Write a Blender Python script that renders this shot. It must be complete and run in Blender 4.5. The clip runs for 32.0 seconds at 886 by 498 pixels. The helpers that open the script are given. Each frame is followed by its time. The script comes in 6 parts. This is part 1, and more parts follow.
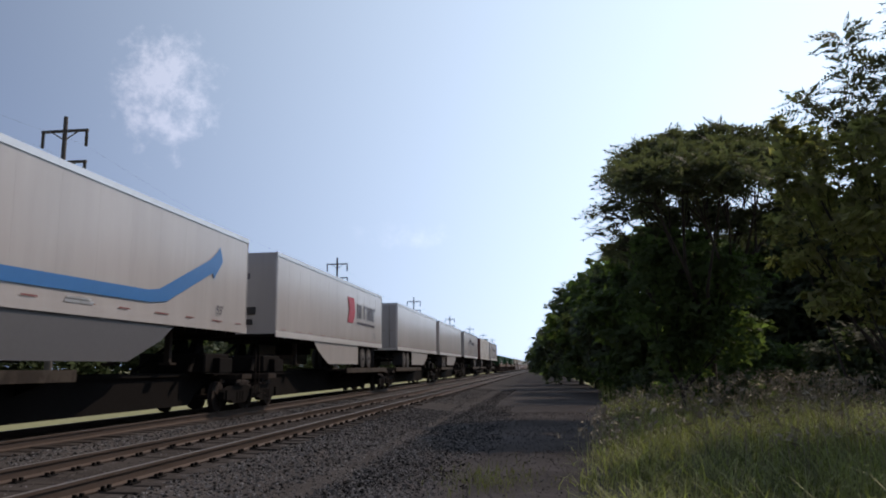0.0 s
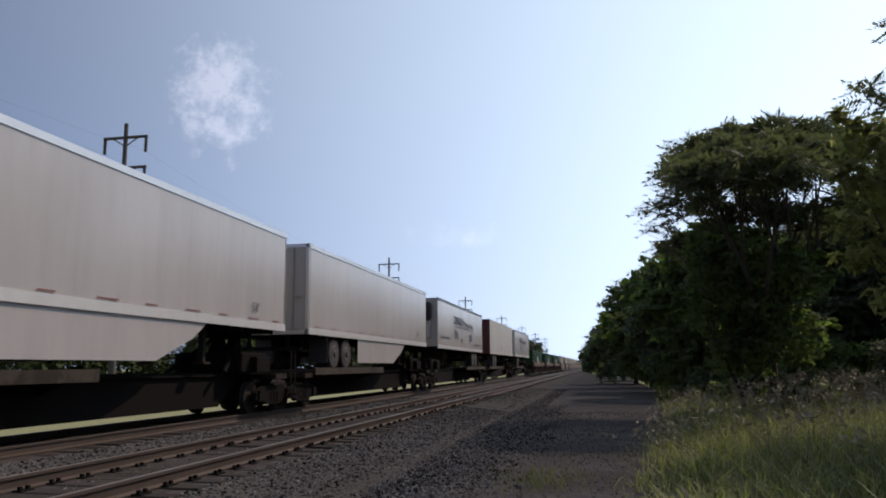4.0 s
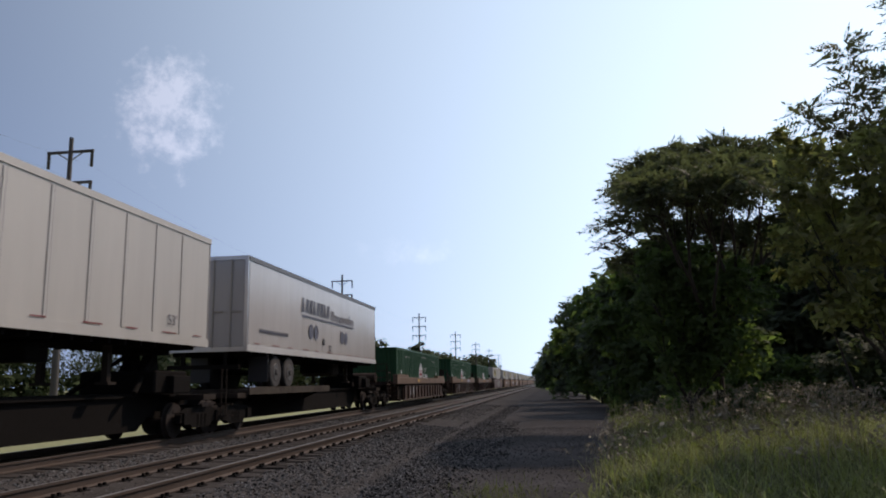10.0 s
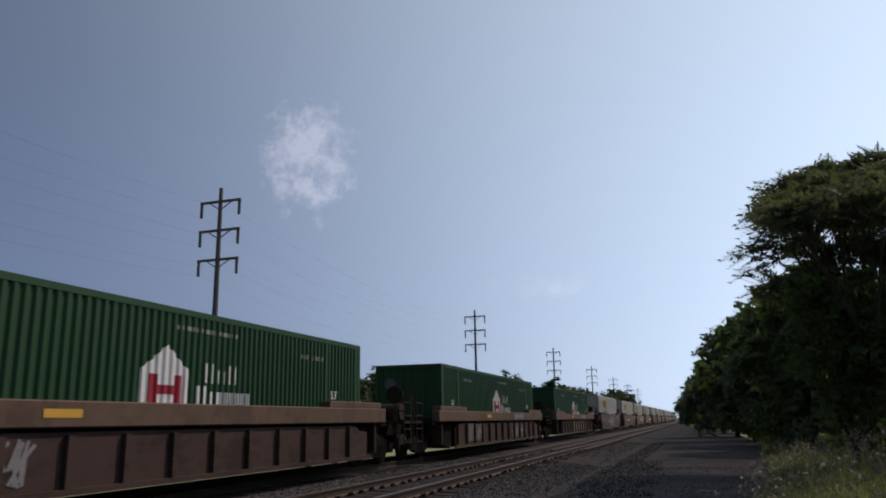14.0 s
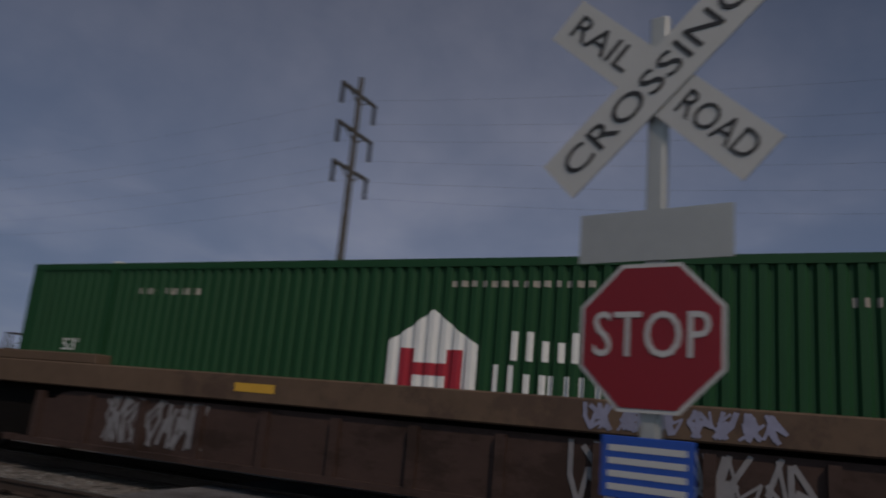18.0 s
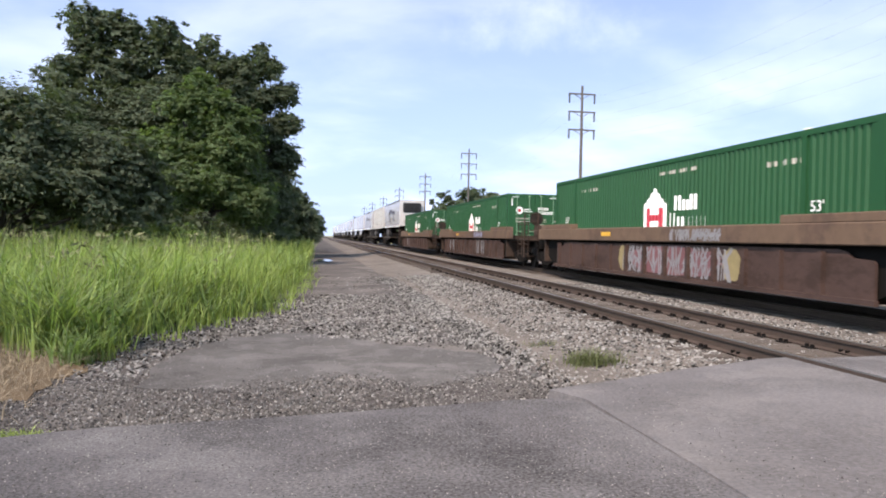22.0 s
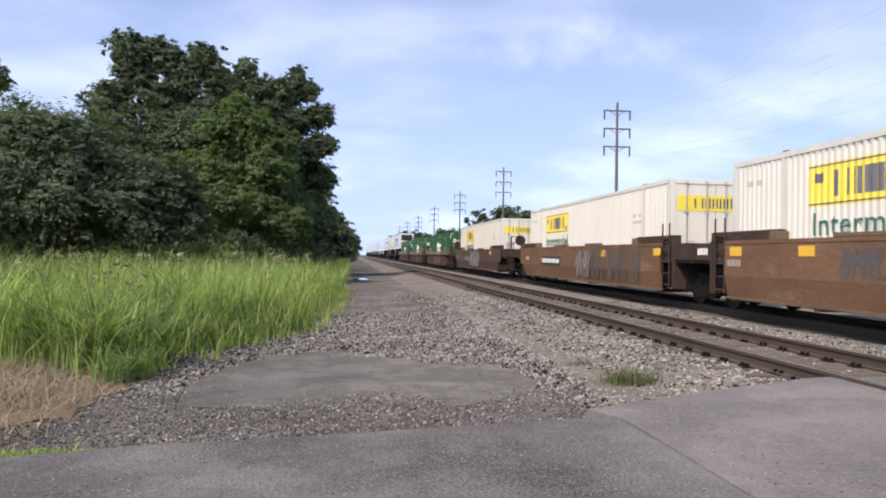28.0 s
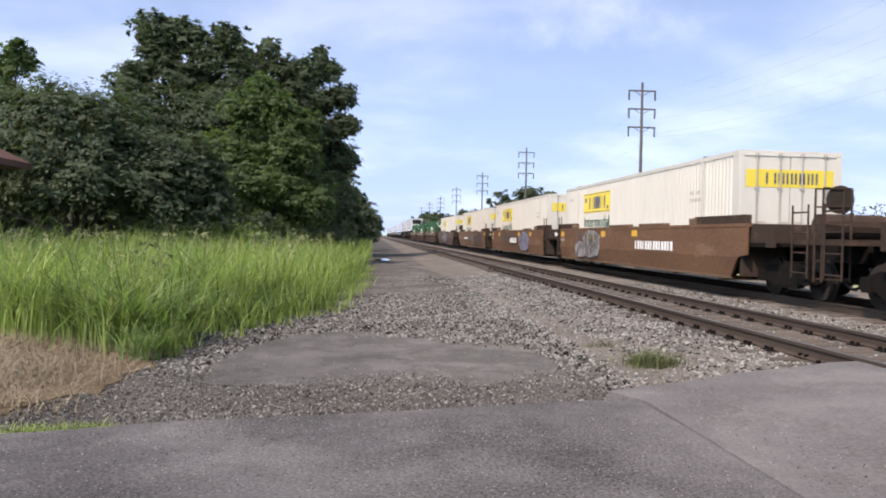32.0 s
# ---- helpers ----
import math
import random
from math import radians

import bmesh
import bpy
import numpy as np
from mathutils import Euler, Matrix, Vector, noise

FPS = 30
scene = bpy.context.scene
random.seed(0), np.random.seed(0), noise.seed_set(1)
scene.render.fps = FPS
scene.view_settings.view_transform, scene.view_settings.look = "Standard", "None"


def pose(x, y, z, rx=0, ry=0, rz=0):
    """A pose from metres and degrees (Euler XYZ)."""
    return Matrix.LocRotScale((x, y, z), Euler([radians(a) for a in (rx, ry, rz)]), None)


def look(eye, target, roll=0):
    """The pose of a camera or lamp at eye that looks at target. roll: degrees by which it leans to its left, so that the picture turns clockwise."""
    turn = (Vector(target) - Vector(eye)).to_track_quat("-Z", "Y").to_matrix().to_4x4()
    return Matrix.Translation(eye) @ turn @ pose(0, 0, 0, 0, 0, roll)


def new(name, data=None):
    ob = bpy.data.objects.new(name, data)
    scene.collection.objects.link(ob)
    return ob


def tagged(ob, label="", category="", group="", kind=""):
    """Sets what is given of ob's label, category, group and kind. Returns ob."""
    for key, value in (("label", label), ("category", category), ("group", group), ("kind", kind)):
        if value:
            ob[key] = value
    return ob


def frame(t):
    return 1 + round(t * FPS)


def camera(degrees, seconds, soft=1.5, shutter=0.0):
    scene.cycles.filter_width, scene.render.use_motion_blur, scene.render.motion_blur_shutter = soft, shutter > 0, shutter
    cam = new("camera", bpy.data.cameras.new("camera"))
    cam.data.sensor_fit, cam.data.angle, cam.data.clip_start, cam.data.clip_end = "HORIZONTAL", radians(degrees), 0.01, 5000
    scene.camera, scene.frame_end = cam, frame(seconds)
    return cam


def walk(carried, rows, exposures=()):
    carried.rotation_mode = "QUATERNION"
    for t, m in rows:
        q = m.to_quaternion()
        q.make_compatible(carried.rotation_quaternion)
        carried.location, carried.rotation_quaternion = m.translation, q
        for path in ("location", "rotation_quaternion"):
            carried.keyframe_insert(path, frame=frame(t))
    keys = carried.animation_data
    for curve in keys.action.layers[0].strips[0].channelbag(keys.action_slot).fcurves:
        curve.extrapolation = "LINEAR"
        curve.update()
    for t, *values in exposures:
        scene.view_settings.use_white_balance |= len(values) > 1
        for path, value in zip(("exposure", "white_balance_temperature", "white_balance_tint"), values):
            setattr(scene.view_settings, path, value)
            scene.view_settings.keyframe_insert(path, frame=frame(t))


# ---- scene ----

# ---------------------------------------------------------------- camera and its way
cam = camera(61.0, 32.0, soft=1.9, shutter=0.15)
EYE = (0.0, 0.0, 1.2)          # the rail heads lie at z = 0
TURNS = [  # seconds, yaw, pitch, roll
    (0, 7.73, 8.92, 0.43), (0.5, 8.58, 8.99, 0.51), (1, 8.86, 9.21, 0.38),
    (1.5, 9.35, 8.80, 0.17), (2, 9.17, 8.54, 0.13), (2.5, 9.63, 8.57, 0.18),
    (3, 10.37, 8.65, 0.35), (3.5, 10.94, 8.89, 0.26), (5.5, 13.38, 8.86, 1.41),
    (6, 10.98, 9.18, 1.07), (6.5, 8.88, 9.40, 1.43), (7, 3.72, 9.62, 1.58),
    (7.5, 1.95, 10.06, 1.24), (8, 3.74, 10.09, 0.91), (8.5, 7.88, 9.89, 0.45),
    (9, 9.39, 9.96, 0.79), (9.5, 8.92, 10.01, 0.97), (10, 8.19, 10.12, 1.06),
    (10.5, 7.82, 10.30, 1.20), (11, 8.04, 10.28, 1.61), (11.5, 10.99, 10.07, 1.72),
    (12, 13.24, 10.20, 2.06), (12.5, 13.77, 10.69, 2.62), (13, 14.41, 11.71, 2.29),
    (13.5, 16.33, 12.44, 2.08), (14, 18.30, 12.93, 0.92), (14.5, 19.75, 13.42, 0.30),
    (16.5, 18.65, 14.54, 2.00), (17, 19.55, 14.40, 1.74), (17.1, 20.60, 14.30, 1.60),
    (17.2, 25.10, 14.20, 1.30), (17.3, 35.30, 14.00, 0.80), (17.4, 46.60, 13.80, -0.10),
    (17.5, 58.00, 13.60, -1.10), (17.6, 69.50, 13.40, -2.10), (17.7, 81.00, 13.30, -3.10),
    (17.8, 92.50, 13.10, -3.90), (17.9, 104.00, 12.90, -4.60), (18, 115.50, 12.80, -5.00),
    (18.1, 122.60, 12.60, -4.40), (18.2, 129.20, 12.40, -3.40), (18.3, 135.00, 12.20, -2.60),
    (18.4, 140.60, 12.00, -1.90), (18.5, 145.80, 11.80, -1.50), (18.6, 151.00, 11.50, -1.60),
    (18.8, 160.00, 10.90, -2.30), (19, 165.76, 10.53, -2.76), (19.5, 170.55, 10.84, -2.24),
    (20, 171.35, 10.88, -0.82), (20.5, 170.90, 4.24, -1.77), (21, 169.96, 1.60, -1.99),
    (21.5, 170.44, -0.20, -1.38), (22, 170.28, -0.88, -1.17), (22.5, 170.39, -0.39, -1.19),
    (23, 170.40, 0.17, -1.09), (23.5, 170.64, 0.33, -0.94), (24, 170.96, 0.39, -0.89),
    (24.5, 171.05, 0.43, -0.71), (25, 171.13, 0.46, -0.63), (25.5, 171.57, 0.55, -0.65),
    (27.5, 172.51, 0.85, -1.11), (28, 172.95, 0.47, -0.85), (28.5, 173.41, 0.06, -0.77),
    (29, 173.62, -0.32, -0.65), (29.5, 173.77, -0.64, -0.46), (30, 173.94, -0.85, -0.53),
    (30.5, 174.14, -1.04, -0.49), (31, 174.33, -1.12, -0.64), (31.5, 174.61, -1.09, -0.98),
    (32, 174.63, -1.01, -1.11),
]
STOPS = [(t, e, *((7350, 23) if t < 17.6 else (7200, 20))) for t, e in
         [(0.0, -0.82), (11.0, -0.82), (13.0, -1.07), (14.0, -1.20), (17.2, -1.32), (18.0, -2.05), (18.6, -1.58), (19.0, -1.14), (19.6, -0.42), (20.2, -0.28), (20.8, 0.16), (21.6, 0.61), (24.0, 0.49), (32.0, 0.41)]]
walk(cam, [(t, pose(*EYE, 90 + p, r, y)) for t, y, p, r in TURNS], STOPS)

# ---------------------------------------------------------------- sky and sun
SUN_AZ, SUN_EL = -42.0, 46.0   # degrees from +y towards -x, and above the horizon


def heading(az, el):
    a, e = radians(az), radians(el)
    return Vector((-math.sin(a) * math.cos(e), math.cos(a) * math.cos(e), math.sin(e)))


def build_sky():
    world = bpy.data.worlds.new("sky")
    scene.world = world
    world.use_nodes = True
    nt = world.node_tree
    nt.nodes.clear()
    N, L = nt.nodes.new, nt.links.new
    out, bg = N("ShaderNodeOutputWorld"), N("ShaderNodeBackground")
    sky = N("ShaderNodeTexSky")
    sky.sky_type, sky.sun_disc = "NISHITA", False
    sky.sun_elevation, sky.sun_rotation = radians(SUN_EL), radians(-SUN_AZ)
    sky.air_density, sky.dust_density, sky.ozone_density = 1.0, 0.4, 3.2
    co = N("ShaderNodeTexCoord")
    sep = N("ShaderNodeSeparateXYZ")
    L(co.outputs["Generated"], sep.inputs[0])

    def math_node(op, a, b=None, clamp=False):
        n = N("ShaderNodeMath")
        n.operation, n.use_clamp = op, clamp
        for i, v in enumerate((a, b)):
            if v is None:
                continue
            if isinstance(v, (int, float)):
                n.inputs[i].default_value = v
            else:
                L(v, n.inputs[i])
        return n.outputs[0]

    # flat cloud layer: direction projected on a plane overhead
    zz = math_node("ADD", math_node("MAXIMUM", sep.outputs["Z"], 0.0), 0.22)
    comb = N("ShaderNodeCombineXYZ")
    L(math_node("DIVIDE", sep.outputs["X"], zz), comb.inputs[0])
    L(math_node("DIVIDE", sep.outputs["Y"], zz), comb.inputs[1])
    mp = N("ShaderNodeMapping")
    mp.inputs["Scale"].default_value = (1.1, 1.3, 1)
    mp.inputs["Rotation"].default_value = (0, 0, radians(28))
    L(comb.outputs[0], mp.inputs[0])
    wisps = N("ShaderNodeTexNoise")
    wisps.inputs["Scale"].default_value, wisps.inputs["Detail"].default_value = 1.15, 8
    wisps.inputs["Roughness"].default_value, wisps.inputs["Distortion"].default_value = 0.52, 0.25
    L(mp.outputs[0], wisps.inputs["Vector"])
    ramp = N("ShaderNodeMapRange")
    ramp.inputs["From Min"].default_value, ramp.inputs["From Max"].default_value = 0.40, 0.76
    ramp.interpolation_type = "SMOOTHSTEP"
    L(wisps.outputs["Fac"], ramp.inputs["Value"])
    # the high cloud lies over the western half of the sky, fading eastwards
    west = N("ShaderNodeMapRange")
    west.inputs["From Min"].default_value, west.inputs["From Max"].default_value = 0.62, -0.1
    L(sep.outputs["Y"], west.inputs["Value"])
    # a thin milky veil with brighter patches in it
    high = math_node("MULTIPLY", math_node("ADD", math_node("MULTIPLY", ramp.outputs[0], 0.58), 0.14), west.outputs[0])
    thin = N("ShaderNodeMapRange")      # the veil breaks up higher in the sky
    thin.interpolation_type = "SMOOTHSTEP"
    thin.inputs["From Min"].default_value, thin.inputs["From Max"].default_value = 0.22, 0.48
    thin.inputs["To Min"].default_value, thin.inputs["To Max"].default_value = 1.0, 0.4
    L(sep.outputs["Z"], thin.inputs["Value"])
    high = math_node("MULTIPLY", high, thin.outputs[0])

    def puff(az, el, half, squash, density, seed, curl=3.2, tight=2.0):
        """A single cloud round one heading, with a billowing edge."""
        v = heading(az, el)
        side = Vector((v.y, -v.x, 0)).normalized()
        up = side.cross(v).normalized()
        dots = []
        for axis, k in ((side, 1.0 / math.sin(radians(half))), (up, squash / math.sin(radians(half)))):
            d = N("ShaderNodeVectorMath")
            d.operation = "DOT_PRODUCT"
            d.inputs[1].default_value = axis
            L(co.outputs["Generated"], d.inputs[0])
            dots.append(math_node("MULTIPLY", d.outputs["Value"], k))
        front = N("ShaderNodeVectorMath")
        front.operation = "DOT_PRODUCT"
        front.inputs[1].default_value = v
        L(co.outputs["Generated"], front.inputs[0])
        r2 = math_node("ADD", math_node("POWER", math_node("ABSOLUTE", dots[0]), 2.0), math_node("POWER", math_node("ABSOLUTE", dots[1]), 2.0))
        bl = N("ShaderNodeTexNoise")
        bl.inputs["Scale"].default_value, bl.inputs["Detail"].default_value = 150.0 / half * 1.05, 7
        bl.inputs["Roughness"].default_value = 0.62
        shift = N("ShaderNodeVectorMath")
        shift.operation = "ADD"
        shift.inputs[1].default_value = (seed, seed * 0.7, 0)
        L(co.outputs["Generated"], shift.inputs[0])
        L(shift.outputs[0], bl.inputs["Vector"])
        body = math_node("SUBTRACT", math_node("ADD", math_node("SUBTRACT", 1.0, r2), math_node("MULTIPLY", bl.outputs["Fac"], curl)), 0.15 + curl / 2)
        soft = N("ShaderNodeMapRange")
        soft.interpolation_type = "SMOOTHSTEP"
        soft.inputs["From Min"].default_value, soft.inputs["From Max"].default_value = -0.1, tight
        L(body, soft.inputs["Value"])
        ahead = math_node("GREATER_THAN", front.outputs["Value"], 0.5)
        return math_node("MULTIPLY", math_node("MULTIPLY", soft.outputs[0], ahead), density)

    one = puff(28.8, 19.5, 4.0, 0.80, 1.6, 3.1, tight=1.7)
    two = puff(10.6, 10.0, 4.2, 3.4, 0.6, 7.7)
    high = math_node("ADD", high, math_node("ADD", puff(163.0, 15.6, 8.5, 3.6, 0.6, 2.3, 2.4), puff(150.5, 10.5, 5.5, 4.5, 0.25, 9.1)))
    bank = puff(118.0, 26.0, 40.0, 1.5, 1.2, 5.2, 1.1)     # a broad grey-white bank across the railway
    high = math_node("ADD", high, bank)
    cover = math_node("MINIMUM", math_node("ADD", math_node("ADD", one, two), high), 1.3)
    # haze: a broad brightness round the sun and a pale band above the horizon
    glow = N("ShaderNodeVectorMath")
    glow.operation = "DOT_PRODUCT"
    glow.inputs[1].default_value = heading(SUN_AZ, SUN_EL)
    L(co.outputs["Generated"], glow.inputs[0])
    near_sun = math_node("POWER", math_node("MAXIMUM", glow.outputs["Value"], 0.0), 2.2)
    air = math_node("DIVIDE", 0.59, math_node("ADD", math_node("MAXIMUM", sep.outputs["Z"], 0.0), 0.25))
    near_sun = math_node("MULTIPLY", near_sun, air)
    low = math_node("POWER", math_node("SUBTRACT", 1.0, math_node("MAXIMUM", sep.outputs["Z"], 0.0)), 1.9)
    hazy = N("ShaderNodeMixRGB")
    hazy.blend_type = "MIX"
    hazy.inputs["Color2"].default_value = (4.6, 7.6, 13.9, 1)
    L(math_node("MULTIPLY", low, 0.82), hazy.inputs["Fac"])
    L(sky.outputs[0], hazy.inputs["Color1"])
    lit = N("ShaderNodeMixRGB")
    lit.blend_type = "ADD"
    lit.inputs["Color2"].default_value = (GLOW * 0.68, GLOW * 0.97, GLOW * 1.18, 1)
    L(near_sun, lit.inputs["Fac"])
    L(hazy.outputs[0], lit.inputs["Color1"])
    mix = N("ShaderNodeMixRGB")
    mix.inputs["Color2"].default_value = (CLOUD * 0.98, CLOUD * 0.98, CLOUD * 1.04, 1)
    L(cover, mix.inputs["Fac"])
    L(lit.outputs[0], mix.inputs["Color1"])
    # a cloud adds its own light to what lies behind it
    over = N("ShaderNodeMixRGB")
    over.blend_type = "ADD"
    over.inputs["Fac"].default_value = 1
    over.inputs["Color2"].default_value = mix.inputs["Color2"].default_value
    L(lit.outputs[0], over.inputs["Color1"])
    L(over.outputs[0], mix.inputs["Color2"])
    L(mix.outputs[0], bg.inputs["Color"])
    bg.inputs["Strength"].default_value = SKY
    L(bg.outputs[0], out.inputs["Surface"])


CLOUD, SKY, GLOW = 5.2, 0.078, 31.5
build_sky()
sun = new("sun", bpy.data.lights.new("sun", "SUN"))
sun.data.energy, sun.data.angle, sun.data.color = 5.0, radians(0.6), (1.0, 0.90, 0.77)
sun.matrix_world = look(heading(SUN_AZ, SUN_EL) * 100, (0, 0, 0))


# ---------------------------------------------------------------- materials
def material(name, base, rough=0.6, metal=0.0, var=0.25, grain=8.0, blotch=0.6, bump=0.0, second=None, amount=0.0, island=False, each=0.0, glass=False, bump_scale=None, trans=0.0, streak=1.0, spec=0.5, matt=0.0):
    """A surface with fine grain, broad stains and, where given, a second colour in patches."""
    m = bpy.data.materials.new(name)
    m.use_nodes = True
    nt = m.node_tree
    N, L = nt.nodes.new, nt.links.new
    b = nt.nodes["Principled BSDF"]
    b.inputs["Roughness"].default_value, b.inputs["Metallic"].default_value = rough, metal
    b.inputs["Specular IOR Level"].default_value = 0.2 if trans else spec
    b.inputs["Diffuse Roughness"].default_value = matt     # rough ground throws light back to its source
    co = N("ShaderNodeTexCoord")
    vec = co.outputs["Object"]
    if streak != 1.0:
        mp = N("ShaderNodeMapping")
        mp.inputs["Scale"].default_value = (1, 1, 1.0 / streak)
        L(vec, mp.inputs[0])
        vec = mp.outputs[0]

    def noise_of(scale, detail, rough_=0.6):
        n = N("ShaderNodeTexNoise")
        n.inputs["Scale"].default_value, n.inputs["Detail"].default_value, n.inputs["Roughness"].default_value = scale, detail, rough_
        L(vec, n.inputs["Vector"])
        return n.outputs["Fac"]

    fine, broad = noise_of(grain, 6), noise_of(blotch, 5)
    add = N("ShaderNodeMath")
    add.operation = "MULTIPLY_ADD"
    L(fine, add.inputs[0])
    add.inputs[1].default_value = 0.5
    half = N("ShaderNodeMath")
    half.operation = "MULTIPLY"
    half.inputs[1].default_value = 0.5
    L(broad, half.inputs[0])
    L(half.outputs[0], add.inputs[2])
    val = add.outputs[0]
    if each or island:
        src = N("ShaderNodeNewGeometry").outputs["Random Per Island"] if island else N("ShaderNodeObjectInfo").outputs["Random"]
        ea = N("ShaderNodeMath")
        ea.operation = "MULTIPLY_ADD"
        L(src, ea.inputs[0])
        ea.inputs[1].default_value = each
        sub = N("ShaderNodeMath")
        sub.operation = "SUBTRACT"
        L(val, sub.inputs[0])
        sub.inputs[1].default_value = each / 2
        L(sub.outputs[0], ea.inputs[2])
        val = ea.outputs[0]
    mr = N("ShaderNodeMapRange")
    mr.inputs["From Min"].default_value, mr.inputs["From Max"].default_value = 0.2, 0.8
    mr.inputs["To Min"].default_value, mr.inputs["To Max"].default_value = 1 - var, 1 + var
    L(val, mr.inputs["Value"])
    col = N("ShaderNodeMixRGB")
    col.blend_type = "MULTIPLY"
    col.inputs["Fac"].default_value = 1
    col.inputs["Color1"].default_value = (*base, 1)
    if second:
        pat = N("ShaderNodeMapRange")
        pat.interpolation_type = "SMOOTHSTEP"
        pat.inputs["From Min"].default_value, pat.inputs["From Max"].default_value = 0.62 - amount * 0.3, 0.72 - amount * 0.3
        L(noise_of(blotch * 1.7, 8, 0.7), pat.inputs["Value"])
        two = N("ShaderNodeMixRGB")
        two.inputs["Color1"].default_value, two.inputs["Color2"].default_value = (*base, 1), (*second, 1)
        L(pat.outputs[0], two.inputs["Fac"])
        L(two.outputs[0], col.inputs["Color1"])
    L(mr.outputs[0], col.inputs["Color2"])
    L(col.outputs[0], b.inputs["Base Color"])
    if bump:
        bp = N("ShaderNodeBump")
        bp.inputs["Strength"].default_value, bp.inputs["Distance"].default_value = min(1, bump), 0.02
        L(noise_of(bump_scale or grain, 5), bp.inputs["Height"])
        L(bp.outputs[0], b.inputs["Normal"])
    if trans:
        # light that comes through a leaf is yellower and stronger than what it throws back
        through_leaf = N("ShaderNodeMixRGB")
        through_leaf.blend_type = "MULTIPLY"
        through_leaf.inputs["Fac"].default_value = 1
        through_leaf.inputs["Color2"].default_value = (1.9, 2.2, 1.1, 1)
        L(col.outputs[0], through_leaf.inputs["Color1"])
        tr = N("ShaderNodeBsdfTranslucent")
        L(through_leaf.outputs[0], tr.inputs["Color"])
        mx = N("ShaderNodeMixShader")
        mx.inputs[0].default_value = trans
        L(b.outputs[0], mx.inputs[1])
        L(tr.outputs[0], mx.inputs[2])
        L(mx.outputs[0], nt.nodes["Material Output"].inputs["Surface"])
    return m


M_BALLAST = material("ballast", (0.096, 0.085, 0.078), 0.95, matt=1.0, spec=0.04, var=0.85, grain=22, blotch=0.5, bump=1.0, bump_scale=24)
M_STONE = material("ballast_stone", (0.129, 0.124, 0.119), 0.85, matt=1.0, var=0.95, grain=30, island=True, each=0.72, spec=0.08)
M_STONE_DARK = material("grit_stone", (0.082, 0.077, 0.075), 0.85, matt=1.0, var=0.6, grain=30, island=True, each=0.5, spec=0.08)
M_ASPHALT = material("asphalt", (0.090, 0.087, 0.092), 0.95, matt=1.0, spec=0.04, var=1.45, grain=52, blotch=0.5, bump=0.8, bump_scale=130, second=(0.109, 0.106, 0.111), amount=0.5)
M_APRON = material("apron_asphalt", (0.090, 0.086, 0.090), 0.95, matt=1.0, spec=0.04, var=0.7, grain=34, blotch=0.6, bump=0.6, bump_scale=90, second=(0.104, 0.099, 0.102), amount=0.4)
M_ASPHALT_OLD = material("old_asphalt", (0.070, 0.067, 0.067), 0.95, matt=1.0, spec=0.04, var=0.75, grain=40, blotch=0.8, bump=0.8, bump_scale=70, second=(0.094, 0.090, 0.090), amount=0.5)
M_DIRT = material("track_dirt", (0.062, 0.056, 0.055), 0.95, matt=1.0, spec=0.04, var=0.8, grain=26, blotch=0.4, bump=0.9, bump_scale=20, second=(0.088, 0.081, 0.077), amount=0.5)
M_CINDER = material("track_cinder", (0.092, 0.083, 0.080), 0.95, matt=1.0, spec=0.04, var=0.8, grain=26, blotch=0.4, bump=0.9, bump_scale=20, second=(0.072, 0.065, 0.063), amount=0.45)
M_FIELD = material("field", (0.206, 0.215, 0.099), 0.95, var=0.45, grain=3, blotch=0.05, bump=0.8)
M_RAIL = material("rail_steel", (0.068, 0.048, 0.038), 0.6, 0.4, var=0.3, grain=10)
M_RAILTOP = material("rail_head", (0.20, 0.185, 0.175), 0.55, 1.0, var=0.1)
M_STAINED = material("stained_ballast", (0.070, 0.060, 0.054), 0.95, matt=1.0, spec=0.04, var=0.8, grain=24, blotch=0.6, bump=1.0, bump_scale=26)
M_TIE = material("tie_wood", (0.058, 0.048, 0.042), 0.9, matt=1.0, var=0.45, grain=12, each=0.3, bump=0.6, spec=0.08)
M_WHITE = material("trailer_white", (0.372, 0.360, 0.352), 0.22, var=0.16, grain=2, blotch=0.3, streak=6)
M_CREAM = material("container_white", (0.424, 0.404, 0.366), 0.55, spec=0.3, var=0.16, grain=3, blotch=0.4, streak=6, second=(0.462, 0.420, 0.353), amount=0.02)
M_GREEN = material("container_green", (0.008, 0.053, 0.019), 0.6, spec=0.25, var=0.18, grain=3, blotch=0.4, streak=5)
M_WARM = material("trailer_offwhite", (0.376, 0.360, 0.330), 0.5, var=0.16, grain=2, blotch=0.3, streak=6)
M_RED = material("door_red", (0.075, 0.007, 0.010), 0.5, var=0.2, grain=3)
M_ALU = material("aluminium", (0.521, 0.521, 0.521), 0.35, 0.7, var=0.12, grain=4)
M_POLISHED = material("polished_rail", (0.60, 0.60, 0.59), 0.28, 0.25, var=0.12, grain=4)
M_TAN = material("well_tan", (0.108, 0.056, 0.031), 0.65, spec=0.3, var=0.65, grain=6, blotch=0.35, second=(0.138, 0.084, 0.052), amount=0.22, streak=0.35)
M_SKIRTDARK = material("skirt_grey", (0.076, 0.076, 0.080), 0.5, var=0.15)
M_BROWN = material("well_brown", (0.056, 0.027, 0.020), 0.6, var=0.3, grain=5, blotch=0.4, second=(0.045, 0.022, 0.016), amount=0.35, streak=0.35)
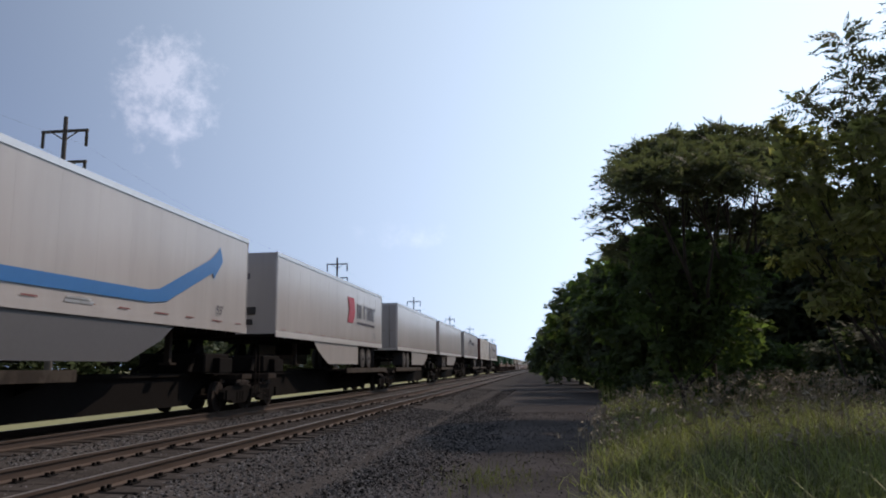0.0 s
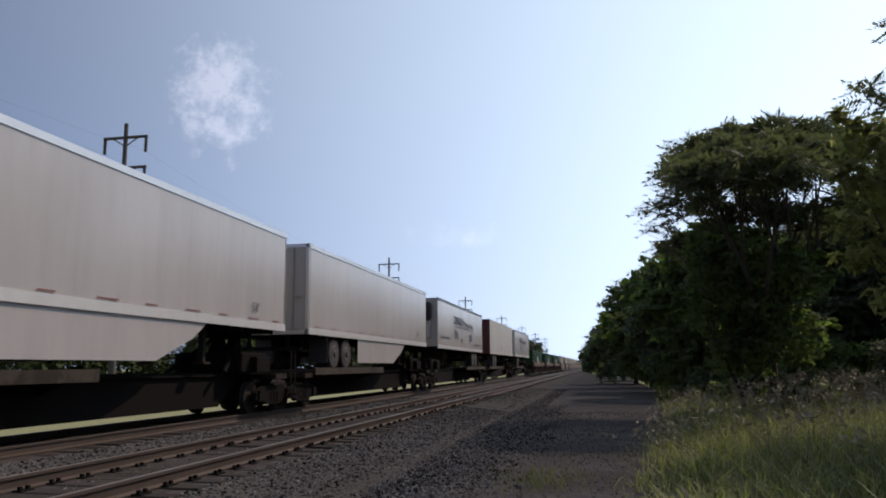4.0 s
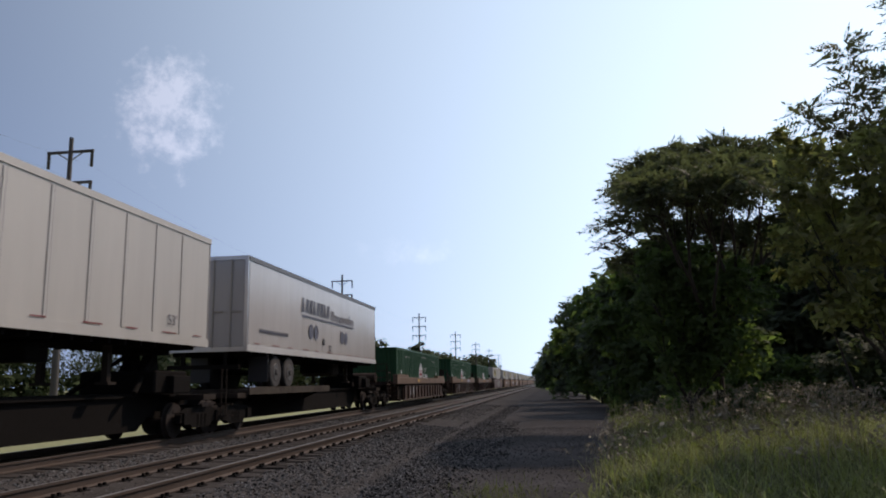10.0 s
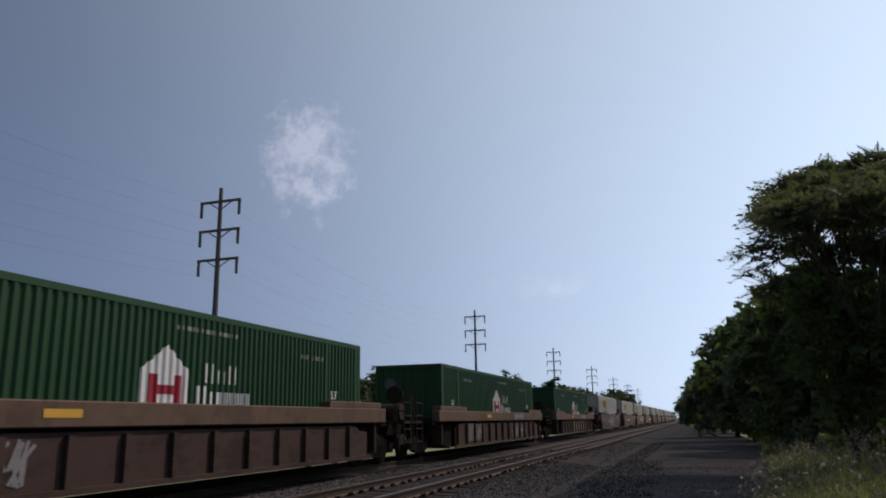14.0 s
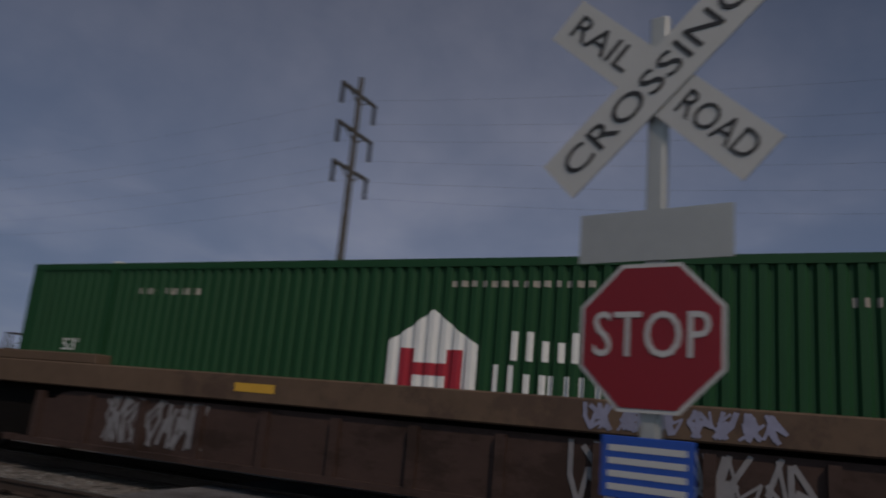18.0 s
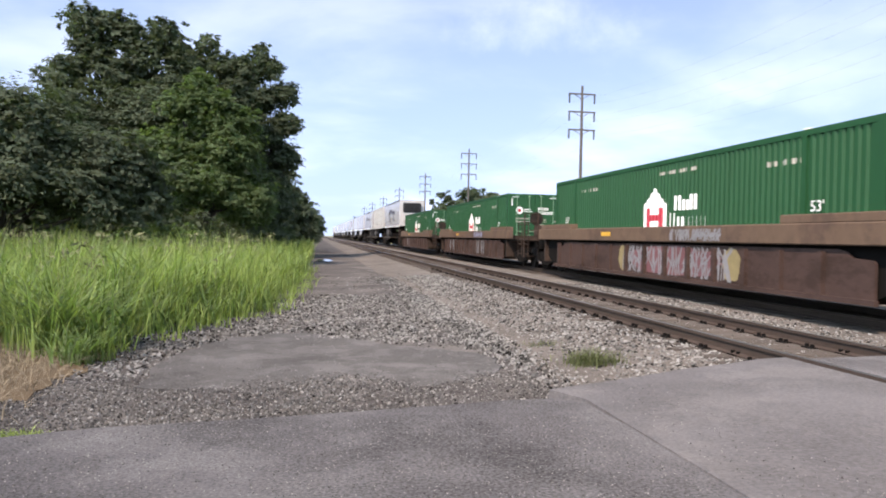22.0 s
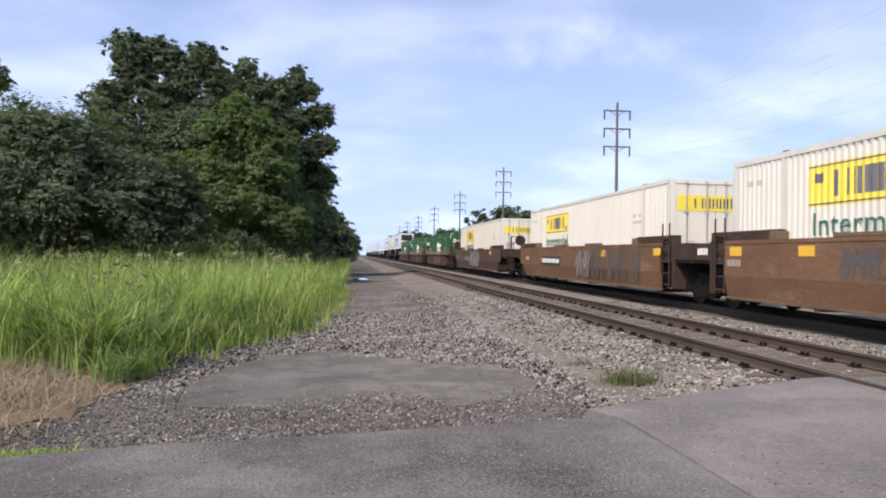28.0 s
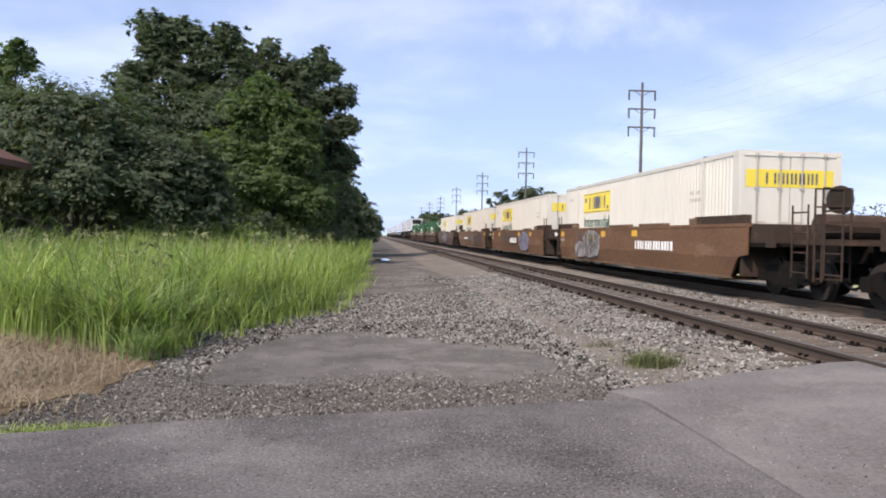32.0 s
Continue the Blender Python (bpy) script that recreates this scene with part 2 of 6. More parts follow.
M_RUST = material("well_rust", (0.048, 0.028, 0.023), 0.75, spec=0.25, var=0.35, grain=5, blotch=0.5, second=(0.030, 0.017, 0.013), amount=0.4, streak=0.5)
M_CHORD = material("chord_ochre", (0.104, 0.067, 0.045), 0.7, spec=0.25, var=0.3, grain=4, blotch=0.5, second=(0.075, 0.047, 0.034), amount=0.35)
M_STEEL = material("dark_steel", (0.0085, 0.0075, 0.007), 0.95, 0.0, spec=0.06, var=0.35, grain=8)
M_DECK = material("deck_steel", (0.028, 0.022, 0.018), 0.9, 0.0, spec=0.1, var=0.35, grain=6, second=(0.052, 0.040, 0.031), amount=0.15)
M_PLATFORM = material("platform_steel", (0.045, 0.037, 0.029), 0.85, 0.0, spec=0.15, var=0.45, grain=5, blotch=0.7, second=(0.026, 0.020, 0.016), amount=0.45)
M_WHEEL = material("wheel_steel", (0.028, 0.023, 0.021), 0.8, 0.1, spec=0.12, var=0.25, grain=8)
M_TYRE = material("tyre", (0.028, 0.026, 0.026), 0.95, var=0.25)
M_RIM = material("rim", (0.055, 0.052, 0.05), 0.6, 0.3, var=0.15)
M_BLACK = material("black", (0.02, 0.02, 0.022), 0.6, var=0.2)
M_BLUE = material("stripe_blue", (0.016, 0.131, 0.344), 0.4, var=0.12)
M_DECAL = material("paint_white", (0.655, 0.655, 0.638), 0.5, var=0.08)
M_DECALGREY = material("paint_grey", (0.062, 0.062, 0.085), 0.5, var=0.1)
M_DECALRED = material("paint_red", (0.328, 0.016, 0.029), 0.45, var=0.1)
M_YELLOW = material("paint_yellow", (0.52, 0.41, 0.045), 0.45, var=0.08)
M_DGREEN = material("paint_dark_green", (0.02, 0.10, 0.07), 0.5, var=0.1)
M_FAINT = material("worn_marking", (0.286, 0.260, 0.227), 0.6, var=0.25)
M_ROD = material("rod_pale_green", (0.10, 0.19, 0.11), 0.5, var=0.3, grain=5)
M_REFLECT = material("red_tape", (0.16, 0.03, 0.03), 0.4, var=0.1)
M_OCHRE = material("yellow_mark", (0.533, 0.295, 0.033), 0.6, var=0.2)
M_GRAFF_A = material("spray_white", (0.235, 0.224, 0.228), 0.6, var=0.35, grain=6)
M_GRAFF_E = material("spray_faded", (0.180, 0.176, 0.184), 0.6, var=0.4, grain=6)
M_GRAFF_F = material("spray_yellow", (0.197, 0.156, 0.074), 0.6, var=0.5, grain=5)
M_GRAFF_B = material("spray_rose", (0.139, 0.053, 0.057), 0.6, var=0.5, grain=5)
M_GRAFF_C = material("spray_blue", (0.205, 0.209, 0.295), 0.6, var=0.4, grain=6)
M_GRAFF_D = material("spray_black", (0.06, 0.055, 0.055), 0.6, var=0.4, grain=5)
M_POLE = material("pole_steel", (0.068, 0.060, 0.055), 0.7, 0.2, var=0.25, grain=4)
M_INSUL = material("insulator", (0.05, 0.045, 0.045), 0.4, var=0.1)
M_WIRE = material("wire", (0.08, 0.08, 0.085), 0.5, 0.5, var=0.1)
M_BARK = material("bark", (0.045, 0.037, 0.030), 0.95, var=0.45, grain=9, bump=1.0, streak=4)
M_LEAF = material("leaf_dark", (0.062, 0.080, 0.051), 0.7, var=0.5, grain=0.9, blotch=0.25, island=True, each=0.28, trans=0.36)
M_HEDGE = material("leaf_hedge", (0.031, 0.043, 0.017), 0.9, spec=0.1, var=0.5, grain=0.9, blotch=0.25, island=True, each=0.3)
M_LEAF2 = material("leaf_bright", (0.072, 0.104, 0.046), 0.7, var=0.45, grain=0.9, blotch=0.25, island=True, each=0.28, trans=0.45)
M_OLIVE = material("leaf_olive", (0.172, 0.166, 0.092), 0.7, var=0.45, grain=0.9, blotch=0.25, island=True, each=0.4, trans=0.55)
M_FROND = material("leaf_frond", (0.074, 0.082, 0.058), 0.65, var=0.4, grain=0.9, blotch=0.25, island=True, each=0.28, trans=0.30)
M_GRASS = material("grass_blade", (0.172, 0.222, 0.070), 0.6, var=0.4, grain=0.7, blotch=0.2, island=True, each=0.8, trans=0.35)
M_GRASS2 = material("grass_blade_dark", (0.110, 0.158, 0.060), 0.55, var=0.4, grain=0.7, blotch=0.2, island=True, each=0.8, trans=0.3)
M_WEED = material("weed_blade", (0.134, 0.148, 0.064), 0.6, var=0.6, grain=0.7, blotch=0.3, island=True, each=0.8, trans=0.35)
M_TUFT = material("tuft_blade", (0.082, 0.094, 0.042), 0.7, var=0.45, grain=0.7, blotch=0.2, island=True, each=0.6, trans=0.3)
M_STRAW = material("straw_litter", (0.110, 0.080, 0.052), 0.95, spec=0.1, var=0.5, grain=30, blotch=1.2, bump=1.0, bump_scale=40)
M_HAY = material("dry_grass", (0.195, 0.158, 0.108), 0.8, var=0.4, grain=2, island=True, each=0.5)
M_SEED = material("seed_head", (0.24, 0.21, 0.15), 0.8, var=0.3, island=True, each=0.4)
M_PLUME = material("grass_plume", (0.13, 0.135, 0.062), 0.8, var=0.3, island=True, each=0.4)
M_SIGNRED = material("sign_red", (0.213, 0.007, 0.013), 0.4, var=0.08)
M_SIGNWHITE = material("sign_white", (0.437, 0.437, 0.428), 0.45, var=0.08)
M_SIGNBLUE = material("sign_blue", (0.012, 0.066, 0.328), 0.4, var=0.08)
M_GALV = material("galvanised", (0.42, 0.42, 0.40), 0.5, 0.6, var=0.15)
M_ROOF = material("roof_brown", (0.10, 0.045, 0.035), 0.75, var=0.3, grain=6)
M_TIMBER = material("brown_timber", (0.09, 0.05, 0.035), 0.8, var=0.3, grain=6)
M_PUDDLE = material("puddle", (0.05, 0.05, 0.05), 0.05, var=0.1)


# ---------------------------------------------------------------- mesh helpers
def box(bm, x0, x1, y0, y1, z0, z1):
    vs = [bm.verts.new((x, y, z)) for x in (x0, x1) for y in (y0, y1) for z in (z0, z1)]
    for f in ((0, 1, 3, 2), (4, 6, 7, 5), (0, 4, 5, 1), (2, 3, 7, 6), (0, 2, 6, 4), (1, 5, 7, 3)):
        bm.faces.new([vs[i] for i in f])


def tube(bm, p0, p1, r0, r1=None, seg=10, caps=True):
    p0, p1 = Vector(p0), Vector(p1)
    r1 = r0 if r1 is None else r1
    d = (p1 - p0).normalized()
    a = d.cross(Vector((0, 0, 1)) if abs(d.z) < 0.9 else Vector((1, 0, 0))).normalized()
    b = d.cross(a)
    rings = []
    for p, r in ((p0, r0), (p1, r1)):
        rings.append([bm.verts.new(p + (a * math.cos(k * math.tau / seg) + b * math.sin(k * math.tau / seg)) * r) for k in range(seg)])
    for k in range(seg):
        bm.faces.new((rings[0][k], rings[0][(k + 1) % seg], rings[1][(k + 1) % seg], rings[1][k]))
    if caps:
        bm.faces.new(rings[0][::-1])
        bm.faces.new(rings[1])


def prism(bm, outline, axis, a, b):
    """Extrude a closed outline of 2D points along 'x', 'y' or 'z' from a to b."""
    def at(p, w):
        u, v = p
        return {"x": (w, u, v), "y": (u, w, v), "z": (u, v, w)}[axis]
    lo, hi = [bm.verts.new(at(p, a)) for p in outline], [bm.verts.new(at(p, b)) for p in outline]
    n = len(outline)
    for k in range(n):
        bm.faces.new((lo[k], lo[(k + 1) % n], hi[(k + 1) % n], hi[k]))
    bm.faces.new(lo[::-1])
    bm.faces.new(hi)


def bevelled(bm, w=0.02, seg=1):
    bmesh.ops.bevel(bm, geom=bm.edges[:], offset=w, segments=seg, affect="EDGES", clamp_overlap=True)
    return bm


def mesh_of(name, bm, mat, smooth=False):
    bmesh.ops.recalc_face_normals(bm, faces=bm.faces[:])
    me = bpy.data.meshes.new(name)
    bm.to_mesh(me)
    bm.free()
    me.materials.append(mat)
    if smooth:
        me.shade_smooth()
    return me


def part(name, bm, mat, parent=None, label="", smooth=False):
    ob = new(name, mesh_of(name, bm, mat, smooth))
    ob.parent = parent
    return tagged(ob, label)


def again(name, me, parent, x=0, y=0, z=0, label=""):
    """One more piece on a shared mesh."""
    ob = new(name, me)
    ob.parent, ob.location = parent, (x, y, z)
    return tagged(ob, label)


def boxes(name, mat, parent, *dims, label="", bevel=0.0):
    bm = bmesh.new()
    for d in dims:
        box(bm, *d)
    if bevel:
        bevelled(bm, bevel)
    return part(name, bm, mat, parent, label)


def raw(name, verts, faces, mat):
    me = bpy.data.meshes.new(name)
    me.from_pydata(verts.tolist() if hasattr(verts, "tolist") else verts, [], faces.tolist() if hasattr(faces, "tolist") else faces)
    me.materials.append(mat)
    return me


def empty(name, x=0, y=0, z=0, rz=0):
    ob = new(name)
    ob.matrix_basis = pose(x, y, z, 0, 0, rz)
    return ob


def lettering(name, text, size, mat, parent, m, width=None, depth=0.002, label=""):
    cu = bpy.data.curves.new(name, "FONT")
    cu.body, cu.size, cu.extrude, cu.align_x, cu.align_y, cu.resolution_u = text, size, depth, "CENTER", "CENTER", 3
    tmp = bpy.data.objects.new(name, cu)
    scene.collection.objects.link(tmp)
    me = bpy.data.meshes.new_from_object(tmp.evaluated_get(bpy.context.evaluated_depsgraph_get()))
    bpy.data.objects.remove(tmp)
    xs = [v.co.x for v in me.vertices]
    if width and xs:
        k = width / (max(xs) - min(xs))
        for v in me.vertices:
            v.co.x *= k
    me.materials.clear()
    me.materials.append(mat)
    ob = new(name, me)
    ob.parent, ob.matrix_basis = parent, m
    return tagged(ob, label)


# ---------------------------------------------------------------- ground, tracks, road
T1, T2 = -5.9, -10.02      # centre lines of the two tracks


def strip(name, profile, ys, mat, label, wobble=0.0, seed=0):
    """A sheet with a cross profile of (x, z), laid along y."""
    r = np.random.default_rng(seed)
    verts, faces = [], []
    n = len(profile)
    for j, y in enumerate(ys):
        for i, (x, z) in enumerate(profile):
            inner = 0 < i < n - 1
            verts.append((x + (r.normal(0, wobble) if wobble else 0), y, z + (r.normal(0, wobble * 0.05) if wobble and inner else 0)))
    for j in range(len(ys) - 1):
        for i in range(n - 1):
            a = j * n + i
            faces.append((a, a + 1, a + n + 1, a + n))
    ob = new(name, raw(name, verts, faces, mat))
    return tagged(ob, label, name.replace("_", " "), kind="structure")


def ragged(outline, amp, seed):
    """Break a closed outline into short uneven runs."""
    r = np.random.default_rng(seed)
    out = []
    for (xa, ya), (xb, yb) in zip(outline, outline[1:] + outline[:1]):
        n = max(2, int(math.hypot(xb - xa, yb - ya) / 0.2))
        for k in range(n):
            out.append((xa + (xb - xa) * k / n + r.normal(0, amp), ya + (yb - ya) * k / n + r.normal(0, amp)))
    return out


def slab(name, outline, z0, z1, mat, label, tops=None):
    bm = bmesh.new()
    prism(bm, outline, "z", z0, z1)
    if tops:
        for v in bm.verts:
            if v.co.z > (z0 + z1) / 2:
                v.co.z = tops(v.co.x, v.co.y)
    ob = part(name, bm, mat)
    return tagged(ob, label, name.replace("_", " "), kind="structure")


far = [-2600, -700, -260, -120, -60, -40, -30, -22, -16, -11, -7, 0, 7, 11, 16, 22, 30, 40, 60, 120, 260, 700, 2600]
strip("ground", [(-2600, -0.7), (-600, -0.7), (-60, -0.7), (-14, -0.66), (-12.6, -0.5), (-3.6, -0.42), (-2.5, -0.36), (0.4, -0.36), (3, -0.40), (14, -0.4), (60, -0.3), (600, 0.0), (2600, 0.0)], far, M_FIELD, "flat grassy land on both sides of the railway")
ballast = strip("ballast_bed", [(-13.4, -0.70), (-12.2, -0.22), (-10, -0.188), (-8.6, -0.19), (-8.0, -0.23), (-7.3, -0.19), (-6, -0.188), (-4.6, -0.19), (-3.4, -0.28), (-2.6, -0.34), (-2.2, -0.40)], [-700] + [y for y in np.arange(-90, 90.1, 3.0)] + [700], M_BALLAST, "grey crushed-stone ballast under the two tracks", 0.012, 3)
LANE = [(-3.0, -0.345), (-2.0, -0.315), (-1.2, -0.335), (-0.3, -0.31), (0.6, -0.33), (1.2, -0.335), (2.2, -0.35), (3.4, -0.36)]
strip("dirt_track", LANE, [-400, -120] + list(np.arange(-60, 0.1, 2.5)), M_DIRT, "worn dark dirt and cinder track beside the railway", 0.06, 5)
strip("dirt_track", LANE, list(np.arange(0, 60.1, 2.5)) + [120, 400], M_CINDER, "worn grey cinder track under the wood's edge", 0.06, 6)

road = slab("road", [(16, -2.6), (9, -3.6), (4, -4.55), (1.98, -5.03), (1.37, -5.25), (0.67, -5.36), (-0.11, -5.52), (-0.98, -5.72), (-1.5, -5.85), (-1.95, -5.90), (-2.17, -5.78), (-2.2, -4.9), (-2.2, 3.6), (16, 3.6)], -0.5, -0.1, M_ASPHALT, "patched grey asphalt road leading to the crossing")
apron = slab("crossing_apron", [(-2.21, 3.6), (-2.21, -5.8), (-2.02, -6.22), (-2.5, -6.42), (-3.01, -6.62), (-3.6, -6.9), (-4.1, -7.05), (-4.7, -7.3), (-5.06, -7.38), (-5.06, 3.6)], -0.5, -0.03, M_APRON, "smoother asphalt apron rising to the rails",
             lambda x, y: -0.092 + 0.07 * min(1, max(0, (-2.21 - x) / 2.4)))
slab("crossing_panel", [(T1 - 0.64, -7.5), (T1 + 0.64, -7.3), (T1 + 0.64, 3.6), (T1 - 0.64, 3.6)], -0.4, -0.025, M_ASPHALT, "asphalt between the rails of the crossing")
slab("crossing_panel", [(T2 + 0.9, -8.0), (T1 - 0.86, -7.6), (T1 - 0.86, 3.6), (T2 + 0.9, 3.6)], -0.5, -0.03, M_ASPHALT, "asphalt between the two tracks at the crossing")
slab("crossing_panel", [(T2 - 0.64, -8.1), (T2 + 0.64, -8.0), (T2 + 0.64, 3.6), (T2 - 0.64, 3.6)], -0.4, -0.025, M_ASPHALT, "asphalt between the rails of the crossing")
slab("road", [(-40, -6), (T2 - 0.9, -8.1), (T2 - 0.9, 3.6), (-40, 3.6)], -0.9, -0.05, M_ASPHALT, "asphalt road beyond the crossing")
patch = slab("asphalt_patch", ragged([(1.75, -7.7), (1.72, -8.4), (1.66, -9.5), (1.45, -10.4), (1.16, -11.1), (0.6, -11.5), (0.12, -11.6), (-0.4, -11.1), (-0.98, -10.5), (-1.5, -10.05), (-1.95, -9.75), (-2.15, -9.5), (-2.25, -9.2), (-2.2, -8.4), (-2.0, -7.9), (-1.2, -7.6), (0.4, -7.5)], 0.035, 8), -0.5, -0.296, M_ASPHALT_OLD, "worn asphalt patch in the gravel lane",
             lambda x, y: -0.296 if y < -8.6 else -0.296 - 0.032 * (y + 8.6))
slab("puddle", [(-0.25, -43.5), (-0.95, -43.2), (-1.1, -45), (-0.9, -47), (-0.4, -46.6), (-0.1, -45)], -0.5, -0.285, M_PUDDLE, "shallow puddle in the lane")


def build_track(cx, name):
    tr = empty(name)
    tagged(tr, "straight railway track of steel rails on wooden ties", "railway track", kind="structure")
    prof = [(-0.07, -0.17), (0.07, -0.17), (0.07, -0.155), (0.012, -0.135), (0.012, -0.045), (0.036, -0.035), (0.036, -0.002), (-0.036, -0.002), (-0.036, -0.035), (-0.012, -0.045), (-0.012, -0.135), (-0.07, -0.155)]
    for s in (-0.753, 0.753):
        bm = bmesh.new()
        prism(bm, [(cx + s + u, v) for u, v in prof], "y", -700, 700)
        rail = part("rail", bm, M_RAIL, tr, "rust-brown rail with a worn bright head")
        boxes("rail_head", M_RAILTOP, rail, (cx + s - 0.03, cx + s + 0.03, -700, 700, -0.002, 0.0))
    bm = bmesh.new()
    box(bm, -1.3, 1.3, -0.115, 0.115, -0.35, -0.172)
    bevelled(bm, 0.012)
    tie = mesh_of("tie", bm, M_TIE)
    bm = bmesh.new()
    for s in (-0.753, 0.753):
        box(bm, s - 0.17, s + 0.17, -0.1, 0.1, -0.18, -0.16)
        for dx in (-0.11, 0.11):
            for dy in (-0.06, 0.06):
                box(bm, s + dx - 0.02, s + dx + 0.02, dy - 0.02, dy + 0.02, -0.16, -0.12)
    plate = mesh_of("tie_plate", bm, M_STEEL)
    r = np.random.default_rng(5)
    ys = [y for y in np.arange(-60, 60, 0.56) if not -7.6 < y < 3.8]
    for y in ys:
        o = again("tie", tie, tr, cx + r.normal(0, 0.03), y + r.normal(0, 0.02), r.normal(0, 0.008))
        o.rotation_euler = (0, 0, r.normal(0, 0.012))
        if -32 < y < 36 and cx == T1:
            again("tie_plate", plate, o, 0, 0, 0.002)
    # the ties farther off, one mesh
    bm = bmesh.new()
    for y in list(np.arange(-400, -60, 0.56)) + list(np.arange(60, 400, 0.56)):
        box(bm, cx - 1.3, cx + 1.3, y - 0.11, y + 0.11, -0.34, -0.172)
    far_ties = part("far_ties", bm, M_TIE, tr)
    tagged(far_ties, kind="stuff")


for cx in (T1, T2):
    for ya, yb in ((-400, -7.7), (3.9, 400)):
        strip("stained_ballast", [(cx - 1.02, -0.19), (cx - 0.8, -0.178), (cx, -0.181), (cx + 0.8, -0.178), (cx + 1.02, -0.19)], [ya] + [y for y in np.arange(-60, 60.1, 1.5) if ya < y < yb] + [yb], M_STAINED, "rust-stained ballast between the rails", 0.03, 4)

strip("gravel_shoulder", [(-17, -0.68), (-15.2, -0.27), (-12.6, -0.235), (-12.0, -0.26)], [-400, -120, -60, -30, -9], M_BALLAST, "gravel shoulder beyond the second track")


build_track(T1, "track_1")
build_track(T2, "track_2")


def stones(name, spots, sizes, mat, label, seed):
    """Loose crushed stones, each a small uneven chip."""
    r = np.random.default_rng(seed)
    n = len(spots)
    base = np.array([(1, 0, 0), (0, 1, 0), (-1, 0, 0), (0, -1, 0), (0, 0, 0.8), (0, 0, -0.8)], float)[[0, 1, 3, 4, 5]] * np.array([1, 1, 1.0])
    base[1] += (-0.45, -0.1, 0)
    base[2] += (-0.45, 0.1, 0)
    faces = np.array([(0, 1, 3), (1, 2, 3), (2, 0, 3), (1, 0, 4), (2, 1, 4), (0, 2, 4)])
    q = r.normal(size=(n, 3, 3))
    q, _ = np.linalg.qr(q)
    v = base[None] * r.uniform(0.7, 1.3, (n, 5, 1)) * sizes[:, None, None]
    v = np.einsum("nij,nkj->nki", q, v) + spots[:, None, :]
    f = (faces[None] + (np.arange(n) * 5)[:, None, None]).reshape(-1, 3)
    ob = new(name, raw(name, v.reshape(-1, 3), f, mat))
    return tagged(ob, label, "gravel", kind="stuff")


def scatter(n, x0, x1, y0, y1, seed, z):
    r = np.random.default_rng(seed)
    p = np.c_[r.uniform(x0, x1, n), r.uniform(y0, y1, n), np.zeros(n)]
    p[:, 2] = z(p[:, 0], p[:, 1]) if callable(z) else z
    return p


def bed(x, y):
    return np.interp(x, [-13.4, -12.2, -10, -8.6, -8.0, -7.3, -6, -4.6, -3.4, -3.0, -2.0, -1.2, -0.3, 0.6, 1.2, 2.2, 3.4], [-0.70, -0.22, -0.188, -0.19, -0.23, -0.19, -0.188, -0.19, -0.28, -0.325, -0.312, -0.332, -0.307, -0.327, -0.332, -0.347, -0.357])


def deep(x, y):
    return bed(x, y) - 0.006


def near_side(p, strewn=True):
    """Keep the stones off the ties' tops, the road and the asphalt patch."""
    x, y = p[:, 0], p[:, 1]
    on_road = (y > -5.2 - 0.06 * (2 - x)) & (y < 3.7)
    on_apron = (x < -2.0) & (y > -7.5 + 0.28 * (x + 5.2)) & (y < 3.7)
    on_patch = ((x + 0.5) / 2.2) ** 2 + ((y + 9.4) / 1.65) ** 2 < np.random.default_rng(17).uniform(0.5, 1.05, len(x))
    on_patch &= (y < -8.3) | (np.random.default_rng(18).uniform(0, 1, len(x)) < (-7.6 - y) / 0.8)
    # the stones thin out towards the worn middle of the lane
    lane = (y < -18.5 + 1.2 * np.sin(2.1 * x)) & (x > -3.4) & (x < 0.9)
    drift = 0.5 * np.sin(0.9 * y) + 0.35 * np.sin(2.3 * y + 1)
    thin = np.clip(np.maximum((-1.5 - x + drift) / 1.5, (x - 0.35 - drift * 0.4) / 0.8), 0.1, 1) < np.random.default_rng(19).uniform(0, 1, len(x))
    worn = (y > 4) & (np.clip((-0.8 - x + 0.3 * drift) / 1.7, 0, 1) < np.random.default_rng(24).uniform(0, 1, len(x)))
    return p[~(on_road | on_apron | on_patch | (lane & thin) | (worn & (x > -2.6) & strewn))]


p = near_side(np.vstack([scatter(17000, -4.7, -2.2, -28, -5.5, 1, bed), scatter(9500, -2.4, 2.9, -8.3, -5.0, 2, bed), scatter(11500, -3.0, 0.9, -19.5, -9.0, 3, bed), scatter(3000, -3.4, 0.9, -28, -19.5, 303, bed), scatter(4200, 0.7, 2.6, -14, -8.2, 105, bed),
                         scatter(29000, -4.7, -1.0, 5.5, 26, 4, bed), scatter(9000, -3.4, -1.3, 6.0, 30, 114, bed), scatter(5000, -4.7, -2.0, 30, 50, 104, bed), scatter(4500, -8.7, -7.25, -24, -8, 6, bed), scatter(9000, -8.7, -7.25, 7, 34, 7, bed), scatter(4200, -6.55, -5.25, -24, -7.7, 8, deep), scatter(4200, -6.55, -5.25, 4.0, 26, 108, deep), scatter(4000, -5.05, -4.6, -24, -7.7, 109, bed)]))
stones("loose_ballast", p, np.random.default_rng(9).uniform(0.010, 0.030, len(p)) * np.random.default_rng(90).choice([0.8, 1, 1, 1.5], len(p)) * np.where((p[:, 0] > -2.4) & (p[:, 1] > -8.4) & (p[:, 1] < 0), 0.54, 1.0), M_STONE, "loose pale grey crushed stones beside the rails", 21)
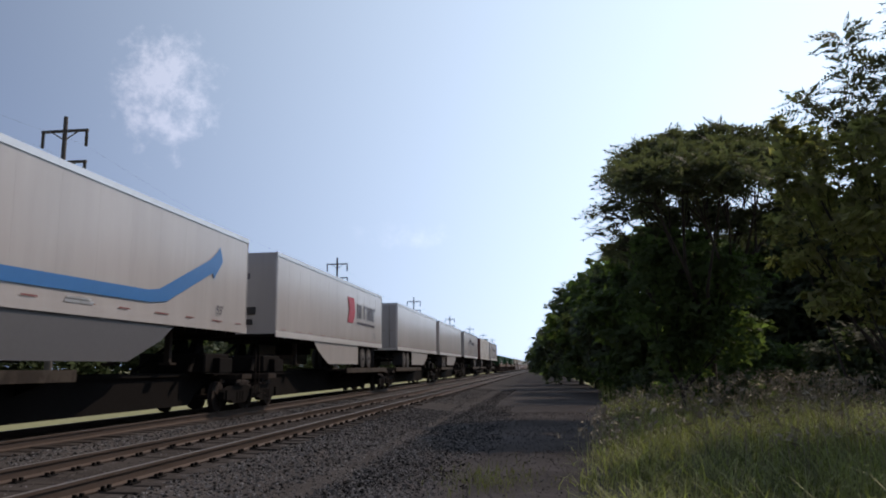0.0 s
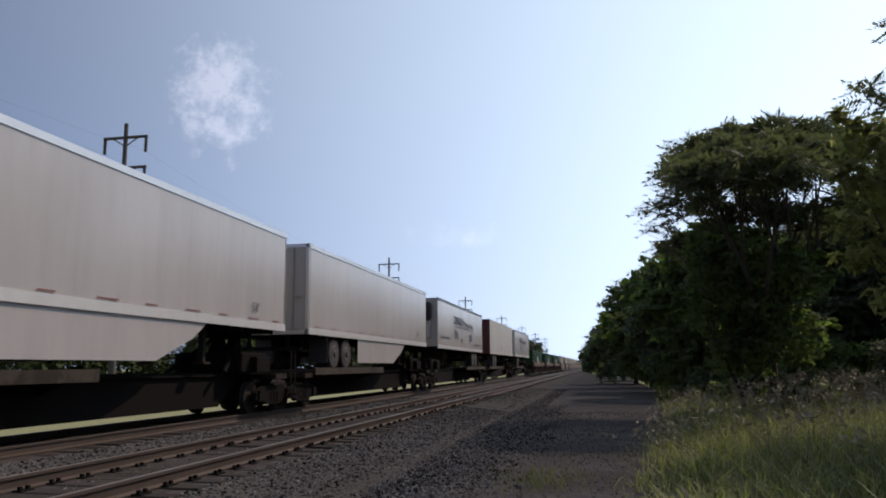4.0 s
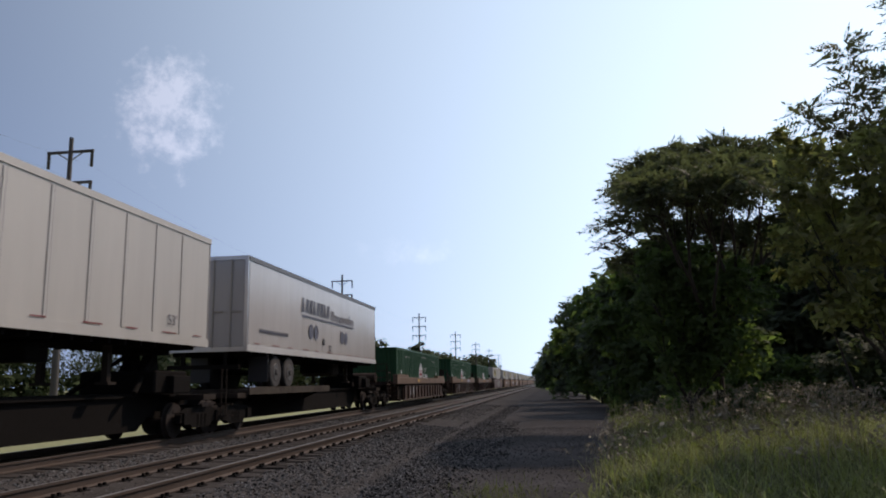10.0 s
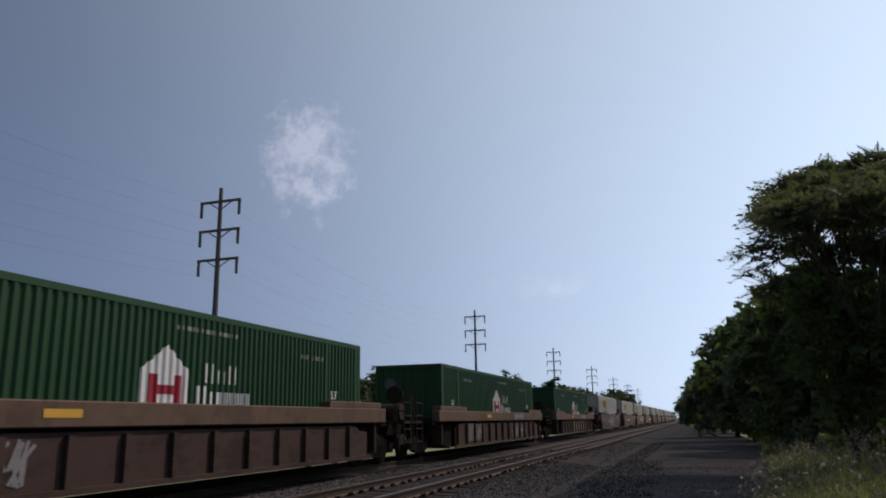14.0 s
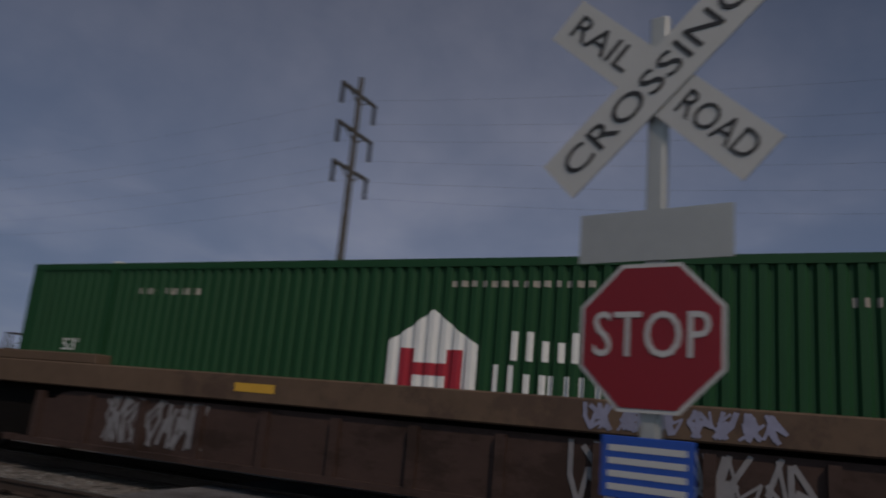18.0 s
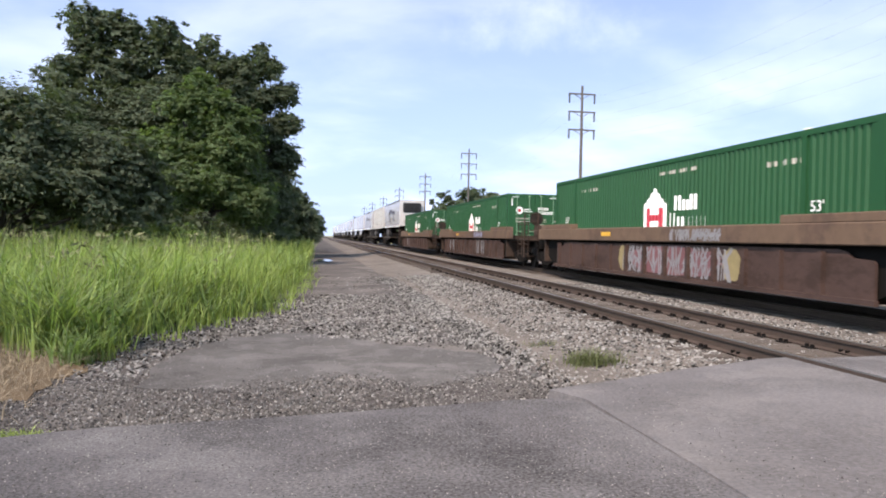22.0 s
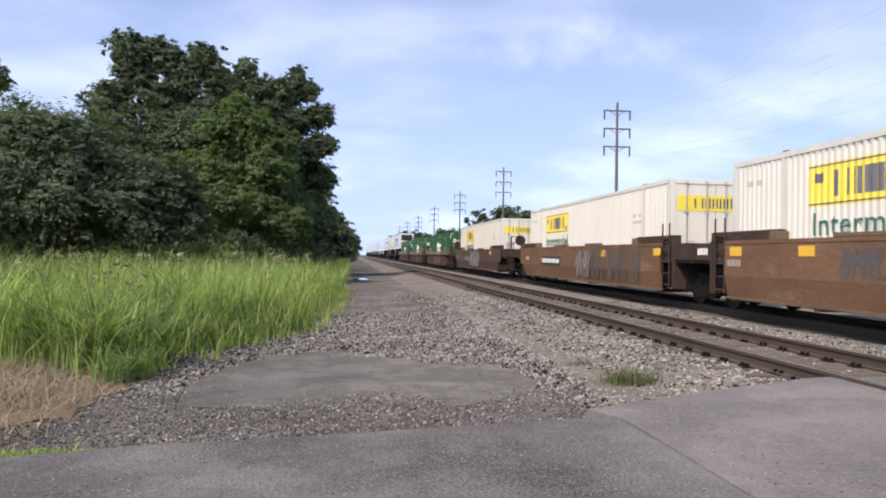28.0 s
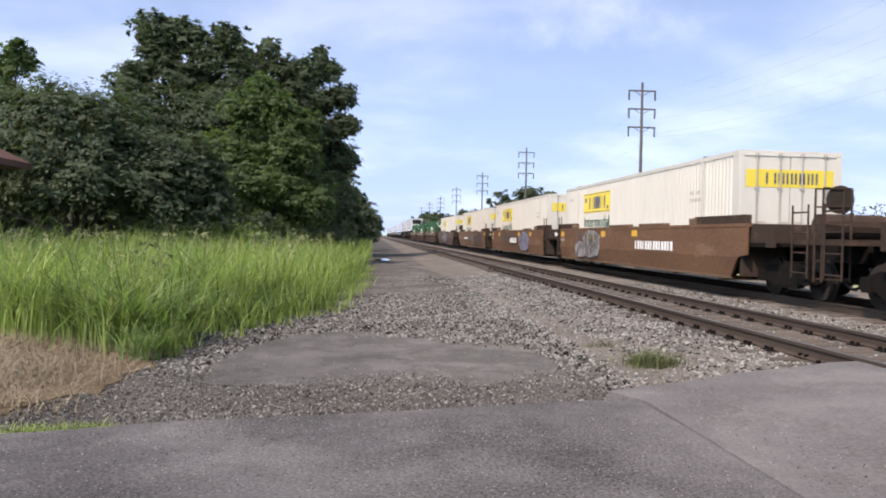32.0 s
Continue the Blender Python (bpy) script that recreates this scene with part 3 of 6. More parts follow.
p = near_side(np.vstack([scatter(5000, -2.2, 2.2, 6.0, 26, 14, bed), scatter(5000, -3.4, -1.5, -30, -9.5, 115, bed), scatter(3000, -2.4, 1.0, -34, -12, 15, bed), scatter(11000, -2.3, 2.9, -8.3, -5.3, 16, bed)]), False)
stones("cinders", p, np.random.default_rng(10).uniform(0.007, 0.022, len(p)), M_STONE_DARK, "dark cinders strewn over the dirt track", 22)

p = np.vstack([scatter(9000, -2.1, 2.6, -5.3, -1.8, 18, -0.099), scatter(1100, -2.6, 1.7, -11, -7.6, 19, -0.294), scatter(1800, -4.9, -2.3, -6.4, -3, 20, -0.07)])
stones("road_grit", p, np.random.default_rng(12).uniform(0.0015, 0.0065, len(p)), M_STONE, "fine pale grit lying on the asphalt", 23)


# ---------------------------------------------------------------- plants
def leaves_mesh(name, pts, nrm, size, aspect, mat, seed):
    """Pointed leaves, one at each point, roughly facing nrm."""
    r = np.random.default_rng(seed)
    n = len(pts)
    nrm = nrm + r.normal(0, 0.36, (n, 3))
    nrm /= np.linalg.norm(nrm, axis=1, keepdims=True)
    t = np.cross(nrm, r.normal(size=(n, 3)))
    t /= np.linalg.norm(t, axis=1, keepdims=True)
    b = np.cross(nrm, t)
    s = (size * r.uniform(0.6, 1.35, n))[:, None]
    v = np.stack([pts - t * s * 0.85 + b * s * aspect, pts + t * s * 1.25 + nrm * s * 0.12, pts - t * s * 0.85 - b * s * aspect], 1)
    f = np.arange(3 * n).reshape(n, 3)
    return raw(name, v.reshape(-1, 3), f, mat)


def limbs(bm, base, tops, r0, r):
    """A tapered trunk that forks towards each of the crown's masses."""
    hub = Vector(base) + Vector((0, 0, (min(t[2] for t in tops) - base[2]) * 0.45))
    tube(bm, base, hub, r0, r0 * 0.75, 8)
    for t in tops:
        mid = hub.lerp(Vector(t), 0.5) + Vector(r.normal(0, 0.35, 3))
        tube(bm, hub, mid, r0 * 0.5, r0 * 0.3, 6, False)
        tube(bm, mid, t, r0 * 0.3, r0 * 0.08, 6, False)
        for _ in range(3):
            e = Vector(t) + Vector(r.normal(0, 1, 3)) * 0.4
            tube(bm, mid.lerp(Vector(t), 0.4), e, r0 * 0.13, r0 * 0.03, 5, False)


def blob_tree(name, x, y, masses, mat, seed, label, leaf=0.11, density=1.0, clump=0.42, r0=0.22, z=-0.4, fill=1.0):
    """masses: (dx, dy, z, radius across, radius up). Each mass carries boughs of uneven size, each bough drooping sprays of leaves."""
    r = np.random.default_rng(seed)
    th = empty(name, x, y, z)
    tagged(th, label, "tree" if name != "bush" else "bush")
    bm = bmesh.new()
    limbs(bm, (0, 0, 0), [(m[0], m[1], m[2] - z) for m in masses], r0, r)
    part("trunk", bm, M_BARK, th)
    P, Nn, core = [], [], []
    for dx, dy, cz, ra, ru in masses:
        sprays = max(12, int(density * 40 * ra * (ra + ru) / 2))
        core.append((dx, dy, cz - z, ra, ru))
        nb = max(7, int(sprays / 6))
        d = r.normal(size=(nb, 3)) + np.array([0, 0, 0.25])
        d /= np.linalg.norm(d, axis=1, keepdims=True)
        d[:, 2] = np.where(d[:, 2] < -0.6, -d[:, 2], d[:, 2])
        rad = r.uniform(0.35, 0.95, nb) ** 0.7
        rad = np.where(r.uniform(size=nb) < 0.16, r.uniform(0.95, 1.22, nb), rad)
        c = np.array([dx, dy, cz - z]) + d * np.array([ra, ra, ru]) * rad[:, None]
        size = np.clip(ra * r.uniform(0.20, 0.46, nb), clump * 0.9, 1.5) * np.where(rad > 0.95, 0.75, 1.0)
        share = size ** 2 / (size ** 2).sum() * sprays
        for q, w, sz, k in zip(c, d, size, share):
            k = max(2, int(k + 0.5))
            u = w * 0.75 + r.normal(0, 0.62, (k, 3)) + np.array([0, 0, 0.22])
            u /= np.linalg.norm(u, axis=1, keepdims=True)
            ln = sz * r.uniform(0.55, 1.3, k)
            m = 13
            f = r.uniform(0.12, 1.0, (k, m, 1)) ** 0.8
            side = np.cross(u, (0.0, 0.0, 1.0)) + 1e-4
            side /= np.linalg.norm(side, axis=1, keepdims=True)
            pts = q + u[:, None, :] * ln[:, None, None] * f + side[:, None, :] * (r.normal(0, 0.26, (k, m, 1)) * ln[:, None, None] * (0.5 + 0.6 * f)) + r.normal(0, 0.05, (k, m, 3)) * ln[:, None, None]
            pts[:, :, 2] -= (0.30 * f[:, :, 0] ** 2 * ln[:, None])
            P.append(pts.reshape(-1, 3))
            up = np.array([0, 0, 0.8]) + w * 0.45
            Nn.append(np.broadcast_to(up + u[:, None, :] * 0.55, pts.shape).reshape(-1, 3))
    P, Nn = np.vstack(P), np.vstack(Nn)
    crown = new("crown", leaves_mesh("crown", P, Nn, leaf * 1.19, 0.57, mat, seed + 1))
    crown.parent = th
    # the shaded leaves inside the crown
    P = []
    for cx, cy, cz, ra, ru in core:
        k = int(density * fill * 170 * ra * ra * (0.11 / leaf) ** 0.5)
        d = r.normal(size=(k, 3))
        d *= (r.uniform(0, 1, (k, 1)) ** 0.4) / np.linalg.norm(d, axis=1, keepdims=True)
        P.append(np.array([cx, cy, cz]) + d * np.array([ra, ra, ru]) * 0.88)
    P = np.vstack(P)
    inner = new("inner_foliage", leaves_mesh("inner_foliage", P, r.normal(0, 1, P.shape) + np.array([0, 0, 0.4]), leaf * 1.75, 0.6, mat, seed + 2))
    inner.parent = th
    return th


def frond_tree(name, x, y, masses, mat, seed, label, rosettes=60, length=0.62, r0=0.16, z=-0.4, tips=()):
    """A tree whose twigs end in star-shaped rosettes of long feathered leaves. tips: rosettes that stand free at (dx, dy, z)."""
    r = np.random.default_rng(seed)
    th = empty(name, x, y, z)
    tagged(th, label, "tree")
    V = []
    ends = []
    for dx, dy, cz, ra, ru in masses:
        k = max(4, int(rosettes * ra * (ra + ru) / 8))
        d = r.normal(size=(k, 3))
        d /= np.linalg.norm(d, axis=1, keepdims=True)
        d[:, 2] = np.where(d[:, 2] < -0.55, -d[:, 2], d[:, 2])
        ends += [(e, d[i]) for i, e in enumerate(np.array([dx, dy, cz - z]) + d * np.array([ra, ra, ru]) * (r.uniform(0.4, 1.08, k) ** 0.6)[:, None])]
    for dx, dy, tz in tips:     # a free shoot carries its leaves along the last stretch of stem
        ends += [(np.array([dx, dy, tz - z - k * 0.16]), np.array([0, 0, 0.9 - 0.5 * k])) for k in range(3)]
    pairs = 9
    for e, out in ends:
        nf = int(r.integers(7, 11))
        turn = r.uniform(0, math.tau)
        for k in range(nf):
            a = turn + math.tau * k / nf + r.normal(0, 0.25)
            u = np.array([math.cos(a), math.sin(a), r.uniform(-0.25, 1.1)]) + out * 0.35
            u /= np.linalg.norm(u)
            ln = length * r.uniform(0.65, 1.2)
            side = np.cross(u, (0, 0, 1.0)) + 1e-5
            side /= np.linalg.norm(side)
            tip_roll = r.normal(0, 0.75)
            side = side * math.cos(tip_roll) + np.cross(u, side) * math.sin(tip_roll)
            sag = r.uniform(0.25, 0.6)
            for j in range(1, pairs + 1):
                s = 0.12 + 0.88 * j / pairs
                c = e + u * ln * s + np.array([0, 0, -sag * ln * s * s])
                w = ln * 0.19 * (1.2 - 0.75 * abs(s - 0.45) - 0.35 * s)
                for sg in (-1, 1):
                    tip = c + side * sg * w + u * w * 0.45 + np.array([0, 0, -0.35 * w])
                    mid = c * 0.58 + tip * 0.42
                    half = u * w * 0.20 + np.array([0, 0, 1.0]) * w * r.normal(0, 0.14)
                    V.append((c, mid + half, tip, mid - half))
            c = e + u * ln + np.array([0, 0, -sag * ln])
            V.append((c - u * 0.01, c + u * ln * 0.07 + side * ln * 0.04, c + u * ln * 0.19 - np.array([0, 0, 0.05 * ln]), c + u * ln * 0.07 - side * ln * 0.04))
            V.append((e, e + side * 0.008, c + side * 0.004, c))
    V = np.array(V)
    n = len(V)
    crown = new("crown", raw("crown", V.reshape(-1, 3), np.arange(4 * n).reshape(n, 4), mat))
    crown.parent = th
    bm = bmesh.new()
    limbs(bm, (0, 0, 0), [(m[0], m[1], m[2] - z) for m in masses], r0, r)
    for e, _ in ends[::3] + ends[len(ends) - 3 * len(tips)::3]:
        m = min(masses, key=lambda q: (q[0] - e[0]) ** 2 + (q[1] - e[1]) ** 2 + (q[2] - z - e[2]) ** 2)
        tube(bm, (m[0] * 0.8, m[1] * 0.8, m[2] - z - m[4] * 0.5), e, r0 * 0.16, r0 * 0.06, 4, False)
    part("trunk", bm, M_BARK, th)
    return th


def blades(name, spots, heights, width, lean, mat, label, seed, category="grass", nseg=3, z=-0.36):
    """Grass: bent tapering blades rooted at spots (x, y)."""
    r = np.random.default_rng(seed)
    n = len(spots)
    a = r.uniform(0, math.tau, n)
    d = np.c_[np.cos(a), np.sin(a)]
    w = np.c_[-d[:, 1], d[:, 0]] * (width * r.uniform(0.6, 1.4, n))[:, None]
    ln = heights * lean * r.uniform(0.3, 1.6, n)
    rows = []
    for k in range(nseg + 1):
        s = k / nseg
        c = np.c_[spots + d * (ln * s ** 2.2)[:, None], z + heights * (s - 0.22 * s ** 3 * np.minimum(1.5, ln / heights * 2))]
        taper = (1 - s) ** 0.7 if k else 1
        rows.append(c - np.c_[w * taper, np.zeros(n)])
        rows.append(c + np.c_[w * taper, np.zeros(n)])
    v = np.stack(rows, 1)
    st = 2 * (nseg + 1)
    f = np.concatenate([np.stack([np.arange(n) * st + 2 * k, np.arange(n) * st + 2 * k + 1, np.arange(n) * st + 2 * k + 3, np.arange(n) * st + 2 * k + 2], 1) for k in range(nseg)])
    ob = new(name, raw(name, v.reshape(-1, 3), f, mat))
    return tagged(ob, label, category, kind="stuff")


def tufted(n, x0, x1, y0, y1, seed, keep, tuft=0.16, per=14):
    r = np.random.default_rng(seed)
    c = np.c_[r.uniform(x0, x1, n // per), r.uniform(y0, y1, n // per)]
    c = c[keep(c[:, 0], c[:, 1])]
    return (c[:, None, :] + r.normal(0, tuft, (len(c), per, 2))).reshape(-1, 2)


def west_edge(y):
    return np.interp(y, [-200, -48, -27.7, -17.7, -14.5, -12.7, -11.3, -9.5, -9.2], [0.6, 0.2, 0.42, 0.85, 1.15, 1.85, 2.45, 2.85, 3.0])


def front(x):
    return -9.4 - np.maximum(0, x - 3.0) * 0.8


def east_edge(y):
    return np.interp(y, [3, 9, 14, 19.5, 31, 58, 135, 400], [-0.1, 0.15, 0.6, 1.35, 2.3, 3.7, 4.5, 5.5])


r = np.random.default_rng(31)
g = tufted(15000, 0.2, 13, -33, -9.0, 132, lambda x, y: (x > west_edge(y)) & (y < front(x)), 0.11, 18)
blades("tall_grass", g, r.uniform(0.8, 1.45, len(g)) * np.repeat(np.random.default_rng(72).uniform(0.6, 1.45, len(g) // 18 + 1), 18)[:len(g)] * np.interp(g[:, 0] - west_edge(g[:, 1]), [0, 0.8, 3], [0.6, 0.95, 1.05]), 0.019, 0.85, M_GRASS2, "broad-bladed dark green grass in clumps", 133, nseg=4)
g = tufted(42000, 0.2, 13, -33, -9.0, 32, lambda x, y: (x > west_edge(y)) & (y < front(x)), 0.12)
blades("tall_grass", g, r.uniform(0.85, 1.5, len(g)) * np.repeat(np.random.default_rng(71).uniform(0.62, 1.4, len(g) // 14 + 1), 14)[:len(g)] * np.interp(g[:, 0] - west_edge(g[:, 1]), [0, 0.8, 3], [0.62, 0.92, 1.0]) * (0.8 + 0.35 * np.sin(g[:, 0] * 2.1 + 1.3 * np.sin(g[:, 1] * 1.1)) ** 2), 0.0115, 0.55, M_GRASS, "tall bright green reed-like grass beside the lane", 33)
g = tufted(6500, 0.0, 3.6, -34, -9.0, 232, lambda x, y: np.abs(x - west_edge(y) + 0.12) < 0.42, 0.10, 10)
blades("grass_fringe", g, r.uniform(0.12, 0.62, len(g)) * np.repeat(np.random.default_rng(74).uniform(0.4, 1.3, len(g) // 10 + 1), 10)[:len(g)], 0.010, 0.9, M_GRASS, "short uneven grass along the lane's edge", 233)
g = tufted(9000, 0.2, 16, -75, -33, 34, lambda x, y: x > west_edge(y))
blades("tall_grass", g, r.uniform(1.0, 1.6, len(g)), 0.022, 0.35, M_GRASS, "tall green grass along the lane", 35)
g = tufted(36000, -0.2, 9, 7.0, 30, 36, lambda x, y: (x > east_edge(y) + 0.1), 0.13)
blades("weedy_grass", g, r.uniform(0.3, 0.7, len(g)) * np.repeat(np.random.default_rng(73).uniform(0.6, 1.6, len(g) // 14 + 1), 14)[:len(g)] * np.interp(g[:, 0] - east_edge(g[:, 1]), [0, 1, 4], [0.5, 0.85, 1.2]), 0.0075, 1.1, M_WEED, "rank weedy grass beside the dirt track", 37)
g = tufted(9000, 0, 14, 30, 90, 38, lambda x, y: x > east_edge(y))
blades("weedy_grass", g, r.uniform(0.5, 1.0, len(g)), 0.022, 0.4, M_WEED, "weedy verge under the trees", 39)


def seed_heads(name, spots, heights, label, seed, z=-0.36, mat=M_SEED):
    """Thin stalks with a drooping pale tuft at the tip."""
    r = np.random.default_rng(seed)
    V, F = [], []
    for (x, y), h in zip(spots, heights):
        a = r.uniform(0, math.tau)
        lx, ly = math.cos(a) * 0.16 * h, math.sin(a) * 0.16 * h
        b = len(V)
        V += [(x - 0.004, y, z), (x + 0.004, y, z), (x + lx + 0.002, y + ly, z + h), (x + lx - 0.002, y + ly, z + h)]
        F.append((b, b + 1, b + 2, b + 3))
        for k in range(9):
            q = np.array([x + lx, y + ly, z + h]) + r.normal(0, 0.035, 3) + np.array([math.cos(a), math.sin(a), -0.4]) * 0.02 * k
            d = r.normal(0, 0.028, 3)
            e = r.normal(0, 0.010, 3)
            b = len(V)
            V += [tuple(q - d), tuple(q + e), tuple(q + d), tuple(q - e)]
            F.append((b, b + 1, b + 2, b + 3))
    return tagged(new(name, raw(name, V, F, mat)), label, "weeds", kind="stuff")


g = tufted(1700, 0.2, 9, 9, 27, 136, lambda x, y: (x > east_edge(y) + 0.2) & (np.sin(x * 1.7 + y * 0.9) > -0.2), 0.25, 5)
seed_heads("seeding_weeds", g, r.uniform(0.55, 1.15, len(g)) * np.interp(g[:, 0] - east_edge(g[:, 1]), [0, 1, 4], [0.55, 0.9, 1.25]), "tall weeds with pale drooping seed heads", 137)


g = tufted(900, 1.6, 12, -30, -10.5, 138, lambda x, y: (x > west_edge(y) + 0.5) & (np.sin(x * 0.9 - y * 0.5) > -0.35), 0.3, 5)
seed_heads("seeding_grass", g, r.uniform(1.0, 1.55, len(g)), "pale brown seed heads over the tall grass", 139, mat=M_PLUME)


# the wood east of the crossing
SUMAC = [(-4.2, 0, 8.2, 0.8, 0.5), (-3.4, -0.3, 9.5, 1.2, 0.9), (-2.5, 0, 10.7, 1.3, 0.9), (-0.8, 0.3, 11.2, 1.6, 1.0), (1.0, 0.4, 11.3, 1.6, 1.0), (2.8, 0.6, 11.1, 1.6, 1.0), (4.6, 0.6, 10.4, 1.6, 1.3), (-1.7, 0.3, 9.5, 1.3, 0.8), (0.3, -0.3, 9.9, 1.7, 0.8), (2.4, 0, 9.8, 1.6, 0.8), (4.4, 0, 8.4, 1.6, 1.0), (-2.6, 0.2, 8.2, 1.2, 0.7), (-2.0, 0.6, 7.2, 1.3, 0.8), (0.0, 0.8, 7.9, 1.8, 1.0), (2.0, 0.8, 7.6, 1.8, 1.0), (-3.4, 0.5, 6.6, 1.0, 0.7), (0.6, 0.9, 9.0, 1.6, 0.8)]
frond_tree("sumac_tree", 5.2, 25.0, [(a * 0.70, b * 0.75, 0.85 + (c - 1.2) * 0.75, d * 0.55, e * 0.50) for a, b, c, d, e in SUMAC] + [(-2.2, -3.4, 6.5, 0.95, 0.45), (-1.2, -3.6, 6.8, 1.0, 0.45), (0.0, -3.4, 6.9, 1.0, 0.45), (1.1, -3.2, 6.8, 0.9, 0.45), (-2.5, -5.6, 5.7, 0.8, 0.4), (-1.6, -5.4, 6.0, 0.9, 0.4), (-0.5, -5.2, 6.1, 0.9, 0.4)], M_FROND, 41, "dark sumac-like tree with long feathered leaves", rosettes=190, length=0.74,
           tips=[(-3.0, 0, 5.7), (-2.7, -0.2, 6.5), (-2.5, 0, 7.4), (-2.3, 0, 8.1), (-1.7, 0.1, 8.4), (-0.9, 0, 8.6), (-0.2, 0, 8.5), (0.6, 0.2, 8.8), (1.3, 0, 8.7), (2.0, 0.1, 8.8)])
frond_tree("sumac_tree", 7.2, 15.4, [(0.5, 0, 6.9, 0.8, 0.8), (-0.3, 0.2, 5.5, 1.0, 0.8), (1.6, 0.2, 6.4, 1.2, 1.2), (0.9, 0, 4.5, 1.2, 0.9), (2.3, 0, 4.8, 1.2, 1.2), (-0.6, 0.3, 4.1, 0.9, 0.7), (1.9, 0, 2.7, 1.2, 0.9), (1.9, 0.3, 9.0, 1.3, 1.2), (0.9, 0.3, 8.2, 0.6, 0.7)], M_FROND, 43, "tall sumac-like tree with drooping feathered leaves", rosettes=150, length=0.66, r0=0.10,
           tips=[(-1.03, 0, 7.75), (-0.9, 0.1, 7.2), (0.44, 0, 8.6), (0.3, 0.1, 9.1), (-1.85, 0, 6.5), (-1.45, 0.1, 6.2), (-0.8, 0, 6.7), (0.0, 0, 6.9), (0.9, 0, 8.9), (1.6, 0, 8.6)])
blob_tree("roadside_tree", 4.0, 23.4, [(-0.8, 0, 4.7, 0.8, 0.6), (-0.6, 0, 3.7, 0.9, 0.7), (-0.9, 0, 2.6, 0.7, 0.6), (0.3, 0.2, 4.4, 1.1, 0.9), (0.4, 0.2, 2.8, 1.2, 0.9), (1.4, 0.2, 3.8, 1.2, 1.0), (1.5, 0.2, 2.0, 1.2, 0.9), (0, 0.2, 1.4, 1.1, 0.7)], M_LEAF2, 47, "leafy young tree before the dark wood", leaf=0.07, density=2.6, clump=0.28, r0=0.08, fill=0.6)
blob_tree("roadside_tree", 6.7, 14.3, [(-2.2, -0.6, 5.0, 0.6, 0.5), (-2.3, -0.8, 4.2, 0.55, 0.4), (-1.3, -0.9, 4.9, 0.7, 0.5), (-1.4, -1.0, 3.5, 0.65, 0.45), (-2.5, -0.8, 3.5, 0.4, 0.3), (-1.9, -1.0, 2.2, 0.55, 0.35), (-1.0, -1.0, 4.2, 0.6, 0.4), (-2.2, -0.6, 3.05, 0.45, 0.28), (-1.5, -0.8, 2.7, 0.5, 0.28), (-1.1, -0.8, 2.1, 0.45, 0.3), (-1.6, 0, 4.0, 0.7, 0.6), (-0.6, 0.2, 3.6, 0.9, 0.6), (0.6, 0.3, 5.2, 1.4, 1.1), (1.7, 0, 3.4, 1.6, 1.2), (2.6, 0, 6.2, 1.5, 1.3), (2.6, -0.8, 4.4, 1.2, 0.9), (2.0, -0.6, 1.4, 1.1, 0.7), (0.4, -0.5, 1.9, 0.9, 0.6), (1.2, -0.7, 0.9, 1.0, 0.6), (1.8, -0.8, 2.2, 1.0, 0.7), (3.2, -0.8, 2.6, 1.2, 0.9)], M_OLIVE, 45, "leafy tree with olive-green foliage at the wood's edge", leaf=0.055, density=3.8, clump=0.24, r0=0.07, fill=0.45)
# x, y, height of the crown's middle, radius, foliage
EAST = [(10.0, 31.5, 5.0, 2.9, 0), (5.2, 38, 5.5, 2.8, 1), (8.6, 41, 5.2, 3.2, 0), (4.4, 46, 5.4, 2.9, 0), (3.5, 55, 5.6, 2.9, 1), (8.0, 58, 6.0, 3.6, 0), (2.9, 66, 5.4, 3.0, 0), (2.3, 80, 5.2, 3.0, 0), (1.7, 96, 5.0, 3.2, 1), (1.1, 118, 4.8, 3.6, 0), (1.2, 145, 5.0, 4.2, 0), (0.8, 180, 5.4, 5.0, 0), (0.6, 225, 6.2, 6.0, 0), (15, 31, 5.4, 3.6, 0), (13, 38, 5.6, 3.8, 0), (16, 24.5, 5.0, 3.0, 0)]
for k, (x, y, cz, ra, b) in enumerate(EAST):
    blob_tree("wood_tree", x, y, [(-0.6, 0, cz - 2.0, ra * 0.9, cz * 0.34), (0.3, 0.4, cz + 1.0, ra * 0.8, cz * 0.36), (ra * 0.5, -0.8, cz - 0.4, ra * 0.8, cz * 0.4), (0.2, -0.3, cz * 0.3, ra * 0.95, cz * 0.32)], (M_LEAF, M_LEAF2)[b], 50 + k, "dark leafy tree in a dense wood edge", leaf=0.105 + 0.0011 * y, density=min(1.6, 34 / y + 0.10), clump=0.36 + 0.0025 * y)
for k, (x, y, w, h) in enumerate([(4.4, 27.5, 0.9, 0.7), (5.4, 22.5, 0.9, 0.8), (11.6, 22, 1.8, 1.7), (4.6, 33, 1.5, 1.3), (7.2, 27.5, 1.9, 1.9), (10, 25, 2.0, 2.2), (4.4, 40, 1.6, 1.4), (13, 23, 2.2, 2.4)]):
    blob_tree("bush", x, y, [(-w * 0.3, 0, h * 0.35, w * 0.8, h * 0.6), (w * 0.4, 0.2, h * 0.45, w * 0.75, h * 0.7)], M_LEAF if k % 2 else M_LEAF2, 140 + k, "dense shrub under the wood's edge", leaf=0.07, density=1.7, clump=0.26, r0=0.05)

# the wood west of the crossing
def west_tree(x, y, masses, mat, seed, label):
    return blob_tree("wood_tree", x, y, masses, mat, seed, label, leaf=0.072, density=4.4, clump=0.32, r0=0.26, fill=0.8)


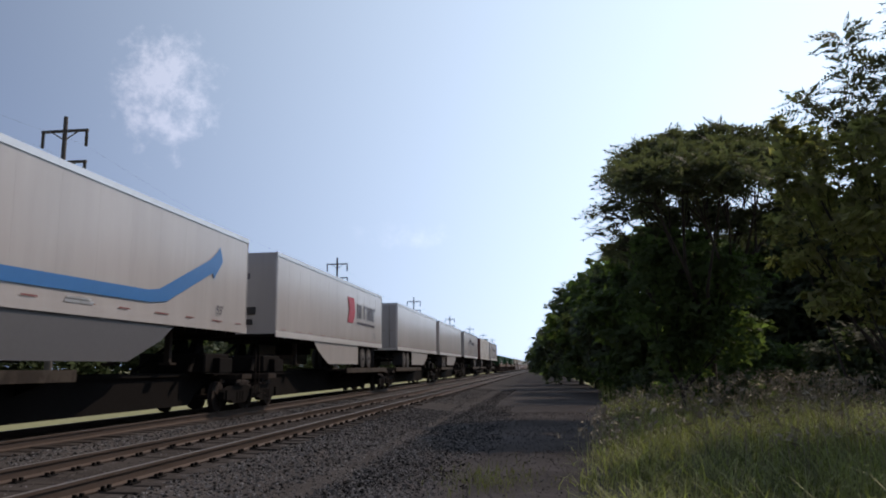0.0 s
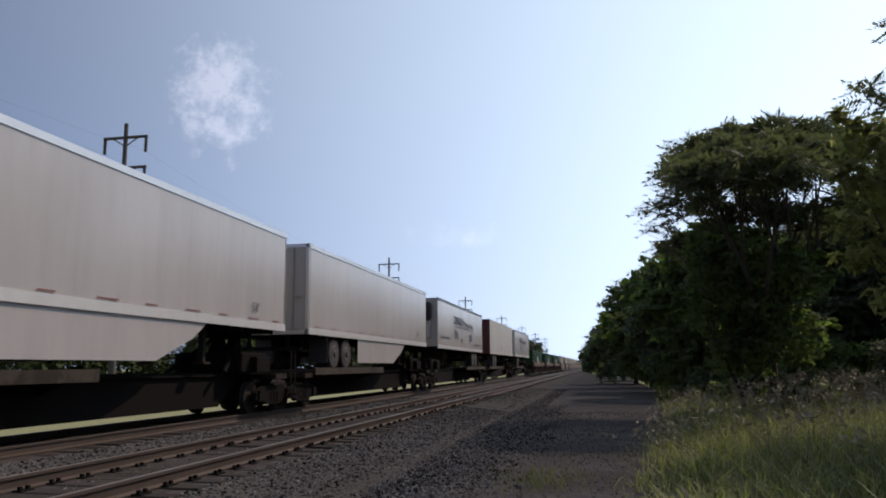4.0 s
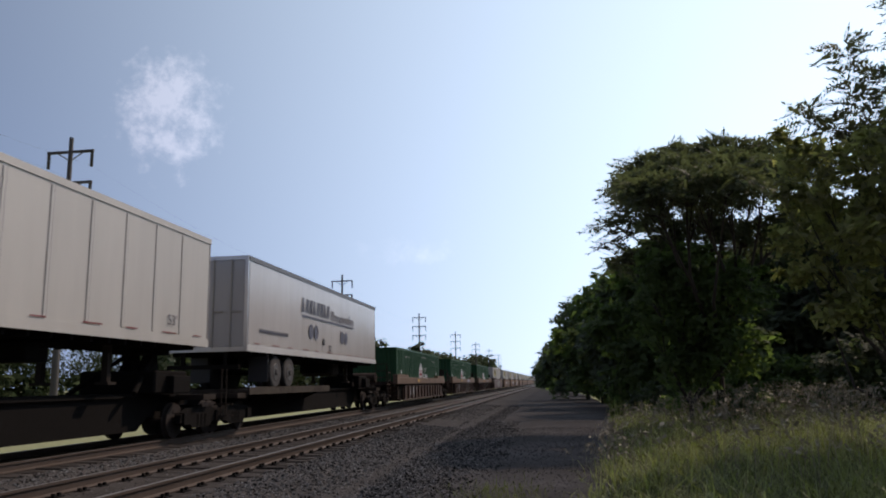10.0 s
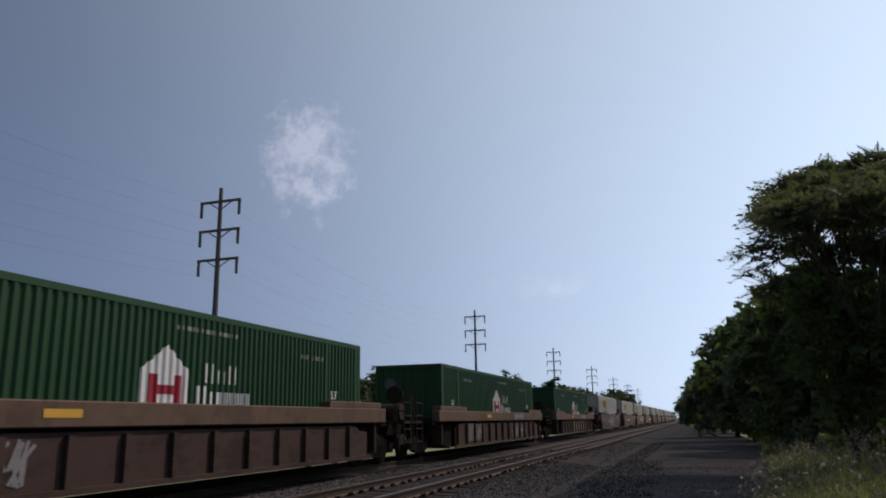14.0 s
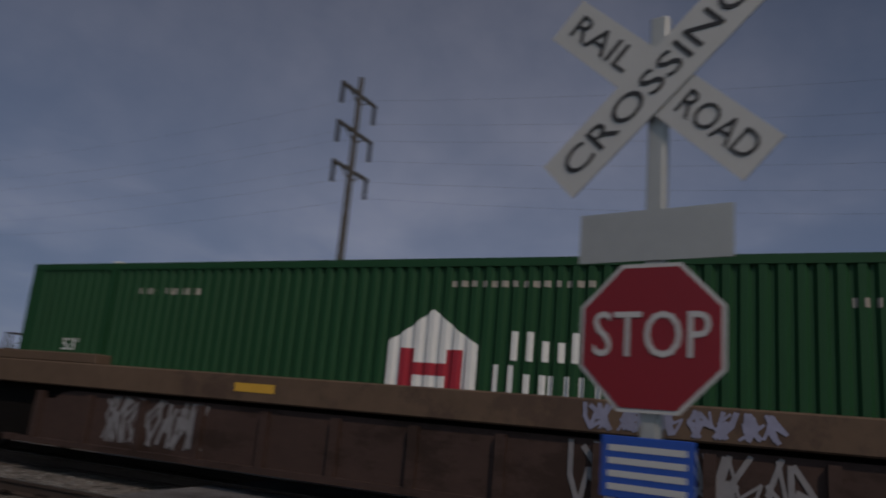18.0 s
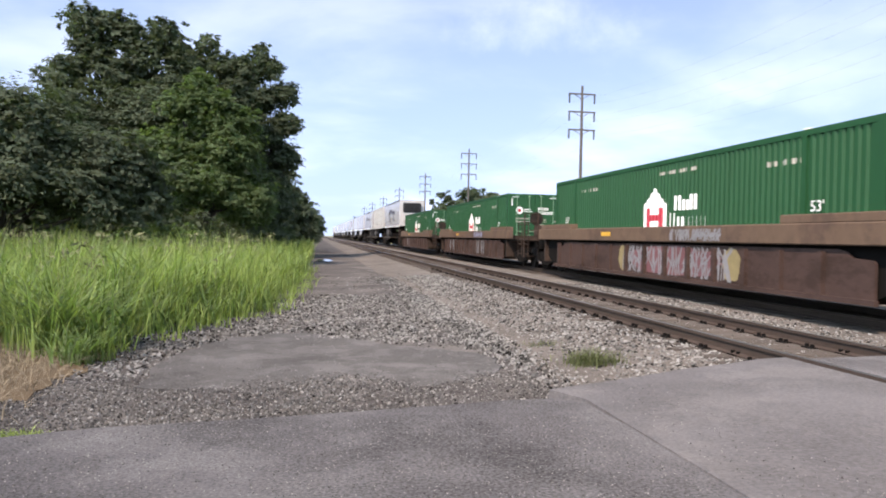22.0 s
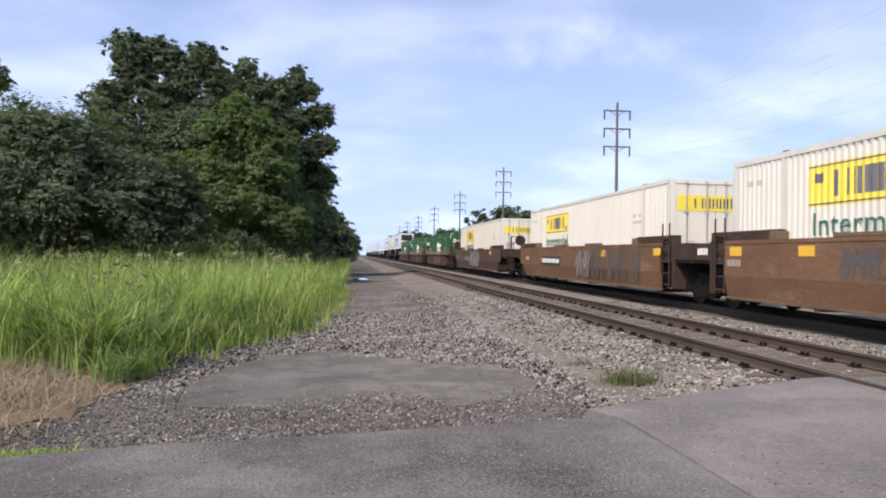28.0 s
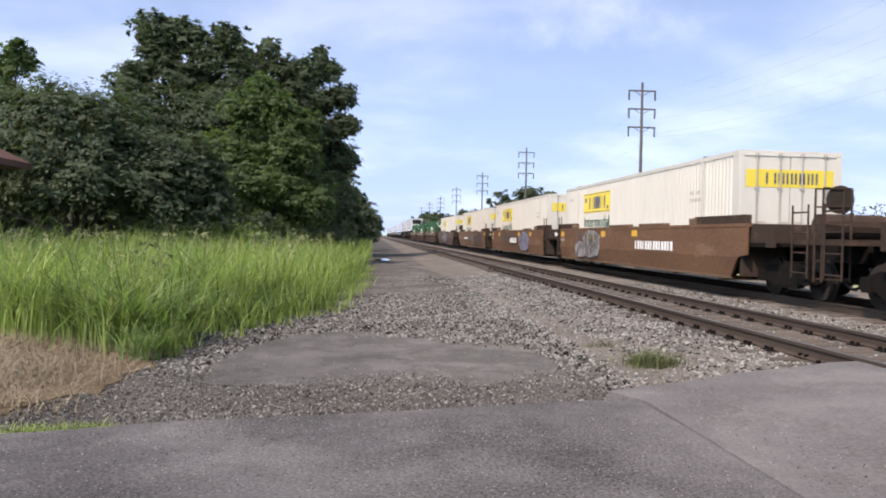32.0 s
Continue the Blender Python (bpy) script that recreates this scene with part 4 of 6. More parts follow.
west_tree(10.2, -27, [(-4.0, -0.4, 2.4, 1.5, 1.2), (-3.4, 0, 3.6, 1.4, 0.9), (-2.4, 0, 2.8, 2.0, 1.5), (-0.2, 0.5, 4.3, 2.3, 1.5), (2.4, 0, 4.2, 2.4, 1.6), (-0.6, 0.6, 2.9, 2.6, 0.9), (4.2, 0.4, 3.2, 2.4, 1.2)], M_LEAF, 80, "low spreading dark green tree behind the grass")
west_tree(10.1, -42, [(-3.0, 0, 10.0, 0.9, 0.9), (-2.0, 0, 11.5, 1.0, 1.1), (-1.2, 0.3, 10.2, 1.2, 1.1), (-0.4, 0.1, 11.3, 1.0, 1.0), (0.6, 0.2, 11.7, 1.0, 1.0), (1.8, 0.5, 11.8, 1.0, 1.1), (1.3, 0.2, 10.3, 1.2, 1.1), (-2.2, 0, 8.7, 1.3, 1.0), (0.0, 0, 8.9, 1.6, 1.2), (2.8, 0.3, 9.0, 1.3, 1.2), (-1.4, 0.4, 6.6, 2.6, 2.2), (2.2, 0.6, 6.0, 2.8, 2.4)], M_LEAF, 81, "tall tree with an open dark green crown")
west_tree(5.0, -37, [(-1.8, 0, 2.6, 1.6, 1.3), (0.2, 0.6, 3.4, 1.8, 1.4), (1.6, 0.4, 4.8, 1.4, 1.2), (-0.9, 0.3, 5.0, 1.5, 1.2), (-0.2, 0, 6.7, 1.4, 1.1), (1.3, 0, 7.2, 1.0, 0.9), (-1.3, 0, 6.6, 0.9, 0.8), (0.5, 0, 8.1, 0.8, 0.7)], M_LEAF2, 82, "bright green leafy tree at the wood's edge")
west_tree(6.1, -47, [(0.4, 0, 12.2, 0.8, 0.9), (-0.4, 0, 11.0, 1.1, 1.0), (1.2, 0.2, 10.8, 1.0, 1.0), (-1.2, 0, 9.4, 1.3, 1.2), (0.6, 0, 8.9, 1.4, 1.2), (-0.4, 0.3, 7.0, 1.8, 1.5), (1.6, 0.3, 6.0, 1.7, 1.5), (-1.4, 0.4, 4.2, 2.0, 1.8), (1.9, 0, 11.6, 1.0, 1.0), (2.1, 0.2, 9.8, 1.2, 1.1), (-1.7, 0.2, 11.0, 0.9, 0.9), (2.3, 0, 7.9, 1.3, 1.2)], M_LEAF, 83, "tall dark green tree at the wood's edge")
west_tree(3.6, -52, [(0.2, 0, 13.2, 0.7, 0.8), (-0.5, 0, 12.2, 1.0, 0.9), (0.8, 0, 11.6, 1.0, 1.0), (-1.4, 0, 10.5, 1.1, 1.0), (0.2, 0, 10.0, 1.3, 1.1), (-1.6, 0.2, 8.6, 1.1, 1.0), (-0.1, 0.2, 7.8, 1.6, 1.3), (-1.6, 0.1, 6.2, 1.2, 1.1), (0.3, 0, 5.2, 1.9, 1.6), (-0.4, 0, 3.0, 1.9, 1.6), (1.5, 0.3, 11.9, 1.1, 1.1), (1.8, 0.2, 10.2, 1.3, 1.2), (1.7, 0.2, 8.2, 1.4, 1.3), (1.9, 0, 6.2, 1.5, 1.3)], M_LEAF, 84, "tall dark tree overhanging the lane")
west_tree(18.2, -38, [(-1.2, 0, 9.2, 0.9, 1.0), (0.0, 0, 8.2, 1.2, 1.1), (1.6, 0, 8.8, 1.2, 1.2), (-0.9, 0, 6.8, 1.4, 1.2), (1.2, 0, 6.2, 1.7, 1.4), (-0.8, 0, 4.4, 1.8, 1.5), (1.0, 0, 3.4, 2.0, 1.6)], M_LEAF2, 85, "tall leafy tree beside a small shelter")
for k, (x, y, cz, ra) in enumerate([(4.6, -63, 6.4, 2.6), (3.9, -74, 5.6, 2.8), (3.4, -90, 4.8, 3.2), (2.9, -112, 4.6, 3.6), (2.6, -140, 4.4, 4.2), (2.4, -180, 4.6, 5), (14, -52, 6, 4.2), (16.6, -31, 3.0, 2.6), (14, -35, 4.2, 3.0), (23, -44, 5, 4), (8.5, -60, 7, 4)]):
    blob_tree("wood_tree", x, y, [(-0.6, 0, cz - 1.8, ra * 0.9, cz * 0.36), (0.3, 0.4, cz + 1.0, ra * 0.8, cz * 0.36), (ra * 0.5, -0.8, cz, ra * 0.8, cz * 0.4), (0, 0, cz * 0.3, ra * 0.95, cz * 0.32)], M_LEAF, 95 + k, "dark leafy tree in the wood along the lane", leaf=0.10 + 0.0011 * abs(y), density=min(1.4, 34 / abs(y) + 0.10), clump=0.36 + 0.0025 * abs(y))
for k, (x, y, w, h) in enumerate([(5.6, -31, 1.8, 1.5), (3.6, -36, 1.6, 1.4), (9.6, -37, 2.4, 2.4), (13.0, -36, 2.4, 2.2), (4.2, -42, 1.8, 1.8), (3.2, -48, 1.8, 1.8), (17.5, -35, 2.4, 2.2), (3.0, -56, 2.0, 2.0), (6.0, -34, 2.0, 2.2)]):
    blob_tree("bush", x, y, [(-w * 0.3, 0, h * 0.35, w * 0.8, h * 0.6), (w * 0.4, 0.2, h * 0.45, w * 0.75, h * 0.7)], M_LEAF2 if k % 3 == 0 else M_LEAF, 160 + k, "dense shrub behind the tall grass", leaf=0.075, density=1.6, clump=0.27, r0=0.05)

# hedges and groves far beyond the railway
FARTREES = [(-39, 150, 6.6, 5), (-28, 152, 5.4, 4.5), (-66, 150, 7.4, 6), (-62, 118, 5, 6), (-55, 160, 6, 7), (-70, 190, 6, 8), (-60, 240, 7, 9), (-50, 300, 8, 11), (-42, 380, 9, 13), (-72, 66, 7.0, 6), (-84, 84, 7.4, 7), (-80, 48, 6.6, 6), (-82, 30, 6.2, 6), (-74, 92, 7.2, 6), (-88, 10, 4.4, 6),
            (-34, -150, 7.2, 5.5), (-40, -158, 6.8, 6), (-47, -150, 5.2, 5), (-28, -152, 6.2, 4), (-75, -70, 3.4, 5), (-90, -55, 3.2, 6), (-95, -85, 4, 7), (-100, -30, 3.2, 6), (-36, -240, 6, 8), (-30, -330, 7, 10)]
for k, (x, y, cz, ra) in enumerate(FARTREES):
    blob_tree("far_tree", x, y, [(-ra * 0.5, 0, cz - 1, ra * 0.75, cz * 0.55), (ra * 0.4, 0, cz, ra * 0.8, cz * 0.6), (0, -ra * 0.8, cz - 1.2, ra * 0.7, cz * 0.5)], M_LEAF, 120 + k, "rounded green tree across the fields", leaf=0.34, density=0.3, clump=0.8, z=-0.7)


def hedgerow(name, line, seed, label, leaf=0.24):
    """A far uneven hedge with small trees in it, along points (x, y, height)."""
    r = np.random.default_rng(seed)
    P, Nn = [], []
    for (x0, y0, h0), (x1, y1, h1) in zip(line, line[1:]):
        ln = math.hypot(x1 - x0, y1 - y0)
        for k in range(int(ln / (1.1 if abs(y0 + y1) > 300 else 0.55))):
            f = r.uniform()
            h = (h0 + (h1 - h0) * f) * (0.65 + 0.45 * abs(math.sin(k * 0.7 + x0)) * r.uniform(0.6, 1.2))
            c = np.array([x0 + (x1 - x0) * f, y0 + (y1 - y0) * f, -0.7]) + np.r_[r.normal(0, 1.2, 2), 0]
            m = 150
            off = r.normal(0, 1, (m, 3)) * np.array([1.1, 1.1, 0]) + np.c_[np.zeros((m, 2)), r.uniform(0, h, m)]
            P.append(c + off)
            Nn.append(r.normal(0, 0.6, (m, 3)) + np.array([0.4, 0, 0.7]))
    P = np.vstack(P)
    deep = (P[:, 2] < 3.2) & (r.uniform(size=len(P)) < 0.3)
    ob = new(name, leaves_mesh(name, P, np.vstack(Nn), np.where(deep, leaf * 2.6, leaf), 0.6, M_HEDGE, seed))
    return tagged(ob, label, "hedge", kind="stuff")


hedgerow("hedgerow", [(-34, 420, 7), (-46, 300, 6), (-58, 200, 5), (-66, 120, 7.8), (-70, 60, 8.2), (-76, 10, 6.4), (-78, -40, 3.8), (-80, -100, 7.6), (-72, -180, 7.0), (-52, -300, 5)], 180, "dark green hedgerow across the field beyond the railway")


# ---------------------------------------------------------------- power line
def build_pole(x, y, top, label, k=1.0):
    th = empty("power_pole", x, y, -0.7)
    tagged(th, label, "power pole", "poles of the power line")
    h = top + 0.7
    bm = bmesh.new()
    tube(bm, (0, 0, 0), (0, 0, h), 0.24, 0.13, 12)
    part("mast", bm, M_POLE, th)
    for z in (h - 0.95, h - 3.0, h - 5.05):
        bm = bmesh.new()
        box(bm, -1.6, 1.6, -0.07, 0.07, z - 0.08, z + 0.08)
        tube(bm, (0.9, 0, z - 0.05), (0.1, 0, z - 0.55), 0.04, None, 6)
        tube(bm, (-0.9, 0, z - 0.05), (-0.1, 0, z - 0.55), 0.04, None, 6)
        arm = part("crossarm", bm, M_POLE, th)
        for s in (-1.5, 1.5):
            bm = bmesh.new()
            for j in range(7):
                tube(bm, (s, 0, z - 0.12 - j * 0.14), (s, 0, z - 0.22 - j * 0.14), 0.125, 0.08, 8)
            tube(bm, (s, 0, z - 0.05), (s, 0, z - 1.0), 0.03, None, 6)
            part("insulator", bm, M_INSUL, arm, "string of dark insulators")
    return th


PX = -30.0
PYS = [-462, -398, -334, -270, -206, -146.5, -82.6, -20.6, 42.6, 106.4, 171.5, 238, 302, 366, 430]
for y in PYS:
    top = 17.2 if y > 0 else (18.0 if y > -60 else 18.9)
    build_pole(PX, y, top, "tall grey-brown power pole with three crossarms and insulators")
for lv in (0.95, 3.0, 5.05):
    for s in (-1.5, 1.5):
        bm = bmesh.new()
        for a, b in zip(PYS[3:-3], PYS[4:-2]):
            ta, tb = [17.2 if q > 0 else (18.0 if q > -60 else 18.9) for q in (a, b)]
            prev = None
            for j in range(13):
                f = j / 12
                q = Vector((PX + s, a + (b - a) * f, ta + (tb - ta) * f - lv - 1.0 - 1.6 * 4 * f * (1 - f)))
                if prev is not None:
                    tube(bm, prev, q, 0.0034, None, 4, False)
                prev = q
        wire = part("power_wire", bm, M_WIRE)
        tagged(wire, "thin sagging power wire strung from pole to pole", "wire", "wires of the power line")


# ---------------------------------------------------------------- the train
LEN, HALF = 16.15, 1.30


def disc(bm, x0, x1, y, z, r, seg=16):
    tube(bm, (x0, y, z), (x1, y, z), r, None, seg)


def wheel_mesh():
    bm = bmesh.new()
    for s in (-1, 1):
        x = s * 0.753
        tube(bm, (x - s * 0.05, 0, 0), (x - s * 0.02, 0, 0), 0.45, 0.43, 20)
        tube(bm, (x - s * 0.02, 0, 0), (x + s * 0.07, 0, 0), 0.42, 0.415, 20)
        for k in range(5):     # cast pockets in the web
            a = k * math.tau / 5
            tube(bm, (x + s * 0.07, 0.24 * math.cos(a), 0.24 * math.sin(a)), (x + s * 0.085, 0.24 * math.cos(a), 0.24 * math.sin(a)), 0.06, None, 6)
        tube(bm, (x + s * 0.07, 0, 0), (x + s * 0.22, 0, 0), 0.10, 0.09, 10)
    tube(bm, (-0.75, 0, 0), (0.75, 0, 0), 0.08, None, 8)
    return mesh_of("wheelset", bm, M_WHEEL)


def bogie_frame_mesh():
    bm = bmesh.new()
    for s in (-1, 1):
        x = s * 1.02
        prism(bm, [(-1.15, 0.36), (-1.1, 0.56), (-0.55, 0.72), (0.55, 0.72), (1.1, 0.56), (1.15, 0.36), (0.72, 0.36), (0.42, 0.22), (-0.42, 0.22), (-0.72, 0.36)], "x", x - 0.08, x + 0.08)
        for yk in (-0.2, 0, 0.2):
            tube(bm, (x + s * 0.02, yk, 0.28), (x + s * 0.02, yk, 0.55), 0.09, None, 8)
        for yk in (-0.88, 0.88):
            box(bm, x - 0.13, x + 0.13, yk - 0.14, yk + 0.14, 0.32, 0.60)
    box(bm, -1.0, 1.0, -0.22, 0.22, 0.45, 0.78)
    return mesh_of("bogie_frame", bm, M_STEEL)


WHEELSET, BOGIE = wheel_mesh(), bogie_frame_mesh()
SPIN = []


def bogie(parent, y):
    b = again("bogie", BOGIE, parent, 0, y, 0)
    for dy in (-0.88, 0.88):
        SPIN.append(again("wheelset", WHEELSET, b, 0, dy, 0.42))
    return b


def coupler(parent, y, s):
    bm = bmesh.new()
    box(bm, -0.12, 0.12, min(y, y + s * 0.95), max(y, y + s * 0.95), 0.72, 0.98)
    box(bm, -0.2, 0.2, min(y + s * 0.7, y + s * 1.05), max(y + s * 0.7, y + s * 1.05), 0.68, 1.02)
    part("coupler", bevelled(bm, 0.03), M_STEEL, parent)
    bm = bmesh.new()
    for k in range(5):
        a, b = k / 5, (k + 1) / 5
        z = lambda f: 0.72 - 0.45 * math.sin(math.pi * f * 0.8)
        tube(bm, (0.35, y + s * a, z(a)), (0.35, y + s * b, z(b)), 0.035, None, 6, False)
    part("brake_hose", bm, M_BLACK, parent)


# -- road trailers riding on spine cars
def spine_car(y_a, y_b, seed):
    """One platform of an articulated spine car; local y 0 is the front end of its trailer."""
    r = np.random.default_rng(seed)
    th = empty("spine_car")
    tagged(th, "low dark steel spine car with wheel platforms and trailer hitch", "rail car", "cars of the train")
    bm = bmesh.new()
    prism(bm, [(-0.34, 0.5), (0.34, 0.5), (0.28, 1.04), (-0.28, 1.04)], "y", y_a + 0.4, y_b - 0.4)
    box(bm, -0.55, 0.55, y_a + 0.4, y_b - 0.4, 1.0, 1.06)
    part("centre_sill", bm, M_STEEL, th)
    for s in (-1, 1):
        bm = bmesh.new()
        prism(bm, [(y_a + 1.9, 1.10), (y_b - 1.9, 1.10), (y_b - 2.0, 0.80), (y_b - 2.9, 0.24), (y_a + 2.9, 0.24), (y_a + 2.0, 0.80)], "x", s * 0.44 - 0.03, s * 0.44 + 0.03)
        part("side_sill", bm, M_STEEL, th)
    return th


def finish_spine(th, y_a, y_b, wheels_at, hitch_at):
    bm = bmesh.new()
    lo, hi = max(y_a + 1.2, wheels_at - 4.2), min(y_b - 1.2, wheels_at + 4.8)
    box(bm, -1.36, 1.36, lo, hi, 1.06, 1.14)
    box(bm, -1.38, -1.30, lo, hi, 0.98, 1.20)
    box(bm, 1.30, 1.38, lo, hi, 0.98, 1.20)
    part("wheel_platform", bm, M_PLATFORM, th, "rusty deck plate under the trailer's wheels")
    for k in range(5):
        bm = bmesh.new()
        yk = lo + 0.4 + k * (hi - lo - 0.8) / 4
        prism(bm, [(-1.3, 1.06), (1.3, 1.06), (0.4, 0.7), (-0.4, 0.7)], "y", yk - 0.05, yk + 0.05)
        part("cross_bearer", bm, M_STEEL, th)
    bm = bmesh.new()
    prism(bm, [(hitch_at - 0.9, 1.06), (hitch_at + 0.5, 1.06), (hitch_at + 0.25, 2.05), (hitch_at - 0.2, 2.05)], "x", -0.28, -0.18)
    prism(bm, [(hitch_at - 0.9, 1.06), (hitch_at + 0.5, 1.06), (hitch_at + 0.25, 2.05), (hitch_at - 0.2, 2.05)], "x", 0.18, 0.28)
    box(bm, -0.5, 0.5, hitch_at - 0.45, hitch_at + 0.45, 2.02, 2.14)
    part("hitch", bm, M_STEEL, th)
    boxes("hitch_housing", M_STEEL, th, (-0.95, 0.95, hitch_at - 1.0, hitch_at + 0.55, 1.08, 1.62), bevel=0.04)
    for s in (-1, 1):
        bm = bmesh.new()
        tube(bm, (s * 0.8, hitch_at - 1.6, 1.1), (s * 0.35, hitch_at - 0.1, 2.0), 0.06, None, 8)
        part("hitch_strut", bm, M_STEEL, th)
        boxes("tool_box", M_STEEL, th, (s * 0.95 - 0.2, s * 0.95 + 0.2, hitch_at - 0.5, hitch_at + 0.35, 1.08, 1.5), bevel=0.02)
    for y in (y_a, y_b):
        bogie(th, y + (0.9 if y == y_a else -0.9))
        bm = bmesh.new()
        box(bm, -1.3, 1.3, y - 0.35 + (0.9 if y == y_a else -0.9), y + 0.35 + (0.9 if y == y_a else -0.9), 0.9, 1.04)
        for sx in (-1.2, 1.2):
            for zz in (0.45, 0.75):
                box(bm, sx - 0.2, sx + 0.2, y - 0.03, y + 0.03, zz - 0.02, zz + 0.02)
            tube(bm, (sx, y, 0.4), (sx, y, 1.7), 0.02, None, 5)
        part("end_platform", bm, M_DECK, th)
    coupler(th, y_a, -1)
    return th


def cross_member_mesh():
    bm = bmesh.new()
    box(bm, -1.22, 1.22, -0.04, 0.04, -0.10, 0.018)
    return mesh_of("cross_member", bm, M_STEEL)


CROSS = cross_member_mesh()


def trailer(style, rear_first, seed):
    """A 53 ft road trailer; local y runs from its leading end, z from the rails."""
    r = np.random.default_rng(seed)
    Z0, Z1 = 2.22, 5.03
    Y = (lambda v: v) if rear_first else (lambda v: LEN - v)     # v: metres from the rear doors
    names = {"arrow": "white road trailer with a blue arrow stripe", "block": "white road trailer with a red block mark", "plain": "plain grey-white road trailer with side skirts",
             "discs": "white refrigerated trailer with paired grey discs", "ribs": "off-white ribbed trailer with dark red rear doors", "far": "white road trailer"}
    th = empty("road_trailer")
    tagged(th, names[style], "trailer", "trailers on the train")
    bm = bmesh.new()
    a, b = 0.05, LEN - 0.05
    box(bm, -HALF + 0.01, HALF - 0.01, a, b, Z0 + 0.16, Z1 - 0.10)
    bevelled(bm, 0.03)
    body = part("body", bm, M_WARM if style == "ribs" else M_WHITE, th)
    rails = bmesh.new()
    for s in (-1, 1):
        x0, x1 = sorted((s * (HALF - 0.02), s * (HALF + 0.012)))
        box(rails, x0, x1, 0.0, LEN, Z0, Z0 + 0.2)
    part("lower_rail", rails, {"ribs": M_WARM, "arrow": M_WHITE}.get(style, M_POLISHED), th, "bright metal lower side rail" if style not in ("ribs", "arrow") else "")
    rails = bmesh.new()
    for s in (-1, 1):
        x0, x1 = sorted((s * (HALF - 0.06), s * (HALF + 0.012)))
        box(rails, x0, x1, 0.0, LEN, Z1 - 0.14, Z1)
    box(rails, -HALF + 0.05, HALF - 0.05, 0.0, LEN, Z1 - 0.08, Z1 - 0.02)
    part("roof_rail", rails, {"ribs": M_WARM, "discs": M_SKIRTDARK}.get(style, M_ALU), th)
    # side posts: fine ribs along the wall
    bm = bmesh.new()
    step = 1.22
    for k in range(1, int(LEN / step)):
        y = k * step
        w = 0.035 if style == "ribs" else 0.010
        for s in (-1, 1):
            x0, x1 = sorted((s * (HALF - 0.01), s * (HALF + (0.004 if style == "ribs" else -0.0088))))
            box(bm, x0, x1, y - w, y + w, Z0 + 0.24, Z1 - 0.18)
    tagged(part("side_ribbing", bm, M_WARM if style == "ribs" else M_WHITE, th), kind="stuff")
    if style == "ribs":
        bm = bmesh.new()
        for k in range(1, int(LEN / step)):
            for dy in (-0.055, 0.048):
                box(bm, HALF - 0.012, HALF - 0.0075, k * step + dy, k * step + dy + 0.012, Z0 + 0.24, Z1 - 0.18)
        tagged(part("seam_line", bm, M_DECALGREY, th), kind="stuff")
    # rear frame with two doors
    yr, out = Y(0), (-1 if rear_first else 1)
    red = style == "ribs"
    bm = bmesh.new()
    for x0, x1, z0, z1 in ((-HALF, -HALF + 0.1, Z0, Z1), (HALF - 0.1, HALF, Z0, Z1), (-HALF, HALF, Z1 - 0.12, Z1), (-HALF, HALF, Z0, Z0 + 0.14)):
        box(bm, x0, x1, min(yr, yr + out * 0.06), max(yr, yr + out * 0.06), z0, z1)
    part("rear_frame", bm, M_RED if red else M_ALU, th)
    for s in (-1, 1):
        x0, x1 = sorted((s * 0.012, s * (HALF - 0.11)))
        door = boxes("rear_door", M_RED if red else M_WHITE, th, (x0, x1, min(yr, yr + out * 0.045), max(yr, yr + out * 0.045), Z0 + 0.15, Z1 - 0.13))
        bm = bmesh.new()
        for xb in (0.25, 0.8):
            tube(bm, (s * xb, yr + out * 0.075, Z0 + 0.1), (s * xb, yr + out * 0.075, Z1 - 0.1), 0.02, None, 6)
            box(bm, min(s * xb, s * (xb + 0.3)), max(s * xb, s * (xb + 0.3)), yr + out * 0.075 - 0.02, yr + out * 0.075 + 0.02, 3.35, 3.4)
        part("lock_rod", bm, M_RED if red else M_FAINT, door)
    if style == "plain":
        bm = bmesh.new()
        prism(bm, [(-1.08, 4.84), (-0.38, 4.84), (-1.08, 4.22)], "y", min(yr, yr + out * 0.052), max(yr, yr + out * 0.052))
        part("dark_label", bm, M_BLACK, th)
    boxes("bumper", M_STEEL, th, (-1.1, 1.1, min(yr, yr + out * 0.1), max(yr, yr + out * 0.1), 1.72, 1.84), (-0.7, -0.6, yr - 0.05, yr + 0.05, 1.8, Z0), (0.6, 0.7, yr - 0.05, yr + 0.05, 1.8, Z0))
    # nose
    yn, on = Y(LEN), (1 if rear_first else -1)
    bm = bmesh.new()
    for sx in (-0.5, -0.2, 0.1):
        tube(bm, (sx, yn + on * 0.03, 2.7), (sx, yn + on * 0.03, 2.9), 0.05, None, 6)
    box(bm, -HALF + 0.02, HALF - 0.02, min(yn, yn + on * 0.025), max(yn, yn + on * 0.025), Z0 + 0.1, Z1 - 0.04)
    part("nose", bm, M_WHITE, th)
    if style == "block":
        def nose_mark(name, mat, *rects):
            bm = bmesh.new()
            for xa, xb, za, zb in rects:
                box(bm, xa, xb, min(yn + on * 0.025, yn + on * 0.031), max(yn + on * 0.025, yn + on * 0.031), za, zb)
            return tagged(part(name, bm, mat, th), kind="stuff")
        nose_mark("red_mark", M_DECALRED, (-0.86, -0.62, 4.08, 4.36))
        nose_mark("lettering_block", M_DECALGREY, *[(-0.52 + k * 0.16, -0.42 + k * 0.16, 4.12, 4.32) for k in range(6)], *[(-0.8 + k * 0.11, -0.73 + k * 0.11, 3.62, 3.70) for k in range(6)])
